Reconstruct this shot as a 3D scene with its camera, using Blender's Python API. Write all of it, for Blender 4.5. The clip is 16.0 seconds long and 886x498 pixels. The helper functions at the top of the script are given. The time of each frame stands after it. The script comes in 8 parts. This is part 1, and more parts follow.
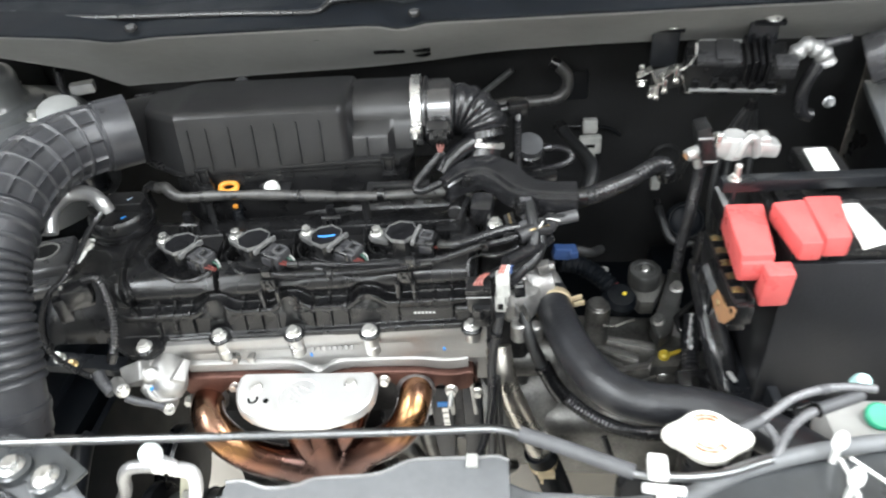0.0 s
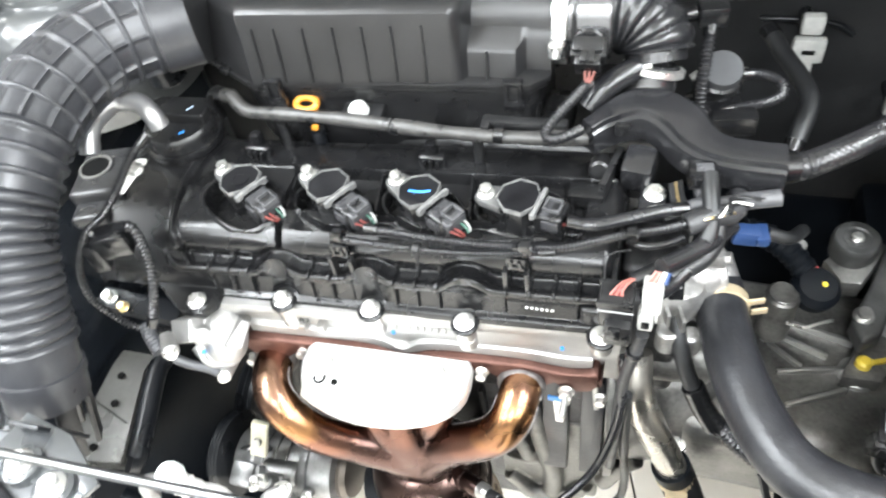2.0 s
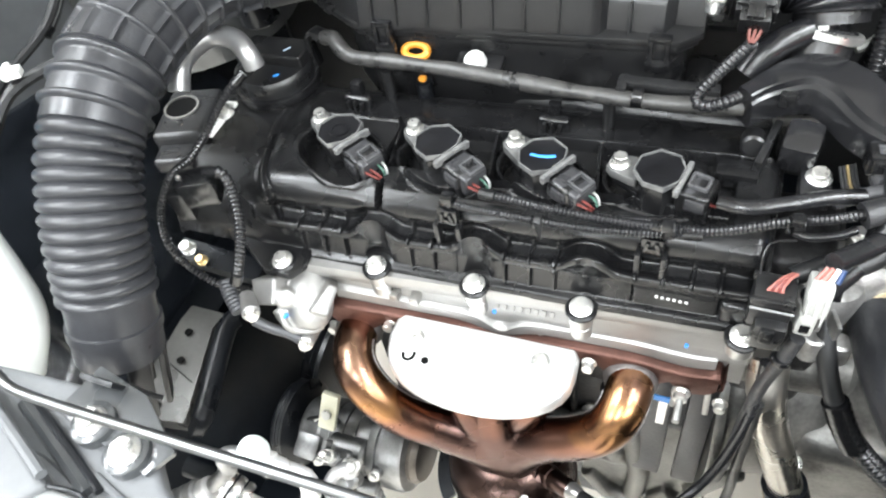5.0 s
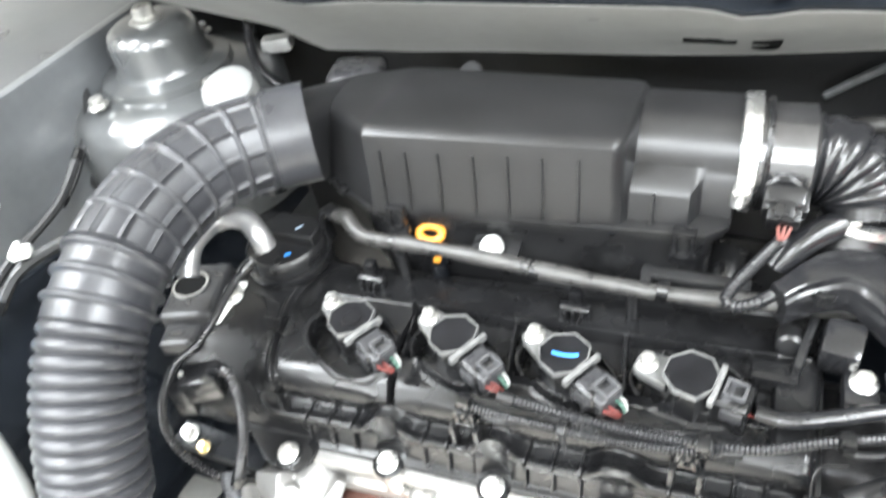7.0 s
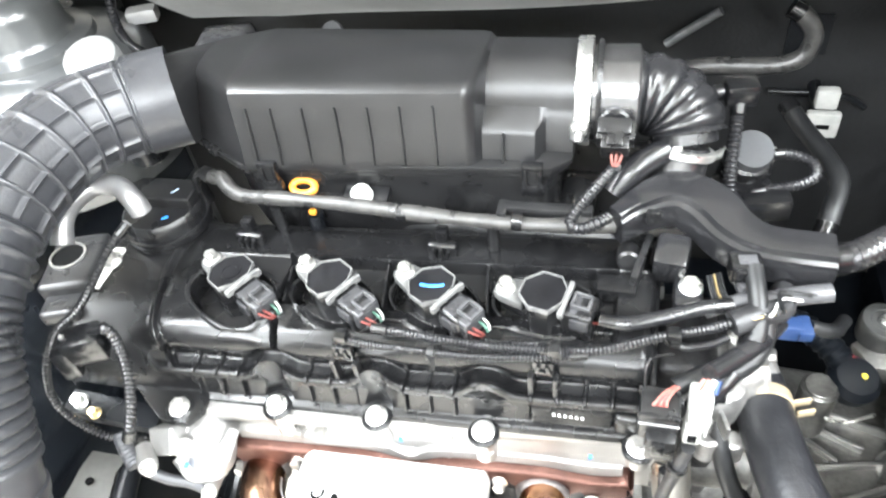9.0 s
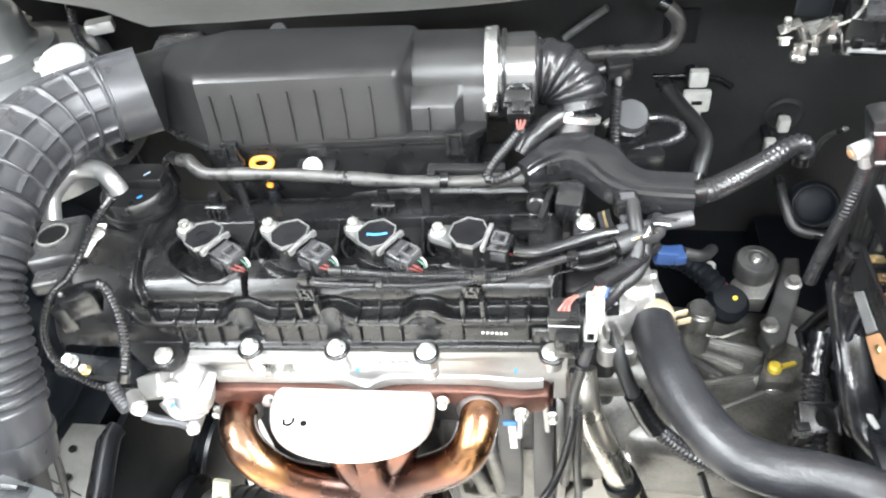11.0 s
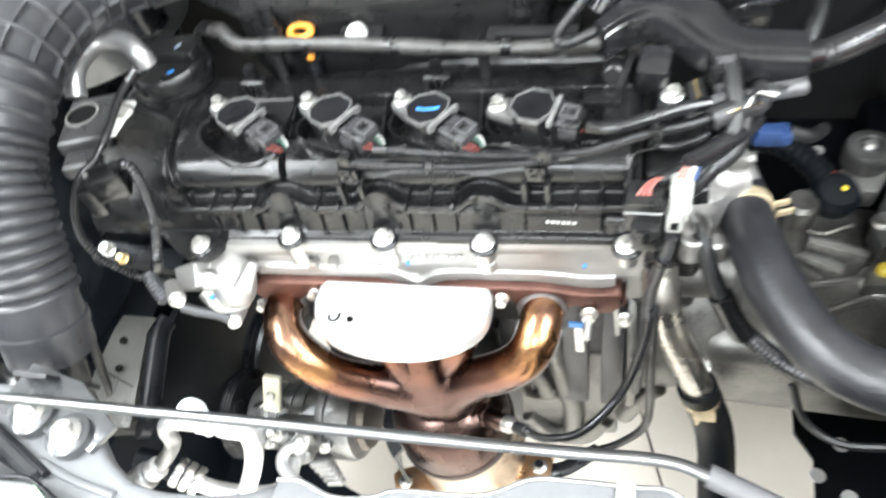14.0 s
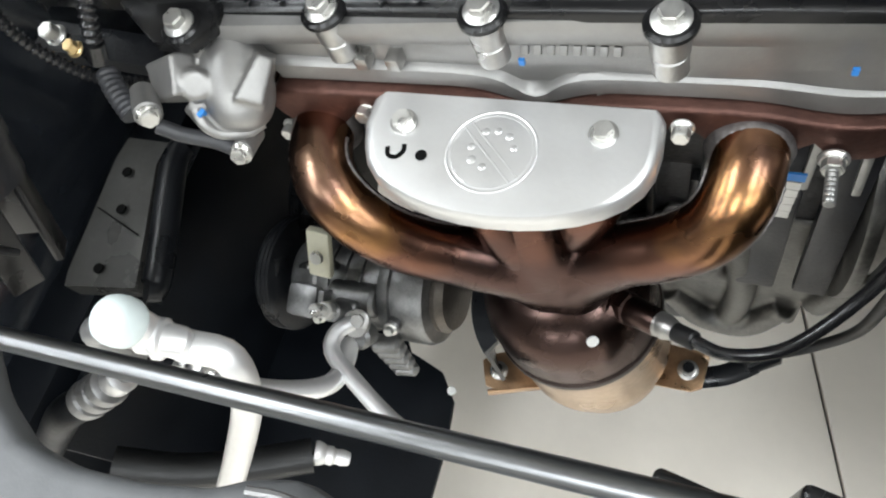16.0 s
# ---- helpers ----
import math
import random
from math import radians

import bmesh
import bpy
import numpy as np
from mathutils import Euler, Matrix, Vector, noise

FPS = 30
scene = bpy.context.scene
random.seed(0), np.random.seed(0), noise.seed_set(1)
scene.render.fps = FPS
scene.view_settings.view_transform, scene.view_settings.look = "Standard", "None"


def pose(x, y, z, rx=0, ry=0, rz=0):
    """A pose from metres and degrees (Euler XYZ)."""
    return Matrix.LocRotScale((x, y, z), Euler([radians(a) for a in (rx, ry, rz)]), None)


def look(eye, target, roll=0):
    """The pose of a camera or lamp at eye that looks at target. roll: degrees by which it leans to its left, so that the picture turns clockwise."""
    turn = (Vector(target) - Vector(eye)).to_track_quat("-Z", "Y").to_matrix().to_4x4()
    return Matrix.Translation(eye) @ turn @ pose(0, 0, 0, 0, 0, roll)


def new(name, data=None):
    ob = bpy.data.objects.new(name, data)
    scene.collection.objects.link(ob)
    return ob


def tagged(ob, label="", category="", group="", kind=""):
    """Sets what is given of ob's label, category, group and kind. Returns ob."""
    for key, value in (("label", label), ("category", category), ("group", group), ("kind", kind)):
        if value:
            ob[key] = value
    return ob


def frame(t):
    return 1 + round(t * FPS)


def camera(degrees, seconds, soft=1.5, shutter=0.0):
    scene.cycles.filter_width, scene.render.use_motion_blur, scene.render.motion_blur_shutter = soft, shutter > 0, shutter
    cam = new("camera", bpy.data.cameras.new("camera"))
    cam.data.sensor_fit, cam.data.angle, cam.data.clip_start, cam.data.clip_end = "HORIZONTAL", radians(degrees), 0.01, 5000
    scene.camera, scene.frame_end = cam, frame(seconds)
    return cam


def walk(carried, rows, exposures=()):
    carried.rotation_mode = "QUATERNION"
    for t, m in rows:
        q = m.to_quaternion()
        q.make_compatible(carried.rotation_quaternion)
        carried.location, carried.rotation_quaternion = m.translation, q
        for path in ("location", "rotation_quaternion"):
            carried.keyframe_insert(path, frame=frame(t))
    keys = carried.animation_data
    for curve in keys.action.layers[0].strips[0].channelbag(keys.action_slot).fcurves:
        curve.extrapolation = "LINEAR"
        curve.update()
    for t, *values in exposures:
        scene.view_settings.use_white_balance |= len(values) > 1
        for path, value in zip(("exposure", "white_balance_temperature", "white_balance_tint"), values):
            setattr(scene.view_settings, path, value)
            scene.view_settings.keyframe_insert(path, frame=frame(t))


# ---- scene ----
cam = camera(63.4, 16.0, soft=2.1, shutter=0.6)
PATH = [
    (0, (0.27, -0.652, 1.368), (0.096, 0.93, 0.156), -5.3),
    (0.5, (0.232, -0.551, 1.347), (0.088, 0.966, 0.052), -7.5),
    (1, (0.224, -0.472, 1.33), (0.096, 0.992, -0.027), -10.4),
    (1.5, (0.257, -0.425, 1.328), (-0.139, 0.913, -0.104), -11.7),
    (2, (0.259, -0.404, 1.319), (-0.288, 0.796, -0.185), -12.2),
    (2.5, (0.229, -0.417, 1.308), (-0.424, 0.741, -0.186), -11.9),
    (3, (0.211, -0.424, 1.302), (-0.511, 0.715, -0.175), -12.3),
    (3.2, (0.207, -0.419, 1.301), (-0.533, 0.706, -0.177), -12.8),
    (5.3, (0.185, -0.374, 1.272), (-0.442, 0.748, -0.26), -12.0),
    (5.5, (0.184, -0.364, 1.277), (-0.436, 0.782, -0.24), -11.6),
    (6, (0.178, -0.346, 1.283), (-0.493, 0.81, -0.205), -12.1),
    (6.5, (0.162, -0.34, 1.281), (-0.606, 0.832, -0.146), -12.1),
    (7, (0.165, -0.318, 1.302), (-0.57, 0.978, -0.033), -11.8),
    (7.5, (0.188, -0.306, 1.307), (-0.503, 1.09, 0.053), -10.9),
    (8, (0.192, -0.308, 1.307), (-0.406, 1.11, 0.03), -10.3),
    (8.5, (0.198, -0.323, 1.301), (-0.317, 1.054, -0.054), -10.0),
    (9, (0.21, -0.352, 1.302), (-0.284, 0.979, -0.106), -9.7),
    (9.2, (0.208, -0.368, 1.301), (-0.245, 0.981, -0.104), -9.0),
    (11.3, (0.245, -0.485, 1.349), (-0.074, 0.922, -0.036), -8.2),
    (11.5, (0.25, -0.492, 1.352), (-0.077, 0.921, -0.025), -9.1),
    (12, (0.26, -0.497, 1.356), (-0.026, 0.918, -0.029), -8.8),
    (12.5, (0.263, -0.496, 1.353), (-0.048, 0.917, -0.028), -9.6),
    (13, (0.26, -0.495, 1.346), (-0.063, 0.899, -0.052), -10.1),
    (13.5, (0.253, -0.481, 1.329), (-0.109, 0.851, -0.119), -11.2),
    (14, (0.232, -0.435, 1.272), (-0.269, 0.738, -0.268), -14.9),
    (14.5, (0.19, -0.376, 1.185), (-0.394, 0.671, -0.416), -16.9),
    (15, (0.154, -0.314, 1.103), (-0.462, 0.568, -0.582), -23.5),
    (15.5, (0.141, -0.307, 1.064), (-0.515, 0.441, -0.67), -28.1),
    (16, (0.148, -0.306, 1.065), (-0.544, 0.414, -0.667), -30.0),
]
walk(cam, [(t, look(eye, target, roll)) for t, eye, target, roll in PATH],
     [(0, -0.08), (1, 0.80), (2, 0.80), (3, 0.32), (5.5, 0.30), (6, 0.52), (6.5, 0.52), (7, 1.00), (8, 1.42), (8.5, 1.48), (9, 1.36), (11.3, 1.12), (12.5, 1.04), (14, 0.70), (14.5, 0.28), (15, -0.36), (15.5, -0.77), (16, -0.95)])

# ---- world and light: a showroom with rows of ceiling panels ----
world = bpy.data.worlds.new("world")
scene.world = world
world.use_nodes = True
bg = world.node_tree.nodes["Background"]
bg.inputs[0].default_value = (0.80, 0.90, 1.0, 1)
bg.inputs[1].default_value = 0.03


def area_lamp(name, eye, target, sx, sy, watts, colour=(1, 1, 1)):
    data = bpy.data.lights.new(name, "AREA")
    data.shape, data.size, data.size_y, data.energy, data.color = "RECTANGLE", sx, sy, watts, colour
    ob = new(name, data)
    ob.matrix_world = look(eye, target)
    return ob


for lx, ly in ((-1.7, -2.3), (0.1, -2.3), (1.9, -2.3), (-1.3, -0.55), (1.5, -0.55), (-0.8, -4.3), (1.0, -4.3), (-3.3, -2.3), (3.5, -2.3), (-2.9, -0.55), (3.1, -0.55)):
    area_lamp("ceiling_lamp", (lx, ly, 3.05), (lx, ly, 0), 0.6, 1.2, 75, (0.91, 0.96, 1))


# ---- mesh tools ----
def V(*a):
    return Vector(a)


def frame_to(p, axis, up=(0, 0, 1)):
    """A matrix at p whose z runs along axis."""
    z = Vector(axis).normalized()
    u = Vector(up)
    if abs(z.dot(u)) > 0.98:
        u = Vector((0, 1, 0))
    x = u.cross(z).normalized()
    y = z.cross(x)
    m = Matrix((x, y, z)).transposed().to_4x4()
    m.translation = Vector(p)
    return m


def solid(bm, m=None):
    if m is not None:
        bmesh.ops.transform(bm, matrix=m, verts=bm.verts)
    bmesh.ops.recalc_face_normals(bm, faces=bm.faces)
    return bm


def joined(*bms):
    out = bms[0]
    for b in bms[1:]:
        me = bpy.data.meshes.new("tmp")
        b.to_mesh(me)
        out.from_mesh(me)
        bpy.data.meshes.remove(me)
        b.free()
    return out


def box(sx, sy, sz, m=None, bevel=0.0, seg=2):
    bm = bmesh.new()
    bmesh.ops.create_cube(bm, size=1.0)
    bmesh.ops.scale(bm, vec=(sx, sy, sz), verts=bm.verts)
    if bevel > 0:
        bmesh.ops.bevel(bm, geom=bm.edges[:], offset=bevel, segments=seg, affect="EDGES", profile=0.6)
    return solid(bm, m)


def boxat(x, y, z, sx, sy, sz, bevel=0.0, rx=0, ry=0, rz=0, seg=2):
    return box(sx, sy, sz, pose(x, y, z, rx, ry, rz), bevel, seg)


def lathe(profile, m=None, seg=24):
    """profile: (radius, height) pairs along z."""
    bm = bmesh.new()
    rings = []
    for r, h in profile:
        if r < 1e-6:
            rings.append([bm.verts.new((0, 0, h))])
        else:
            rings.append([bm.verts.new((r * math.cos(2 * math.pi * k / seg), r * math.sin(2 * math.pi * k / seg), h)) for k in range(seg)])
    for a, b in zip(rings, rings[1:]):
        for k in range(seg):
            j = (k + 1) % seg
            if len(a) == 1 and len(b) == 1:
                continue
            if len(a) == 1:
                bm.faces.new((a[0], b[k], b[j]))
            elif len(b) == 1:
                bm.faces.new((a[k], b[0], a[j]))
            else:
                bm.faces.new((a[k], b[k], b[j], a[j]))
    for ring in (rings[0], rings[-1]):
        if len(ring) > 1:
            bm.faces.new(ring)
    return solid(bm, m)


def cyl(p0, p1, r, seg=20, bevel=0.0, r2=None):
    p0, p1 = Vector(p0), Vector(p1)
    h = (p1 - p0).length
    r2 = r if r2 is None else r2
    b = min(bevel, h * 0.4, r * 0.6)
    prof = [(r - b, 0), (r, b), (r2, h - b), (r2 - b, h)] if b > 0 else [(r, 0), (r2, h)]
    return lathe(prof, frame_to(p0, p1 - p0), seg)


def prism(poly, z0, z1, m=None, bevel=0.0, seg=2):
    """A plan polygon (counter-clockwise) raised from z0 to z1."""
    bm = bmesh.new()
    low = [bm.verts.new((x, y, z0)) for x, y in poly]
    f = bm.faces.new(low)
    top = bmesh.ops.extrude_face_region(bm, geom=[f])
    up = [v for v in top["geom"] if isinstance(v, bmesh.types.BMVert)]
    bmesh.ops.translate(bm, vec=(0, 0, z1 - z0), verts=up)
    bmesh.ops.recalc_face_normals(bm, faces=bm.faces)
    if bevel > 0:
        bmesh.ops.bevel(bm, geom=bm.edges[:], offset=bevel, segments=seg, affect="EDGES", profile=0.6)
    return solid(bm, m)


def loft(rings, caps=True, closed=True):
    bm = bmesh.new()
    vs = [[bm.verts.new(p) for p in r] for r in rings]
    n = len(vs[0])
    for a, b in zip(vs, vs[1:]):
        for k in range(n if closed else n - 1):
            j = (k + 1) % n
            bm.faces.new((a[k], a[j], b[j], b[k]))
    if caps and closed:
        bm.faces.new(vs[0])
        bm.faces.new(list(reversed(vs[-1])))
    return solid(bm)


def spline(pts, step):
    """Even points along a smooth curve through pts."""
    p = [Vector(q) for q in pts]
    if len(p) == 2:
        dense = [p[0].lerp(p[1], k / 20) for k in range(21)]
    else:
        ext = [2 * p[0] - p[1], *p, 2 * p[-1] - p[-2]]
        dense = []
        for a, b, c, d in zip(ext, ext[1:], ext[2:], ext[3:]):
            for k in range(24):
                u = k / 24
                dense.append(0.5 * (2 * b + (c - a) * u + (2 * a - 5 * b + 4 * c - d) * u * u + (3 * b - a - 3 * c + d) * u ** 3))
        dense.append(p[-1])
    run = [0.0]
    for a, b in zip(dense, dense[1:]):
        run.append(run[-1] + (b - a).length)
    total = run[-1]
    n = max(2, int(round(total / step)))
    out, i = [], 0
    for k in range(n + 1):
        s = total * k / n
        while i < len(run) - 2 and run[i + 1] < s:
            i += 1
        u = (s - run[i]) / max(run[i + 1] - run[i], 1e-9)
        out.append(dense[i].lerp(dense[i + 1], u))
    return out, total


def tube(pts, r, seg=14, step=0.006, caps=True, squash=1.0):
    """A pipe along a curve; r: a radius, or a function of the way along (metres), the whole length and the angle."""
    line, total = spline(pts, step)
    n = len(line)
    tang = [(line[min(k + 1, n - 1)] - line[max(k - 1, 0)]).normalized() for k in range(n)]
    x = tang[0].orthogonal().normalized()
    if abs(tang[0].z) < 0.9:
        x = tang[0].cross(Vector((0, 0, 1))).normalized()
    rings = []
    for k in range(n):
        x = (x - tang[k] * x.dot(tang[k])).normalized()
        y = tang[k].cross(x)
        s = total * k / (n - 1)
        ring = []
        for q in range(seg):
            a = 2 * math.pi * q / seg
            rad = r(s, total, a) if callable(r) else r
            ring.append(line[k] + x * math.cos(a) * rad + y * math.sin(a) * rad * squash)
        rings.append(ring)
    return loft(rings, caps)


def ribbed(pts, r, pitch=0.004, depth=0.0009, seg=10):
    return tube(pts, lambda s, t, a: r - depth * (0.5 + 0.5 * math.cos(2 * math.pi * s / pitch)), seg, pitch / 6)


def bolt(p, axis, r, h=None, washer=1.45, shank=0.0):
    """A flanged hex bolt head that sits at p."""
    h = h or r * 1.0
    m = frame_to(p, axis)
    flange = lathe([(r * washer, -0.0002), (r * washer, r * 0.18), (r * 1.08, r * 0.42)], m, 20)
    bm = bmesh.new()
    low = [bm.verts.new((r * math.cos(math.pi * k / 3), r * math.sin(math.pi * k / 3), r * 0.3)) for k in range(6)]
    f = bm.faces.new(low)
    g = bmesh.ops.extrude_face_region(bm, geom=[f])
    bmesh.ops.translate(bm, vec=(0, 0, h), verts=[v for v in g["geom"] if isinstance(v, bmesh.types.BMVert)])
    bmesh.ops.recalc_face_normals(bm, faces=bm.faces)
    bmesh.ops.bevel(bm, geom=bm.edges[:], offset=r * 0.12, segments=2, affect="EDGES")
    solid(bm, m)
    out = joined(flange, bm)
    if shank > 0:
        out = joined(out, lathe([(r * 0.62, -shank), (r * 0.62, 0)], m, 14))
    return out


def mesh_of(bm, mat, smooth=38):
    me = bpy.data.meshes.new("mesh")
    bm.to_mesh(me)
    bm.free()
    me.materials.append(mat)
    me.polygons.foreach_set("use_smooth", [True] * len(me.polygons))
    me.set_sharp_from_angle(angle=radians(smooth))
    return me


def part(name, bm, mat, parent, label="", smooth=38):
    ob = new(name, mesh_of(bm, mat, smooth))
    if parent is not None:
        ob.parent = parent
    return tagged(ob, label) if label else ob


def thing(name, label, category, at=(0, 0, 0), group="", kind=""):
    """An Empty at the base of a thing. Parts are given in world places."""
    ob = new(name)
    ob.empty_display_size = 0.02
    return tagged(ob, label, category, group, kind)


def single(name, bm, mat, label, category, group="", kind="", smooth=38):
    return tagged(new(name, mesh_of(bm, mat, smooth)), label, category, group, kind)


# ---- materials ----
def material(name, base, rough=0.5, metal=0.0, vary=0.15, scale=40.0, bump=0.0, bump_scale=400.0, rough_vary=0.1, coat=0.0, second=None, spec=0.5, stain=0.0):
    """Two scales of noise move the colour and the gloss; a third gives fine relief."""
    mat = bpy.data.materials.new(name)
    mat.use_nodes = True
    nt = mat.node_tree
    n, l = nt.nodes, nt.links
    bsdf = n["Principled BSDF"]
    bsdf.inputs["Metallic"].default_value = metal
    bsdf.inputs["Specular IOR Level"].default_value = spec
    if coat:
        bsdf.inputs["Coat Weight"].default_value = coat
        bsdf.inputs["Coat Roughness"].default_value = 0.12
    tex = n.new("ShaderNodeTexCoord")
    big = n.new("ShaderNodeTexNoise")
    big.inputs["Scale"].default_value = scale
    big.inputs["Detail"].default_value = 6
    l.new(tex.outputs["Object"], big.inputs["Vector"])
    fine = n.new("ShaderNodeTexNoise")
    fine.inputs["Scale"].default_value = scale * 9
    fine.inputs["Detail"].default_value = 3
    l.new(tex.outputs["Object"], fine.inputs["Vector"])
    both = n.new("ShaderNodeMath")
    both.operation = "MULTIPLY_ADD"
    both.inputs[1].default_value = 0.35
    l.new(fine.outputs["Fac"], both.inputs[0])
    l.new(big.outputs["Fac"], both.inputs[2])
    ramp = n.new("ShaderNodeMapRange")
    ramp.inputs[1].default_value, ramp.inputs[2].default_value = 0.45, 0.9
    l.new(both.outputs[0], ramp.inputs[0])
    mix = n.new("ShaderNodeMix")
    mix.data_type = "RGBA"
    b = Vector(base)
    other = Vector(second) if second else b * (1 + vary)
    mix.inputs[6].default_value = (*(b * (1 - vary) if not second else b), 1)
    mix.inputs[7].default_value = (*[min(c, 1.0) for c in other], 1)
    l.new(ramp.outputs[0], mix.inputs[0])
    l.new(mix.outputs[2], bsdf.inputs["Base Color"])
    rr = n.new("ShaderNodeMapRange")
    rr.inputs[1].default_value, rr.inputs[2].default_value = 0.3, 0.75
    rr.inputs[3].default_value, rr.inputs[4].default_value = max(0.03, rough - rough_vary), min(1, rough + rough_vary)
    l.new(big.outputs["Fac"], rr.inputs[0])
    l.new(rr.outputs[0], bsdf.inputs["Roughness"])
    if bump:
        grain = n.new("ShaderNodeTexNoise")
        grain.inputs["Scale"].default_value = bump_scale
        grain.inputs["Detail"].default_value = 4
        l.new(tex.outputs["Object"], grain.inputs["Vector"])
        bp = n.new("ShaderNodeBump")
        bp.inputs["Strength"].default_value = bump
        bp.inputs["Distance"].default_value = 0.001
        l.new(grain.outputs["Fac"], bp.inputs["Height"])
        l.new(bp.outputs[0], bsdf.inputs["Normal"])
    return mat


PLASTIC = material("black_plastic", (0.008, 0.008, 0.0084), 0.30, 0, 0.25, 30, 0.08, 900, 0.08)
PLASTIC_MATT = material("matt_black_plastic", (0.010, 0.010, 0.0104), 0.34, 0, 0.2, 25, 0.12, 900, 0.06)
PLASTIC_GLOSS = material("glossy_black_plastic", (0.006, 0.006, 0.0065), 0.22, 0, 0.2, 30, 0.1, 700, 0.08)
RUBBER = material("black_rubber", (0.010, 0.0104, 0.011), 0.42, 0, 0.2, 40, 0.25, 700, 0.1)
HOSE = material("grey_black_hose_rubber", (0.030, 0.0308, 0.034), 0.34, 0, 0.25, 22, 0.15, 500, 0.09)
TAPE = material("black_cloth_tape", (0.02, 0.02, 0.021), 0.45, 0, 0.4, 60, 0.6, 260, 0.15)
CAST = material("cast_aluminium", (0.42, 0.415, 0.40), 0.38, 0.9, 0.16, 30, 0.3, 420, 0.12)
CAST_DARK = material("grey_cast_aluminium", (0.36, 0.36, 0.35), 0.42, 0.85, 0.22, 18, 0.35, 300, 0.12)
BRIGHT = material("bright_aluminium", (0.72, 0.72, 0.71), 0.28, 0.95, 0.08, 40, 0.15, 500, 0.1)
PIPE = material("brushed_aluminium_pipe", (0.84, 0.84, 0.84), 0.46, 0.75, 0.06, 30, 0.05, 500, 0.06)
ZINC = material("zinc_plated_steel", (0.64, 0.635, 0.61), 0.34, 0.9, 0.12, 80, 0.1, 600, 0.12)
BRASS = material("yellow_zinc_steel", (0.62, 0.48, 0.26), 0.35, 0.95, 0.2, 80, 0.1, 600, 0.1)
SHIELD = material("aluminised_steel_sheet", (0.68, 0.68, 0.675), 0.40, 0.8, 0.03, 30, 0.08, 300, 0.06)
PAINT = material("dark_grey_metallic_body_paint", (0.062, 0.066, 0.069), 0.32, 0.3, 0.15, 14, 0.1, 900, 0.06, coat=0.8)
PAINT_LIGHT = material("grey_body_primer_paint", (0.145, 0.15, 0.155), 0.55, 0.1, 0.15, 14, 0.1, 900, 0.08)
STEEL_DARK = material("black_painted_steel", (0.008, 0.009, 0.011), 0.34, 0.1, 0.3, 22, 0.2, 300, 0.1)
# black underbody plastic; also stands in for deep shade on other parts
DEEP = material("underbody_black_and_shade", (0.0030, 0.0042, 0.0062), 0.5, 0, 0.3, 22, 0.2, 300, 0.1, spec=0.18)
FIREWALL = material("black_sound_felt", (0.0065, 0.0068, 0.0075), 0.75, 0, 0.4, 12, 0.5, 200, 0.1)
WHITE = material("white_plastic", (0.80, 0.80, 0.77), 0.4, 0, 0.05, 40, 0.1, 500, 0.08)
MILKY = material("milky_white_bottle_plastic", (0.66, 0.68, 0.66), 0.45, 0, 0.05, 10, 0.1, 300, 0.08)
RED = material("red_plastic", (0.60, 0.105, 0.10), 0.33, 0, 0.12, 30, 0.15, 700, 0.08)
ORANGE = material("orange_plastic", (0.62, 0.25, 0.03), 0.4, 0, 0.08, 40, 0.1, 500, 0.06)
YELLOW = material("yellow_plastic", (0.75, 0.58, 0.03), 0.4, 0, 0.08, 40, 0.1, 500, 0.06)
BLUE = material("blue_plastic", (0.014, 0.036, 0.105), 0.42, 0, 0.1, 40, 0.1, 500, 0.06)
BLUE_MARK = material("blue_paint_mark", (0.03, 0.22, 0.62), 0.5, 0, 0.1, 60)
GREEN = material("green_plastic", (0.02, 0.32, 0.18), 0.4, 0, 0.08, 40)
TEAL = material("pale_teal_plastic", (0.45, 0.72, 0.70), 0.4, 0, 0.06, 40)
TAN = material("tan_clamp_steel", (0.58, 0.48, 0.32), 0.42, 0.6, 0.15, 60)
CREAM = material("cream_tag_plastic", (0.66, 0.64, 0.50), 0.5, 0, 0.08, 40)
WIRE_RED = material("red_wire", (0.30, 0.11, 0.09), 0.4)
WIRE_WHITE = material("white_wire", (0.75, 0.75, 0.72), 0.4)
CLIPGREY = material("greyed_white_clip_plastic", (0.36, 0.36, 0.34), 0.45, 0, 0.2, 80)
INK = material("black_ink", (0.006, 0.006, 0.006), 0.8, spec=0.05)
GREY_PLASTIC = material("grey_plastic", (0.22, 0.22, 0.22), 0.45, 0, 0.1, 40, 0.1, 500)
ROD = material("grey_painted_steel_rod", (0.20, 0.205, 0.21), 0.30, 1.0, 0.06, 30, 0.0, 500, 0.03)
GLOSSBLACK = material("glossy_black_arch_paint", (0.014, 0.017, 0.022), 0.18, 0, 0.3, 20, 0.15, 120, 0.06, coat=0.6)
PALE = material("printed_paper_label", (0.55, 0.55, 0.53), 0.5, 0, 0.06, 40)


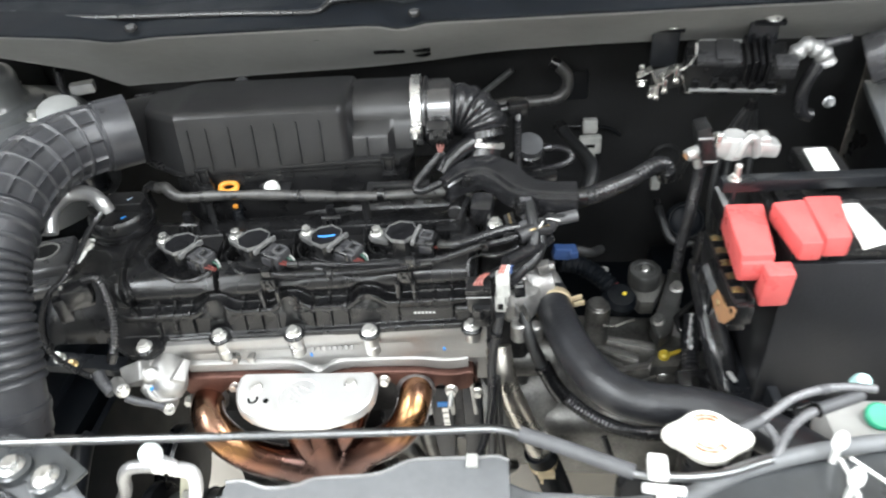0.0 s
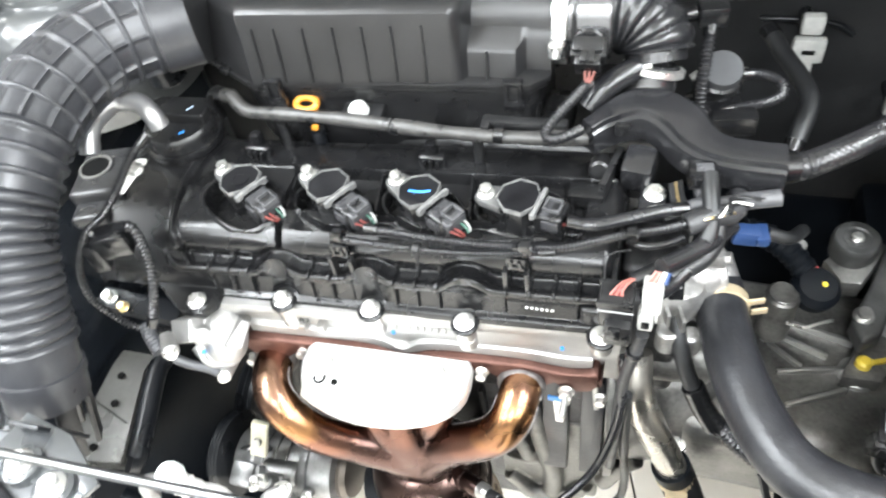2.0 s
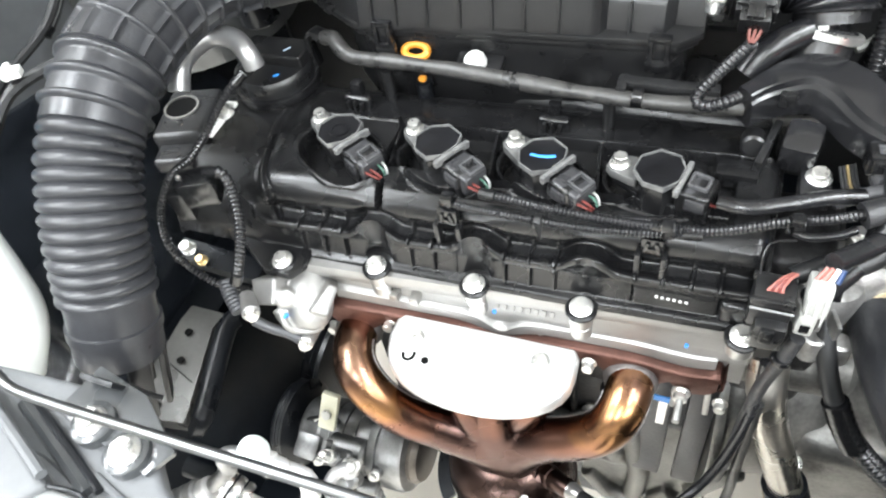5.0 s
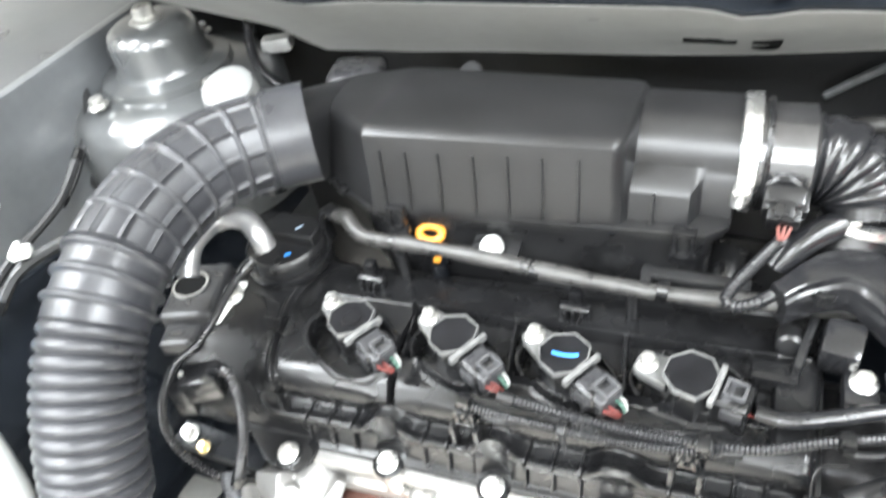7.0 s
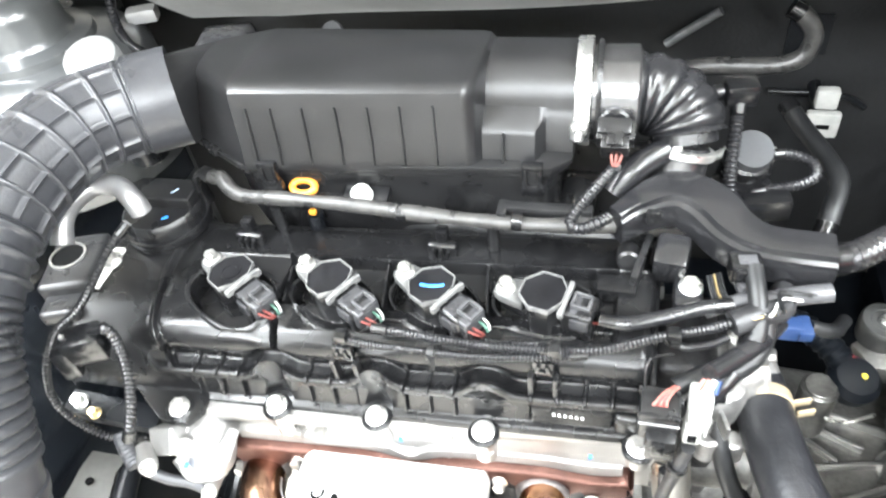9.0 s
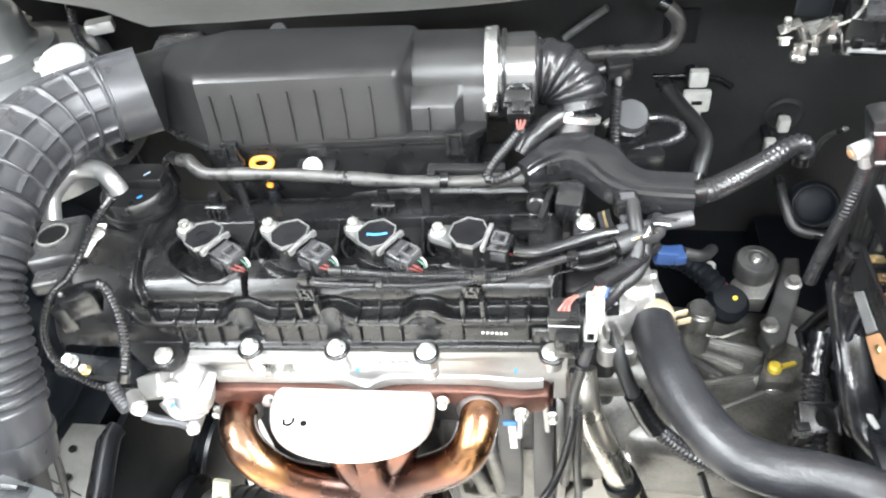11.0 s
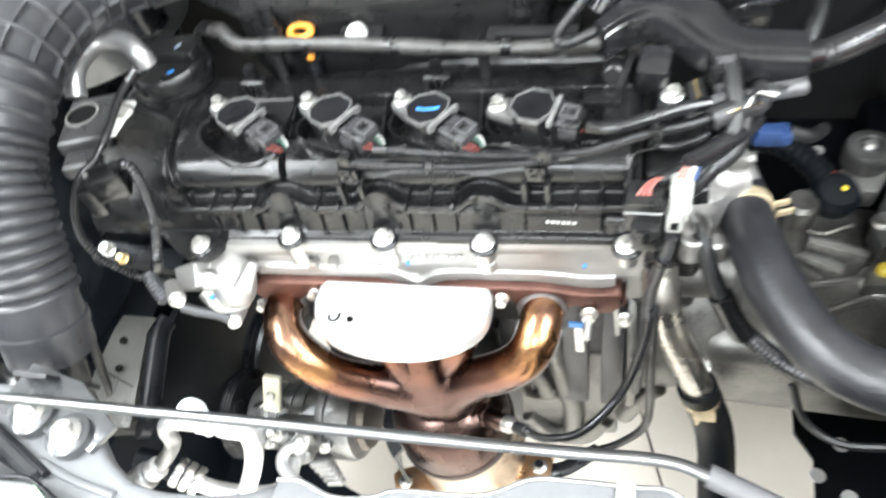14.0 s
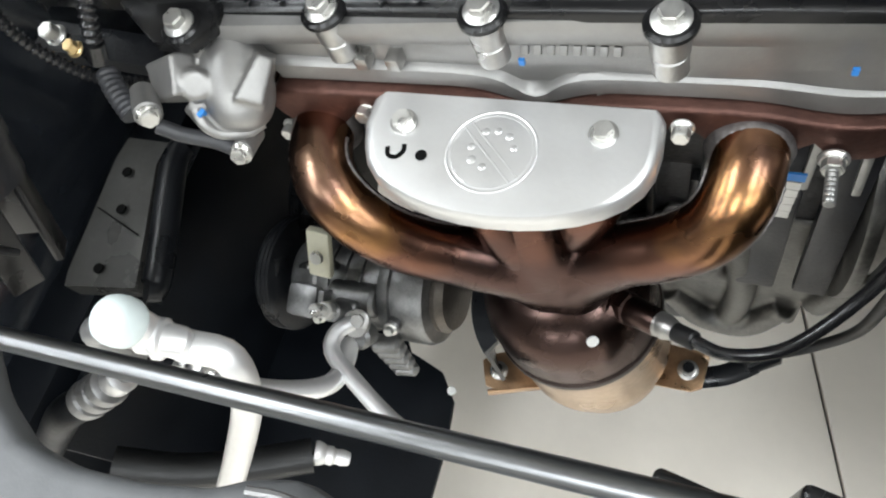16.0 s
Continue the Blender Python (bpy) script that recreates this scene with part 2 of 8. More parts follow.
def heat_tint():
    """Stainless steel blued and bronzed by heat: straw near the ports, brown and purple lower down."""
    mat = bpy.data.materials.new("heat_tinted_stainless_steel")
    mat.use_nodes = True
    n, l = mat.node_tree.nodes, mat.node_tree.links
    bsdf = n["Principled BSDF"]
    bsdf.inputs["Metallic"].default_value = 1.0
    tex = n.new("ShaderNodeTexCoord")
    sep = n.new("ShaderNodeSeparateXYZ")
    l.new(tex.outputs["Object"], sep.inputs[0])
    noise1 = n.new("ShaderNodeTexNoise")
    noise1.inputs["Scale"].default_value = 24
    noise1.inputs["Detail"].default_value = 5
    l.new(tex.outputs["Object"], noise1.inputs["Vector"])
    add = n.new("ShaderNodeMath")
    add.operation = "MULTIPLY_ADD"
    add.inputs[1].default_value = 0.07
    l.new(noise1.outputs["Fac"], add.inputs[0])
    l.new(sep.outputs["Z"], add.inputs[2])
    rng = n.new("ShaderNodeMapRange")
    rng.inputs[1].default_value, rng.inputs[2].default_value = 0.42, 0.79
    l.new(add.outputs[0], rng.inputs[0])
    ramp = n.new("ShaderNodeValToRGB")
    e = ramp.color_ramp.elements
    e[0].position, e[0].color = 0.0, (0.42, 0.33, 0.24, 1)
    e[1].position, e[1].color = 1.0, (0.42, 0.27, 0.18, 1)
    for at, col in ((0.18, (0.44, 0.33, 0.24, 1)), (0.24, (0.15, 0.092, 0.075, 1)), (0.34, (0.090, 0.056, 0.046, 1)), (0.60, (0.074, 0.048, 0.042, 1)), (0.76, (0.086, 0.052, 0.045, 1)), (0.84, (0.16, 0.080, 0.056, 1)), (0.90, (0.36, 0.185, 0.080, 1)), (0.955, (0.22, 0.120, 0.085, 1))):
        q = e.new(at)
        q.color = col
    l.new(rng.outputs[0], ramp.inputs[0])
    l.new(ramp.outputs[0], bsdf.inputs["Base Color"])
    rr = n.new("ShaderNodeMapRange")
    rr.inputs[3].default_value, rr.inputs[4].default_value = 0.19, 0.36
    l.new(noise1.outputs["Fac"], rr.inputs[0])
    l.new(rr.outputs[0], bsdf.inputs["Roughness"])
    grain = n.new("ShaderNodeTexNoise")
    grain.inputs["Scale"].default_value = 350
    l.new(tex.outputs["Object"], grain.inputs["Vector"])
    bp = n.new("ShaderNodeBump")
    bp.inputs["Strength"].default_value = 0.12
    bp.inputs["Distance"].default_value = 0.001
    l.new(grain.outputs["Fac"], bp.inputs["Height"])
    l.new(bp.outputs[0], bsdf.inputs["Normal"])
    return mat


HEAT = heat_tint()
FLANGE = material("rust_brown_steel", (0.095, 0.047, 0.037), 0.45, 0.8, 0.3, 30, 0.4, 300, 0.12)
TILE = material("cream_floor_tile", (0.84, 0.785, 0.70), 0.18, 0, 0.04, 6, 0.0, 300, 0.04)
GROUT = material("dark_grout", (0.14, 0.13, 0.12), 0.8, 0, 0.1, 30)
PLASTER = material("white_plaster", (0.62, 0.62, 0.61), 0.8, 0, 0.04, 3, 0.2, 200)
PANEL = bpy.data.materials.new("lamp_panel")
PANEL.use_nodes = True
PANEL.node_tree.nodes["Principled BSDF"].inputs["Emission Color"].default_value = (1, 0.98, 0.95, 1)
PANEL.node_tree.nodes["Principled BSDF"].inputs["Emission Strength"].default_value = 3.0


# ---- showroom ----
def showroom():
    def slab(name, x0, y0, z0, x1, y1, z1, mat):
        ob = new(name, mesh_of(boxat((x0 + x1) / 2, (y0 + y1) / 2, (z0 + z1) / 2, x1 - x0, y1 - y0, z1 - z0), mat))
        return tagged(ob, kind="structure")

    floor = slab("floor", -6, -6.2, -0.12, 6, 6, -0.012, GROUT)
    tagged(floor, "cream glazed floor tiles with thin dark joints", "floor")
    # big square tiles; one joint passes under the gearbox
    side, turn = 0.80, 16.6
    tile = mesh_of(boxat(0, 0, -0.006, side - 0.004, side - 0.004, 0.012, 0.0012, seg=1), TILE)
    origin = V(0.331, -0.02, 0)
    spin = pose(0, 0, 0, 0, 0, turn)
    for i in range(-9, 9):
        for j in range(-10, 9):
            at = origin + spin @ V((i + 0.5) * side, (j + 0.94) * side, 0)
            if abs(at.x) > 5.6 or abs(at.y + 0.1) > 5.7:
                continue
            ob = new("tile", tile)
            ob.matrix_world = Matrix.Translation(at) @ spin
            ob.parent = floor
    slab("wall_north", -6, 6, -0.1, 6, 6.2, 3.2, PLASTER)
    slab("wall_east", 6, -6.2, -0.1, 6.2, 6, 3.2, PLASTER)
    slab("wall_west", -6.2, -6.2, -0.1, -6, 6, 3.2, PLASTER)
    slab("wall_south", -6, -6.4, -0.1, 6, -6.2, 3.2, PLASTER)
    slab("ceiling", -6.2, -6.4, 3.2, 6.2, 6.2, 3.35, PLASTER)


showroom()


# ---- the car's bay: panels that close it ----
def bay():
    # firewall with felt
    fw = single("firewall", boxat(0.1, 0.475, 0.66, 1.5, 0.02, 0.66, 0.006), FIREWALL, "black felt-covered firewall behind the engine", "firewall", kind="structure")
    # bonnet's rear rail: a folded sheet that leans forward, rolled along its upper edge
    rings, deck = [], []
    for k in range(81):
        x = -0.56 + 1.42 * k / 80
        dip = 0.0065 * math.exp(-((x - 0.155) / 0.020) ** 2) + 0.004 * math.exp(-((x + 0.19) / 0.03) ** 2)
        zt = 1.0705 + 0.012 * max(0, min(1, (-0.2 - x) / 0.15)) - dip
        low = 0.964 + 0.026 * max(0, min(1, (x + 0.15) / 0.40)) - 0.004 * math.sin(x * 11) + 0.10 * max(0, (-0.26 - x) / 0.2)
        low = min(low, zt - 0.02)
        yt, yl = 0.158, 0.265 - 0.95 * max(0, low - 0.99)
        rings.append([V(x, yl + 0.012, low - 0.004), V(x, yl + 0.002, low - 0.003), V(x, yl - 0.002, low + 0.003), V(x, yt + 0.0045, zt - 0.006), V(x, yt + 0.001, zt - 0.0035), V(x, yt, zt - 0.0015), V(x, yt + 0.002, zt + 0.001), V(x, yt + 0.009, zt + 0.001),
                      V(x, yt + 0.022, zt - 0.001), V(x, yt + 0.022, zt - 0.008), V(x, yl + 0.008, low + 0.004)])
        deck.append([V(x, yt - 0.0012, zt - 0.0008), V(x, yt - 0.0012, zt + 0.0020), V(x, yt + 0.0012, zt + 0.0032), V(x, yt + 0.10, zt + 0.003), V(x, yt + 0.118, zt + 0.012), V(x, yt + 0.45, zt + 0.055), V(x, yt + 0.45, zt + 0.045), V(x, yt + 0.016, zt - 0.004)])
    cowl = thing("cowl_panel", "grey painted steel cowl panel with punched holes", "cowl panel", kind="structure")
    cowl.location = (0, 0.004, 0.005)
    part("panel", loft(rings), COWL, cowl)
    for p, w, h in (((0.1244, 0.2550, 1.0008), 0.030, 0.008), ((0.0458, 0.1850, 1.0547), 0.024, 0.010), ((0.2927, 0.1850, 1.0609), 0.024, 0.010), ((0.1675, 0.2520, 0.9992), 0.022, 0.009), ((-0.2616, 0.1900, 1.0557), 0.03, 0.012)):
        part("hole", lathe([(w / 2, 0), (w / 2, 0.006), (0, 0.006)], pose(p[0], p[1], p[2], 128, 0, 0) @ Matrix.Diagonal((1, h / w * 1.6, 1, 1)), 20), INK, cowl)
    for p, w in (((0.1268, 0.2320, 1.0090), 0.040), ((0.1685, 0.2360, 1.0075), 0.022), ((0.2942, 0.1850, 1.0591), 0.022), ((0.0491, 0.1850, 1.0530), 0.018)):
        part("slot", boxat(p[0], p[1] - 0.003, p[2], w, 0.004, 0.011, 0.001, rx=52), INK, cowl)
    # near-black stands for shade; the front edge wraps over the bright lip
    part("seal_deck", loft(deck), DEEP, cowl, "deck behind the lip, coloured near-black for shade")
    part("seal_strip", tube([(-0.36, 0.236, 1.082), (-0.26, 0.222, 1.0755), (-0.07, 0.2065, 1.0755), (0.040, 0.1960, 1.0755), (0.058, 0.208, 1.078), (0.075, 0.220, 1.081), (0.19, 0.226, 1.081), (0.34, 0.227, 1.081)], 0.0042, 10, 0.006), PLASTIC, cowl, "black rubber seal strip")
    for p in ((-0.1726, 0.1688, 1.0760), (0.1712, 0.1671, 1.0760)):
        part("rivet", lathe([(0.008, 0), (0.008, 0.003), (0.006, 0.006), (0, 0.006)], Matrix.Translation(p), 18), PLASTIC_GLOSS, cowl)
    single("bonnet", boxat(0.1, 0.66, 1.64, 1.55, 0.03, 1.05, 0.012, rx=-14), PAINT, "open grey painted bonnet seen from inside", "bonnet")
    # inner wings
    wing = thing("inner_wing", "dark grey painted inner wing panel", "inner wing", kind="structure")
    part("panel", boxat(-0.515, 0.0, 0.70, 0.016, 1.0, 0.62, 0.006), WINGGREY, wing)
    arch = []
    for k in range(41):
        y = -0.34 + 0.60 * k / 40
        rip = 0.006 * math.sin(y * 31) + 0.003 * math.sin(y * 73 + 1)
        arch.append([V(-0.508, y, 0.708), V(-0.488, y, 0.686 + 0.7 * rip), V(-0.463, y, 0.660 + rip), V(-0.438, y, 0.634 + rip), V(-0.416, y, 0.612 + 0.7 * rip), V(-0.405, y, 0.56), V(-0.508, y, 0.56)])
    part("lower_step", loft([[V(-0.5072, y, 0.60), V(-0.5010, y, 0.60), V(-0.5010, y, z - 0.004), V(-0.5025, y, z), V(-0.5072, y, z + 0.002)] for y, z in ((-0.45, 0.872), (-0.25, 0.870), (-0.1091, 0.8603), (-0.0374, 0.8525), (0.0484, 0.8380), (0.16, 0.826), (0.30, 0.820), (0.45, 0.815))]), GLOSSBLACK, wing, "glossy black lower wing")
    part("grommet", lathe([(0.013, 0), (0.013, 0.003), (0.009, 0.005), (0.008, 0.002), (0, 0.002)], frame_to((-0.507, 0.1223, 0.8735), (1, 0, 0)), 24), RUBBER, wing)
    part("arch", loft(arch), GLOSSBLACK, wing, "glossy black wheel arch bulge")
    part("ledge", boxat(-0.685, 0.02, 0.985, 0.35, 0.95, 0.02, 0.008), PAINT, wing)
    wing2 = thing("inner_wing", "dark inner wing panel beside the battery", "inner wing", kind="structure")
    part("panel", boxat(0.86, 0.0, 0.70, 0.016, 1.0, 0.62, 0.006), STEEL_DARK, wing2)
    part("ledge", boxat(0.93, 0.02, 0.985, 0.15, 0.95, 0.02, 0.008), PAINT, wing2)
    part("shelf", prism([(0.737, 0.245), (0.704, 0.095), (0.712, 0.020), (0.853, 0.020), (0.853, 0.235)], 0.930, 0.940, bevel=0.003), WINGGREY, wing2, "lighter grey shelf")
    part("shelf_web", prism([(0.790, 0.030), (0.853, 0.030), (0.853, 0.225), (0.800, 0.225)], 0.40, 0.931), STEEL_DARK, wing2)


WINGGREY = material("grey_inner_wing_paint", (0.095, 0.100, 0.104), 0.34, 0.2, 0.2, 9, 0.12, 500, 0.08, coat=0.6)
COWL = material("warm_grey_primed_cowl", (0.255, 0.257, 0.249), 0.7, 0.1, 0.12, 9, 0.15, 500, 0.08)
bay()

# ---- engine: rocker cover ----
def skew(x):
    """The cover's lines run back a little towards the gearbox end."""
    return 0.06 * (x - 0.03)


BOLTS = ((-0.1365, -0.1000), (-0.0545, -0.0845), (0.0305, -0.0810), (0.1165, -0.0805), (0.2305, -0.0745))
COIL_X = (-0.1262, -0.0412, 0.0426, 0.1243)
COIL_TURN = (-30, -30, -31, -11)
COIL_Y = (-0.001, 0.003, 0.006, 0.0005)


def chaikin(pts, times=2):
    p = np.array(pts, float)
    for _ in range(times):
        q = np.empty((2 * len(p), 2))
        q[0], q[-1] = p[0], p[-1]
        q[1:-1:2] = 0.8 * p[:-1] + 0.2 * p[1:]
        q[2:-1:2] = 0.2 * p[:-1] + 0.8 * p[1:]
        p = q
    return p


def evenly(p, n):
    d = np.concatenate(([0], np.cumsum(np.hypot(*(p[1:] - p[:-1]).T))))
    s = np.linspace(0, d[-1], n)
    return np.stack((np.interp(s, d, p[:, 0]), np.interp(s, d, p[:, 1])), 1)


def ease(v, lo, hi):
    """0 below lo, 1 above hi, smooth between."""
    t = np.clip((v - lo) / (hi - lo), 0, 1)
    return t * t * (3 - 2 * t)


def band(v, lo, hi, soft=0.0012):
    return ease(v, lo - soft, lo) * (1 - ease(v, hi, hi + soft))


def cover_shell():
    """The moulding as one sheet: a rounded profile swept along the engine and pressed into wells, ribs and arches."""
    nx, ns = 680, 300
    main = evenly(chaikin([(0.078, 0.808), (0.078, 0.868), (0.070, 0.877), (0.036, 0.8805), (-0.030, 0.880), (-0.046, 0.8785), (-0.056, 0.872), (-0.0595, 0.862), (-0.0572, 0.854), (-0.0552, 0.850), (-0.0552, 0.8455), (-0.0650, 0.8442), (-0.0676, 0.8460), (-0.0716, 0.8462), (-0.0728, 0.8440), (-0.0728, 0.8392), (-0.0698, 0.8382), (-0.0680, 0.836), (-0.0712, 0.8200), (-0.0722, 0.8165), (-0.0785, 0.8148), (-0.0795, 0.8085)]), ns)
    left = evenly(chaikin([(0.078, 0.805), (0.078, 0.862), (0.070, 0.872), (0.036, 0.875), (-0.010, 0.874), (-0.034, 0.870), (-0.058, 0.858), (-0.075, 0.842), (-0.083, 0.825), (-0.085, 0.809)]), ns)
    x = np.linspace(-0.262, 0.236, nx)[:, None]
    w = ease(x, -0.178, -0.152)
    y0 = left[None, :, 0] * (1 - w) + main[None, :, 0] * w
    z0 = left[None, :, 1] * (1 - w) + main[None, :, 1] * w
    # the ledge climbs over each bolt
    wells = [(bx, by - skew(bx)) for bx, by in BOLTS[1:4]]
    climb = sum(np.exp(-(np.abs(x - b) / 0.0165) ** 3.2) for b, _ in wells)
    z0 = z0 + w * climb * 0.0125 * ease(z0, 0.8365, 0.8390) * (1 - ease(z0, 0.8475, 0.876)) * (y0 < -0.045)
    # rounded ends
    end = 1 - np.sqrt(np.clip(1 - (1 - np.clip((x + 0.262) / 0.016, 0, 1)) ** 2, 0, 1))
    end = end + 1 - np.sqrt(np.clip(1 - (1 - np.clip((0.236 - x) / 0.010, 0, 1)) ** 2, 0, 1))
    z0 = z0 - 0.020 * end
    # normals of the profile
    ty, tz = np.gradient(y0, axis=1), np.gradient(z0, axis=1)
    ln = np.hypot(ty, tz) + 1e-12
    ny, nz = tz / ln, -ty / ln
    X = x + 0 * y0
    Y = y0
    top = ease(nz, 0.55, 0.8)
    d = np.zeros_like(Y)
    # compartments between thin partitions, and the trough before them
    inside = ease(X, -0.063, -0.061) * (1 - ease(X, 0.205, 0.207))
    d -= 0.010 * inside * band(Y, -0.022, 0.0265)
    for q in (-0.062, 0.021, 0.104, 0.190):
        d += 0.0105 * band(X - 0.16 * (0.026 - Y), q - 0.0011, q + 0.0011, 0.0009) * band(Y, -0.021, 0.0265)
    trough = ease(X, -0.044, -0.034) * (1 - ease(X, 0.205, 0.21))
    d -= 0.010 * trough * band(Y, -0.043, -0.0255, 0.003)
    # back rim and the lower ledge behind it
    d += 0.0016 * band(Y, 0.0285, 0.0305, 0.0008) * ease(X, -0.15, -0.14) * top
    d -= 0.003 * ease(Y, 0.031, 0.033) * top * ease(X, -0.155, -0.13)
    # deep oval wells
    for k in range(4):
        a = radians(COIL_TURN[k])
        u = (X - COIL_X[k]) * math.cos(a) + (Y - COIL_Y[k]) * math.sin(a)
        v = -(X - COIL_X[k]) * math.sin(a) + (Y - COIL_Y[k]) * math.cos(a)
        big = 1.12 if k == 0 else 1.0
        r = (np.abs((u - 0.029) / (0.0375 * big)) ** 2.4 + np.abs(v / (0.0240 * big)) ** 2.4) ** (1 / 2.4)
        hole = 1 - ease(r, 0.93, 1.0)
        rim = band(r, 1.02, 1.10, 0.05)
        d = d * (1 - hole) - 0.017 * hole * ease(-Y, -0.0265, -0.0235) * (1 - ease(-Y, *((0.050, 0.052) if k == 0 else (0.0225, 0.0240))))
        d += (0.0022 if k == 0 else 0.0012) * rim * band(Y, -0.05, 0.028)
        if k:
            d += 0.006 * rim * band(Y, -0.020, 0.025) * inside
    # sweeping rib with a groove beside it
    arc = X - (-0.180 + 5.0 * (Y - 0.015) ** 2)
    run = band(Y, -0.066, 0.056, 0.004)
    d += 0.0032 * band(arc, -0.0012, 0.0012, 0.0020) * run - 0.0026 * band(arc, 0.0046, 0.0066, 0.0022) * run
    # slot across the front roll
    slot = X + 0.052 + 0.20 * (Y + 0.05)
    d -= 0.011 * band(slot, -0.0022, 0.0022, 0.001) * band(Y, -0.0625, -0.040, 0.003) * (z0 > 0.860)
    # front: ribs below the ledge
    front = (Y < -0.04) * w
    near = np.ones_like(X)
    for b, _ in wells:
        near = near * ease(np.abs(X - b), 0.0165, 0.0172)
    ribs = np.abs((X + 0.005) / 0.0195 - np.round((X + 0.005) / 0.0195)) * 0.0195
    fin = 1 - ease(ribs, 0.0009, 0.0018)
    d += front * near * 0.0046 * fin * band(z0, 0.8185, 0.838, 0.002) * (X > -0.135) * (X < 0.150)
    d += front * 0.0040 * ease(X, 0.150, 0.152) * (1 - ease(X, 0.210, 0.212)) * band(z0, 0.8195, 0.837, 0.002)
    d += front * near * 0.0030 * fin * band(z0, 0.8445, 0.8535, 0.002) * (X > -0.135) * (X < 0.222)
    # moulding is never quite flat
    d += 0.00022 * np.sin(X * 61 + 3 * np.sin(Y * 90)) * top
    Yw = Y + ny * d
    Zw = z0 + nz * d
    # round clearance behind each bolt, up through the arch
    for b, by in wells:
        r = 0.0148
        open_y = by + np.sqrt(np.clip(r * r - (X - b) ** 2, 0, None))
        cut = (np.abs(X - b) < r) * (Zw > 0.8172) * (Zw < 0.852 + 0.012 * climb) * (Y < -0.05)
        Yw = np.where(cut > 0, np.maximum(Yw, open_y), Yw)
    Yw = Yw + skew(X) * w
    verts = np.stack((X, Yw, Zw), 2).reshape(-1, 3)
    i = np.arange(nx - 1)[:, None] * ns + np.arange(ns - 1)[None, :]
    quads = np.stack((i, i + ns, i + ns + 1, i + 1), 2).reshape(-1, 4)
    me = bpy.data.meshes.new("mesh")
    me.from_pydata(verts.tolist(), [], quads.tolist())
    me.materials.append(COVER)
    me.polygons.foreach_set("use_smooth", [True] * len(me.polygons))
    me.set_sharp_from_angle(angle=radians(55))
    return me


def rocker_cover():
    cover = thing("rocker_cover", "black moulded plastic rocker cover with ribs and bosses", "engine cover")
    shell = new("shell", cover_shell())
    shell.parent = cover
    part("seal_flange", boxat(0.04, 0.004, 0.8105, 0.385, 0.142, 0.006, 0.002, rz=2), COVER, cover)
    part("end_plate", boxat(0.236, 0.010, 0.838, 0.004, 0.125, 0.055, 0.0015, rz=0), COVER, cover)
    for bx, by in BOLTS:
        part("boss", cyl((bx, by, 0.8125), (bx, by, 0.8178), 0.0122, 28, 0.0015), COVER, cover)
    part("ear", prism([(-0.19, -0.085), (-0.15, -0.112), (-0.125, -0.112), (-0.115, -0.095), (-0.118, -0.078), (-0.17, -0.07)], 0.808, 0.8165, bevel=0.002), COVER, cover)
    part("ear", boxat(0.224, -0.052, 0.826, 0.026, 0.028, 0.022, 0.006, seg=3), COVER, cover)
    part("stop", boxat(0.205, 0.022, 0.879, 0.030, 0.018, 0.014, 0.003), COVER, cover)
    part("filler_neck", lathe([(0.040, -0.02), (0.039, -0.002), (0.037, 0.012), (0.030, 0.012)], Matrix.Translation((-0.203, 0.052, 0.868)), 40), COVER, cover)
    # moulded date marks, too small to read
    for k in range(6):
        part("marking", boxat(0.168 + 0.0042 * k, -0.0742 + skew(0.18), 0.8300, 0.0022, 0.0008, 0.0022), PALE, cover)
    for k in range(5):
        part("marking", boxat(0.006 + 0.0055 * k, 0.050 + skew(0.01), 0.8758, 0.0035, 0.005, 0.0006, 0), PLASTIC_GLOSS, cover)
    return cover


COVER = material("black_moulded_plastic", (0.0068, 0.0068, 0.0072), 0.28, 0, 0.25, 30, 0.0, 1100, 0.06, spec=0.38)
rocker_cover()
for bx, by in BOLTS:
    one = thing("cover_bolt", "bright zinc-plated flanged bolt on the rocker cover", "bolt", group="rocker cover bolts")
    part("bolt_head", bolt((bx, by, 0.8180), (0, -0.12, 1), 0.0062, 0.0055, 1.45), ZINC, one)
    part("sleeve", cyl((bx, by, 0.798), (bx, by, 0.8130), 0.0092, 24, 0.001), CAST, one)


def oil_cap():
    cap = thing("oil_filler_cap", "black plastic oil filler cap with a raised grip", "oil cap")
    c = V(-0.203, 0.052, 0.882)
    m = Matrix.Translation(c)
    part("cap", lathe([(0.0365, 0), (0.0368, 0.012), (0.0360, 0.0165), (0.0335, 0.0195), (0.031, 0.0200), (0.0, 0.0205)], m, 52), PLASTIC, cap)
    grip = joined(prism([(-0.0345, -0.004), (0.0345, -0.006), (0.0350, 0.010), (0.026, 0.0225), (-0.024, 0.0235), (-0.0350, 0.012)], 0.019, 0.0315, m @ pose(0, 0, 0, 0, 0, 3), 0.0022, 3))
    part("grip", grip, PLASTIC, cap)
    part("rim", lathe([(0.0395, -0.004), (0.0400, 0.000), (0.0395, 0.004), (0.0370, 0.005)], m, 52), PLASTIC_GLOSS, cap)
    part("paint_mark", boxat(c.x + 0.017, c.y + 0.006, c.z + 0.0318, 0.008, 0.0010, 0.0006, rz=58), PAINT_PALE_BLUE, cap, "pale paint tick")
    part("paint_mark", boxat(c.x + 0.015, c.y - 0.018, c.z + 0.0208, 0.006, 0.0018, 0.0008, rz=42), BLUE_MARK, cap, "small blue paint tick")


PAINT_PALE_BLUE = material("pale_blue_paint", (0.30, 0.38, 0.48), 0.5)
oil_cap()


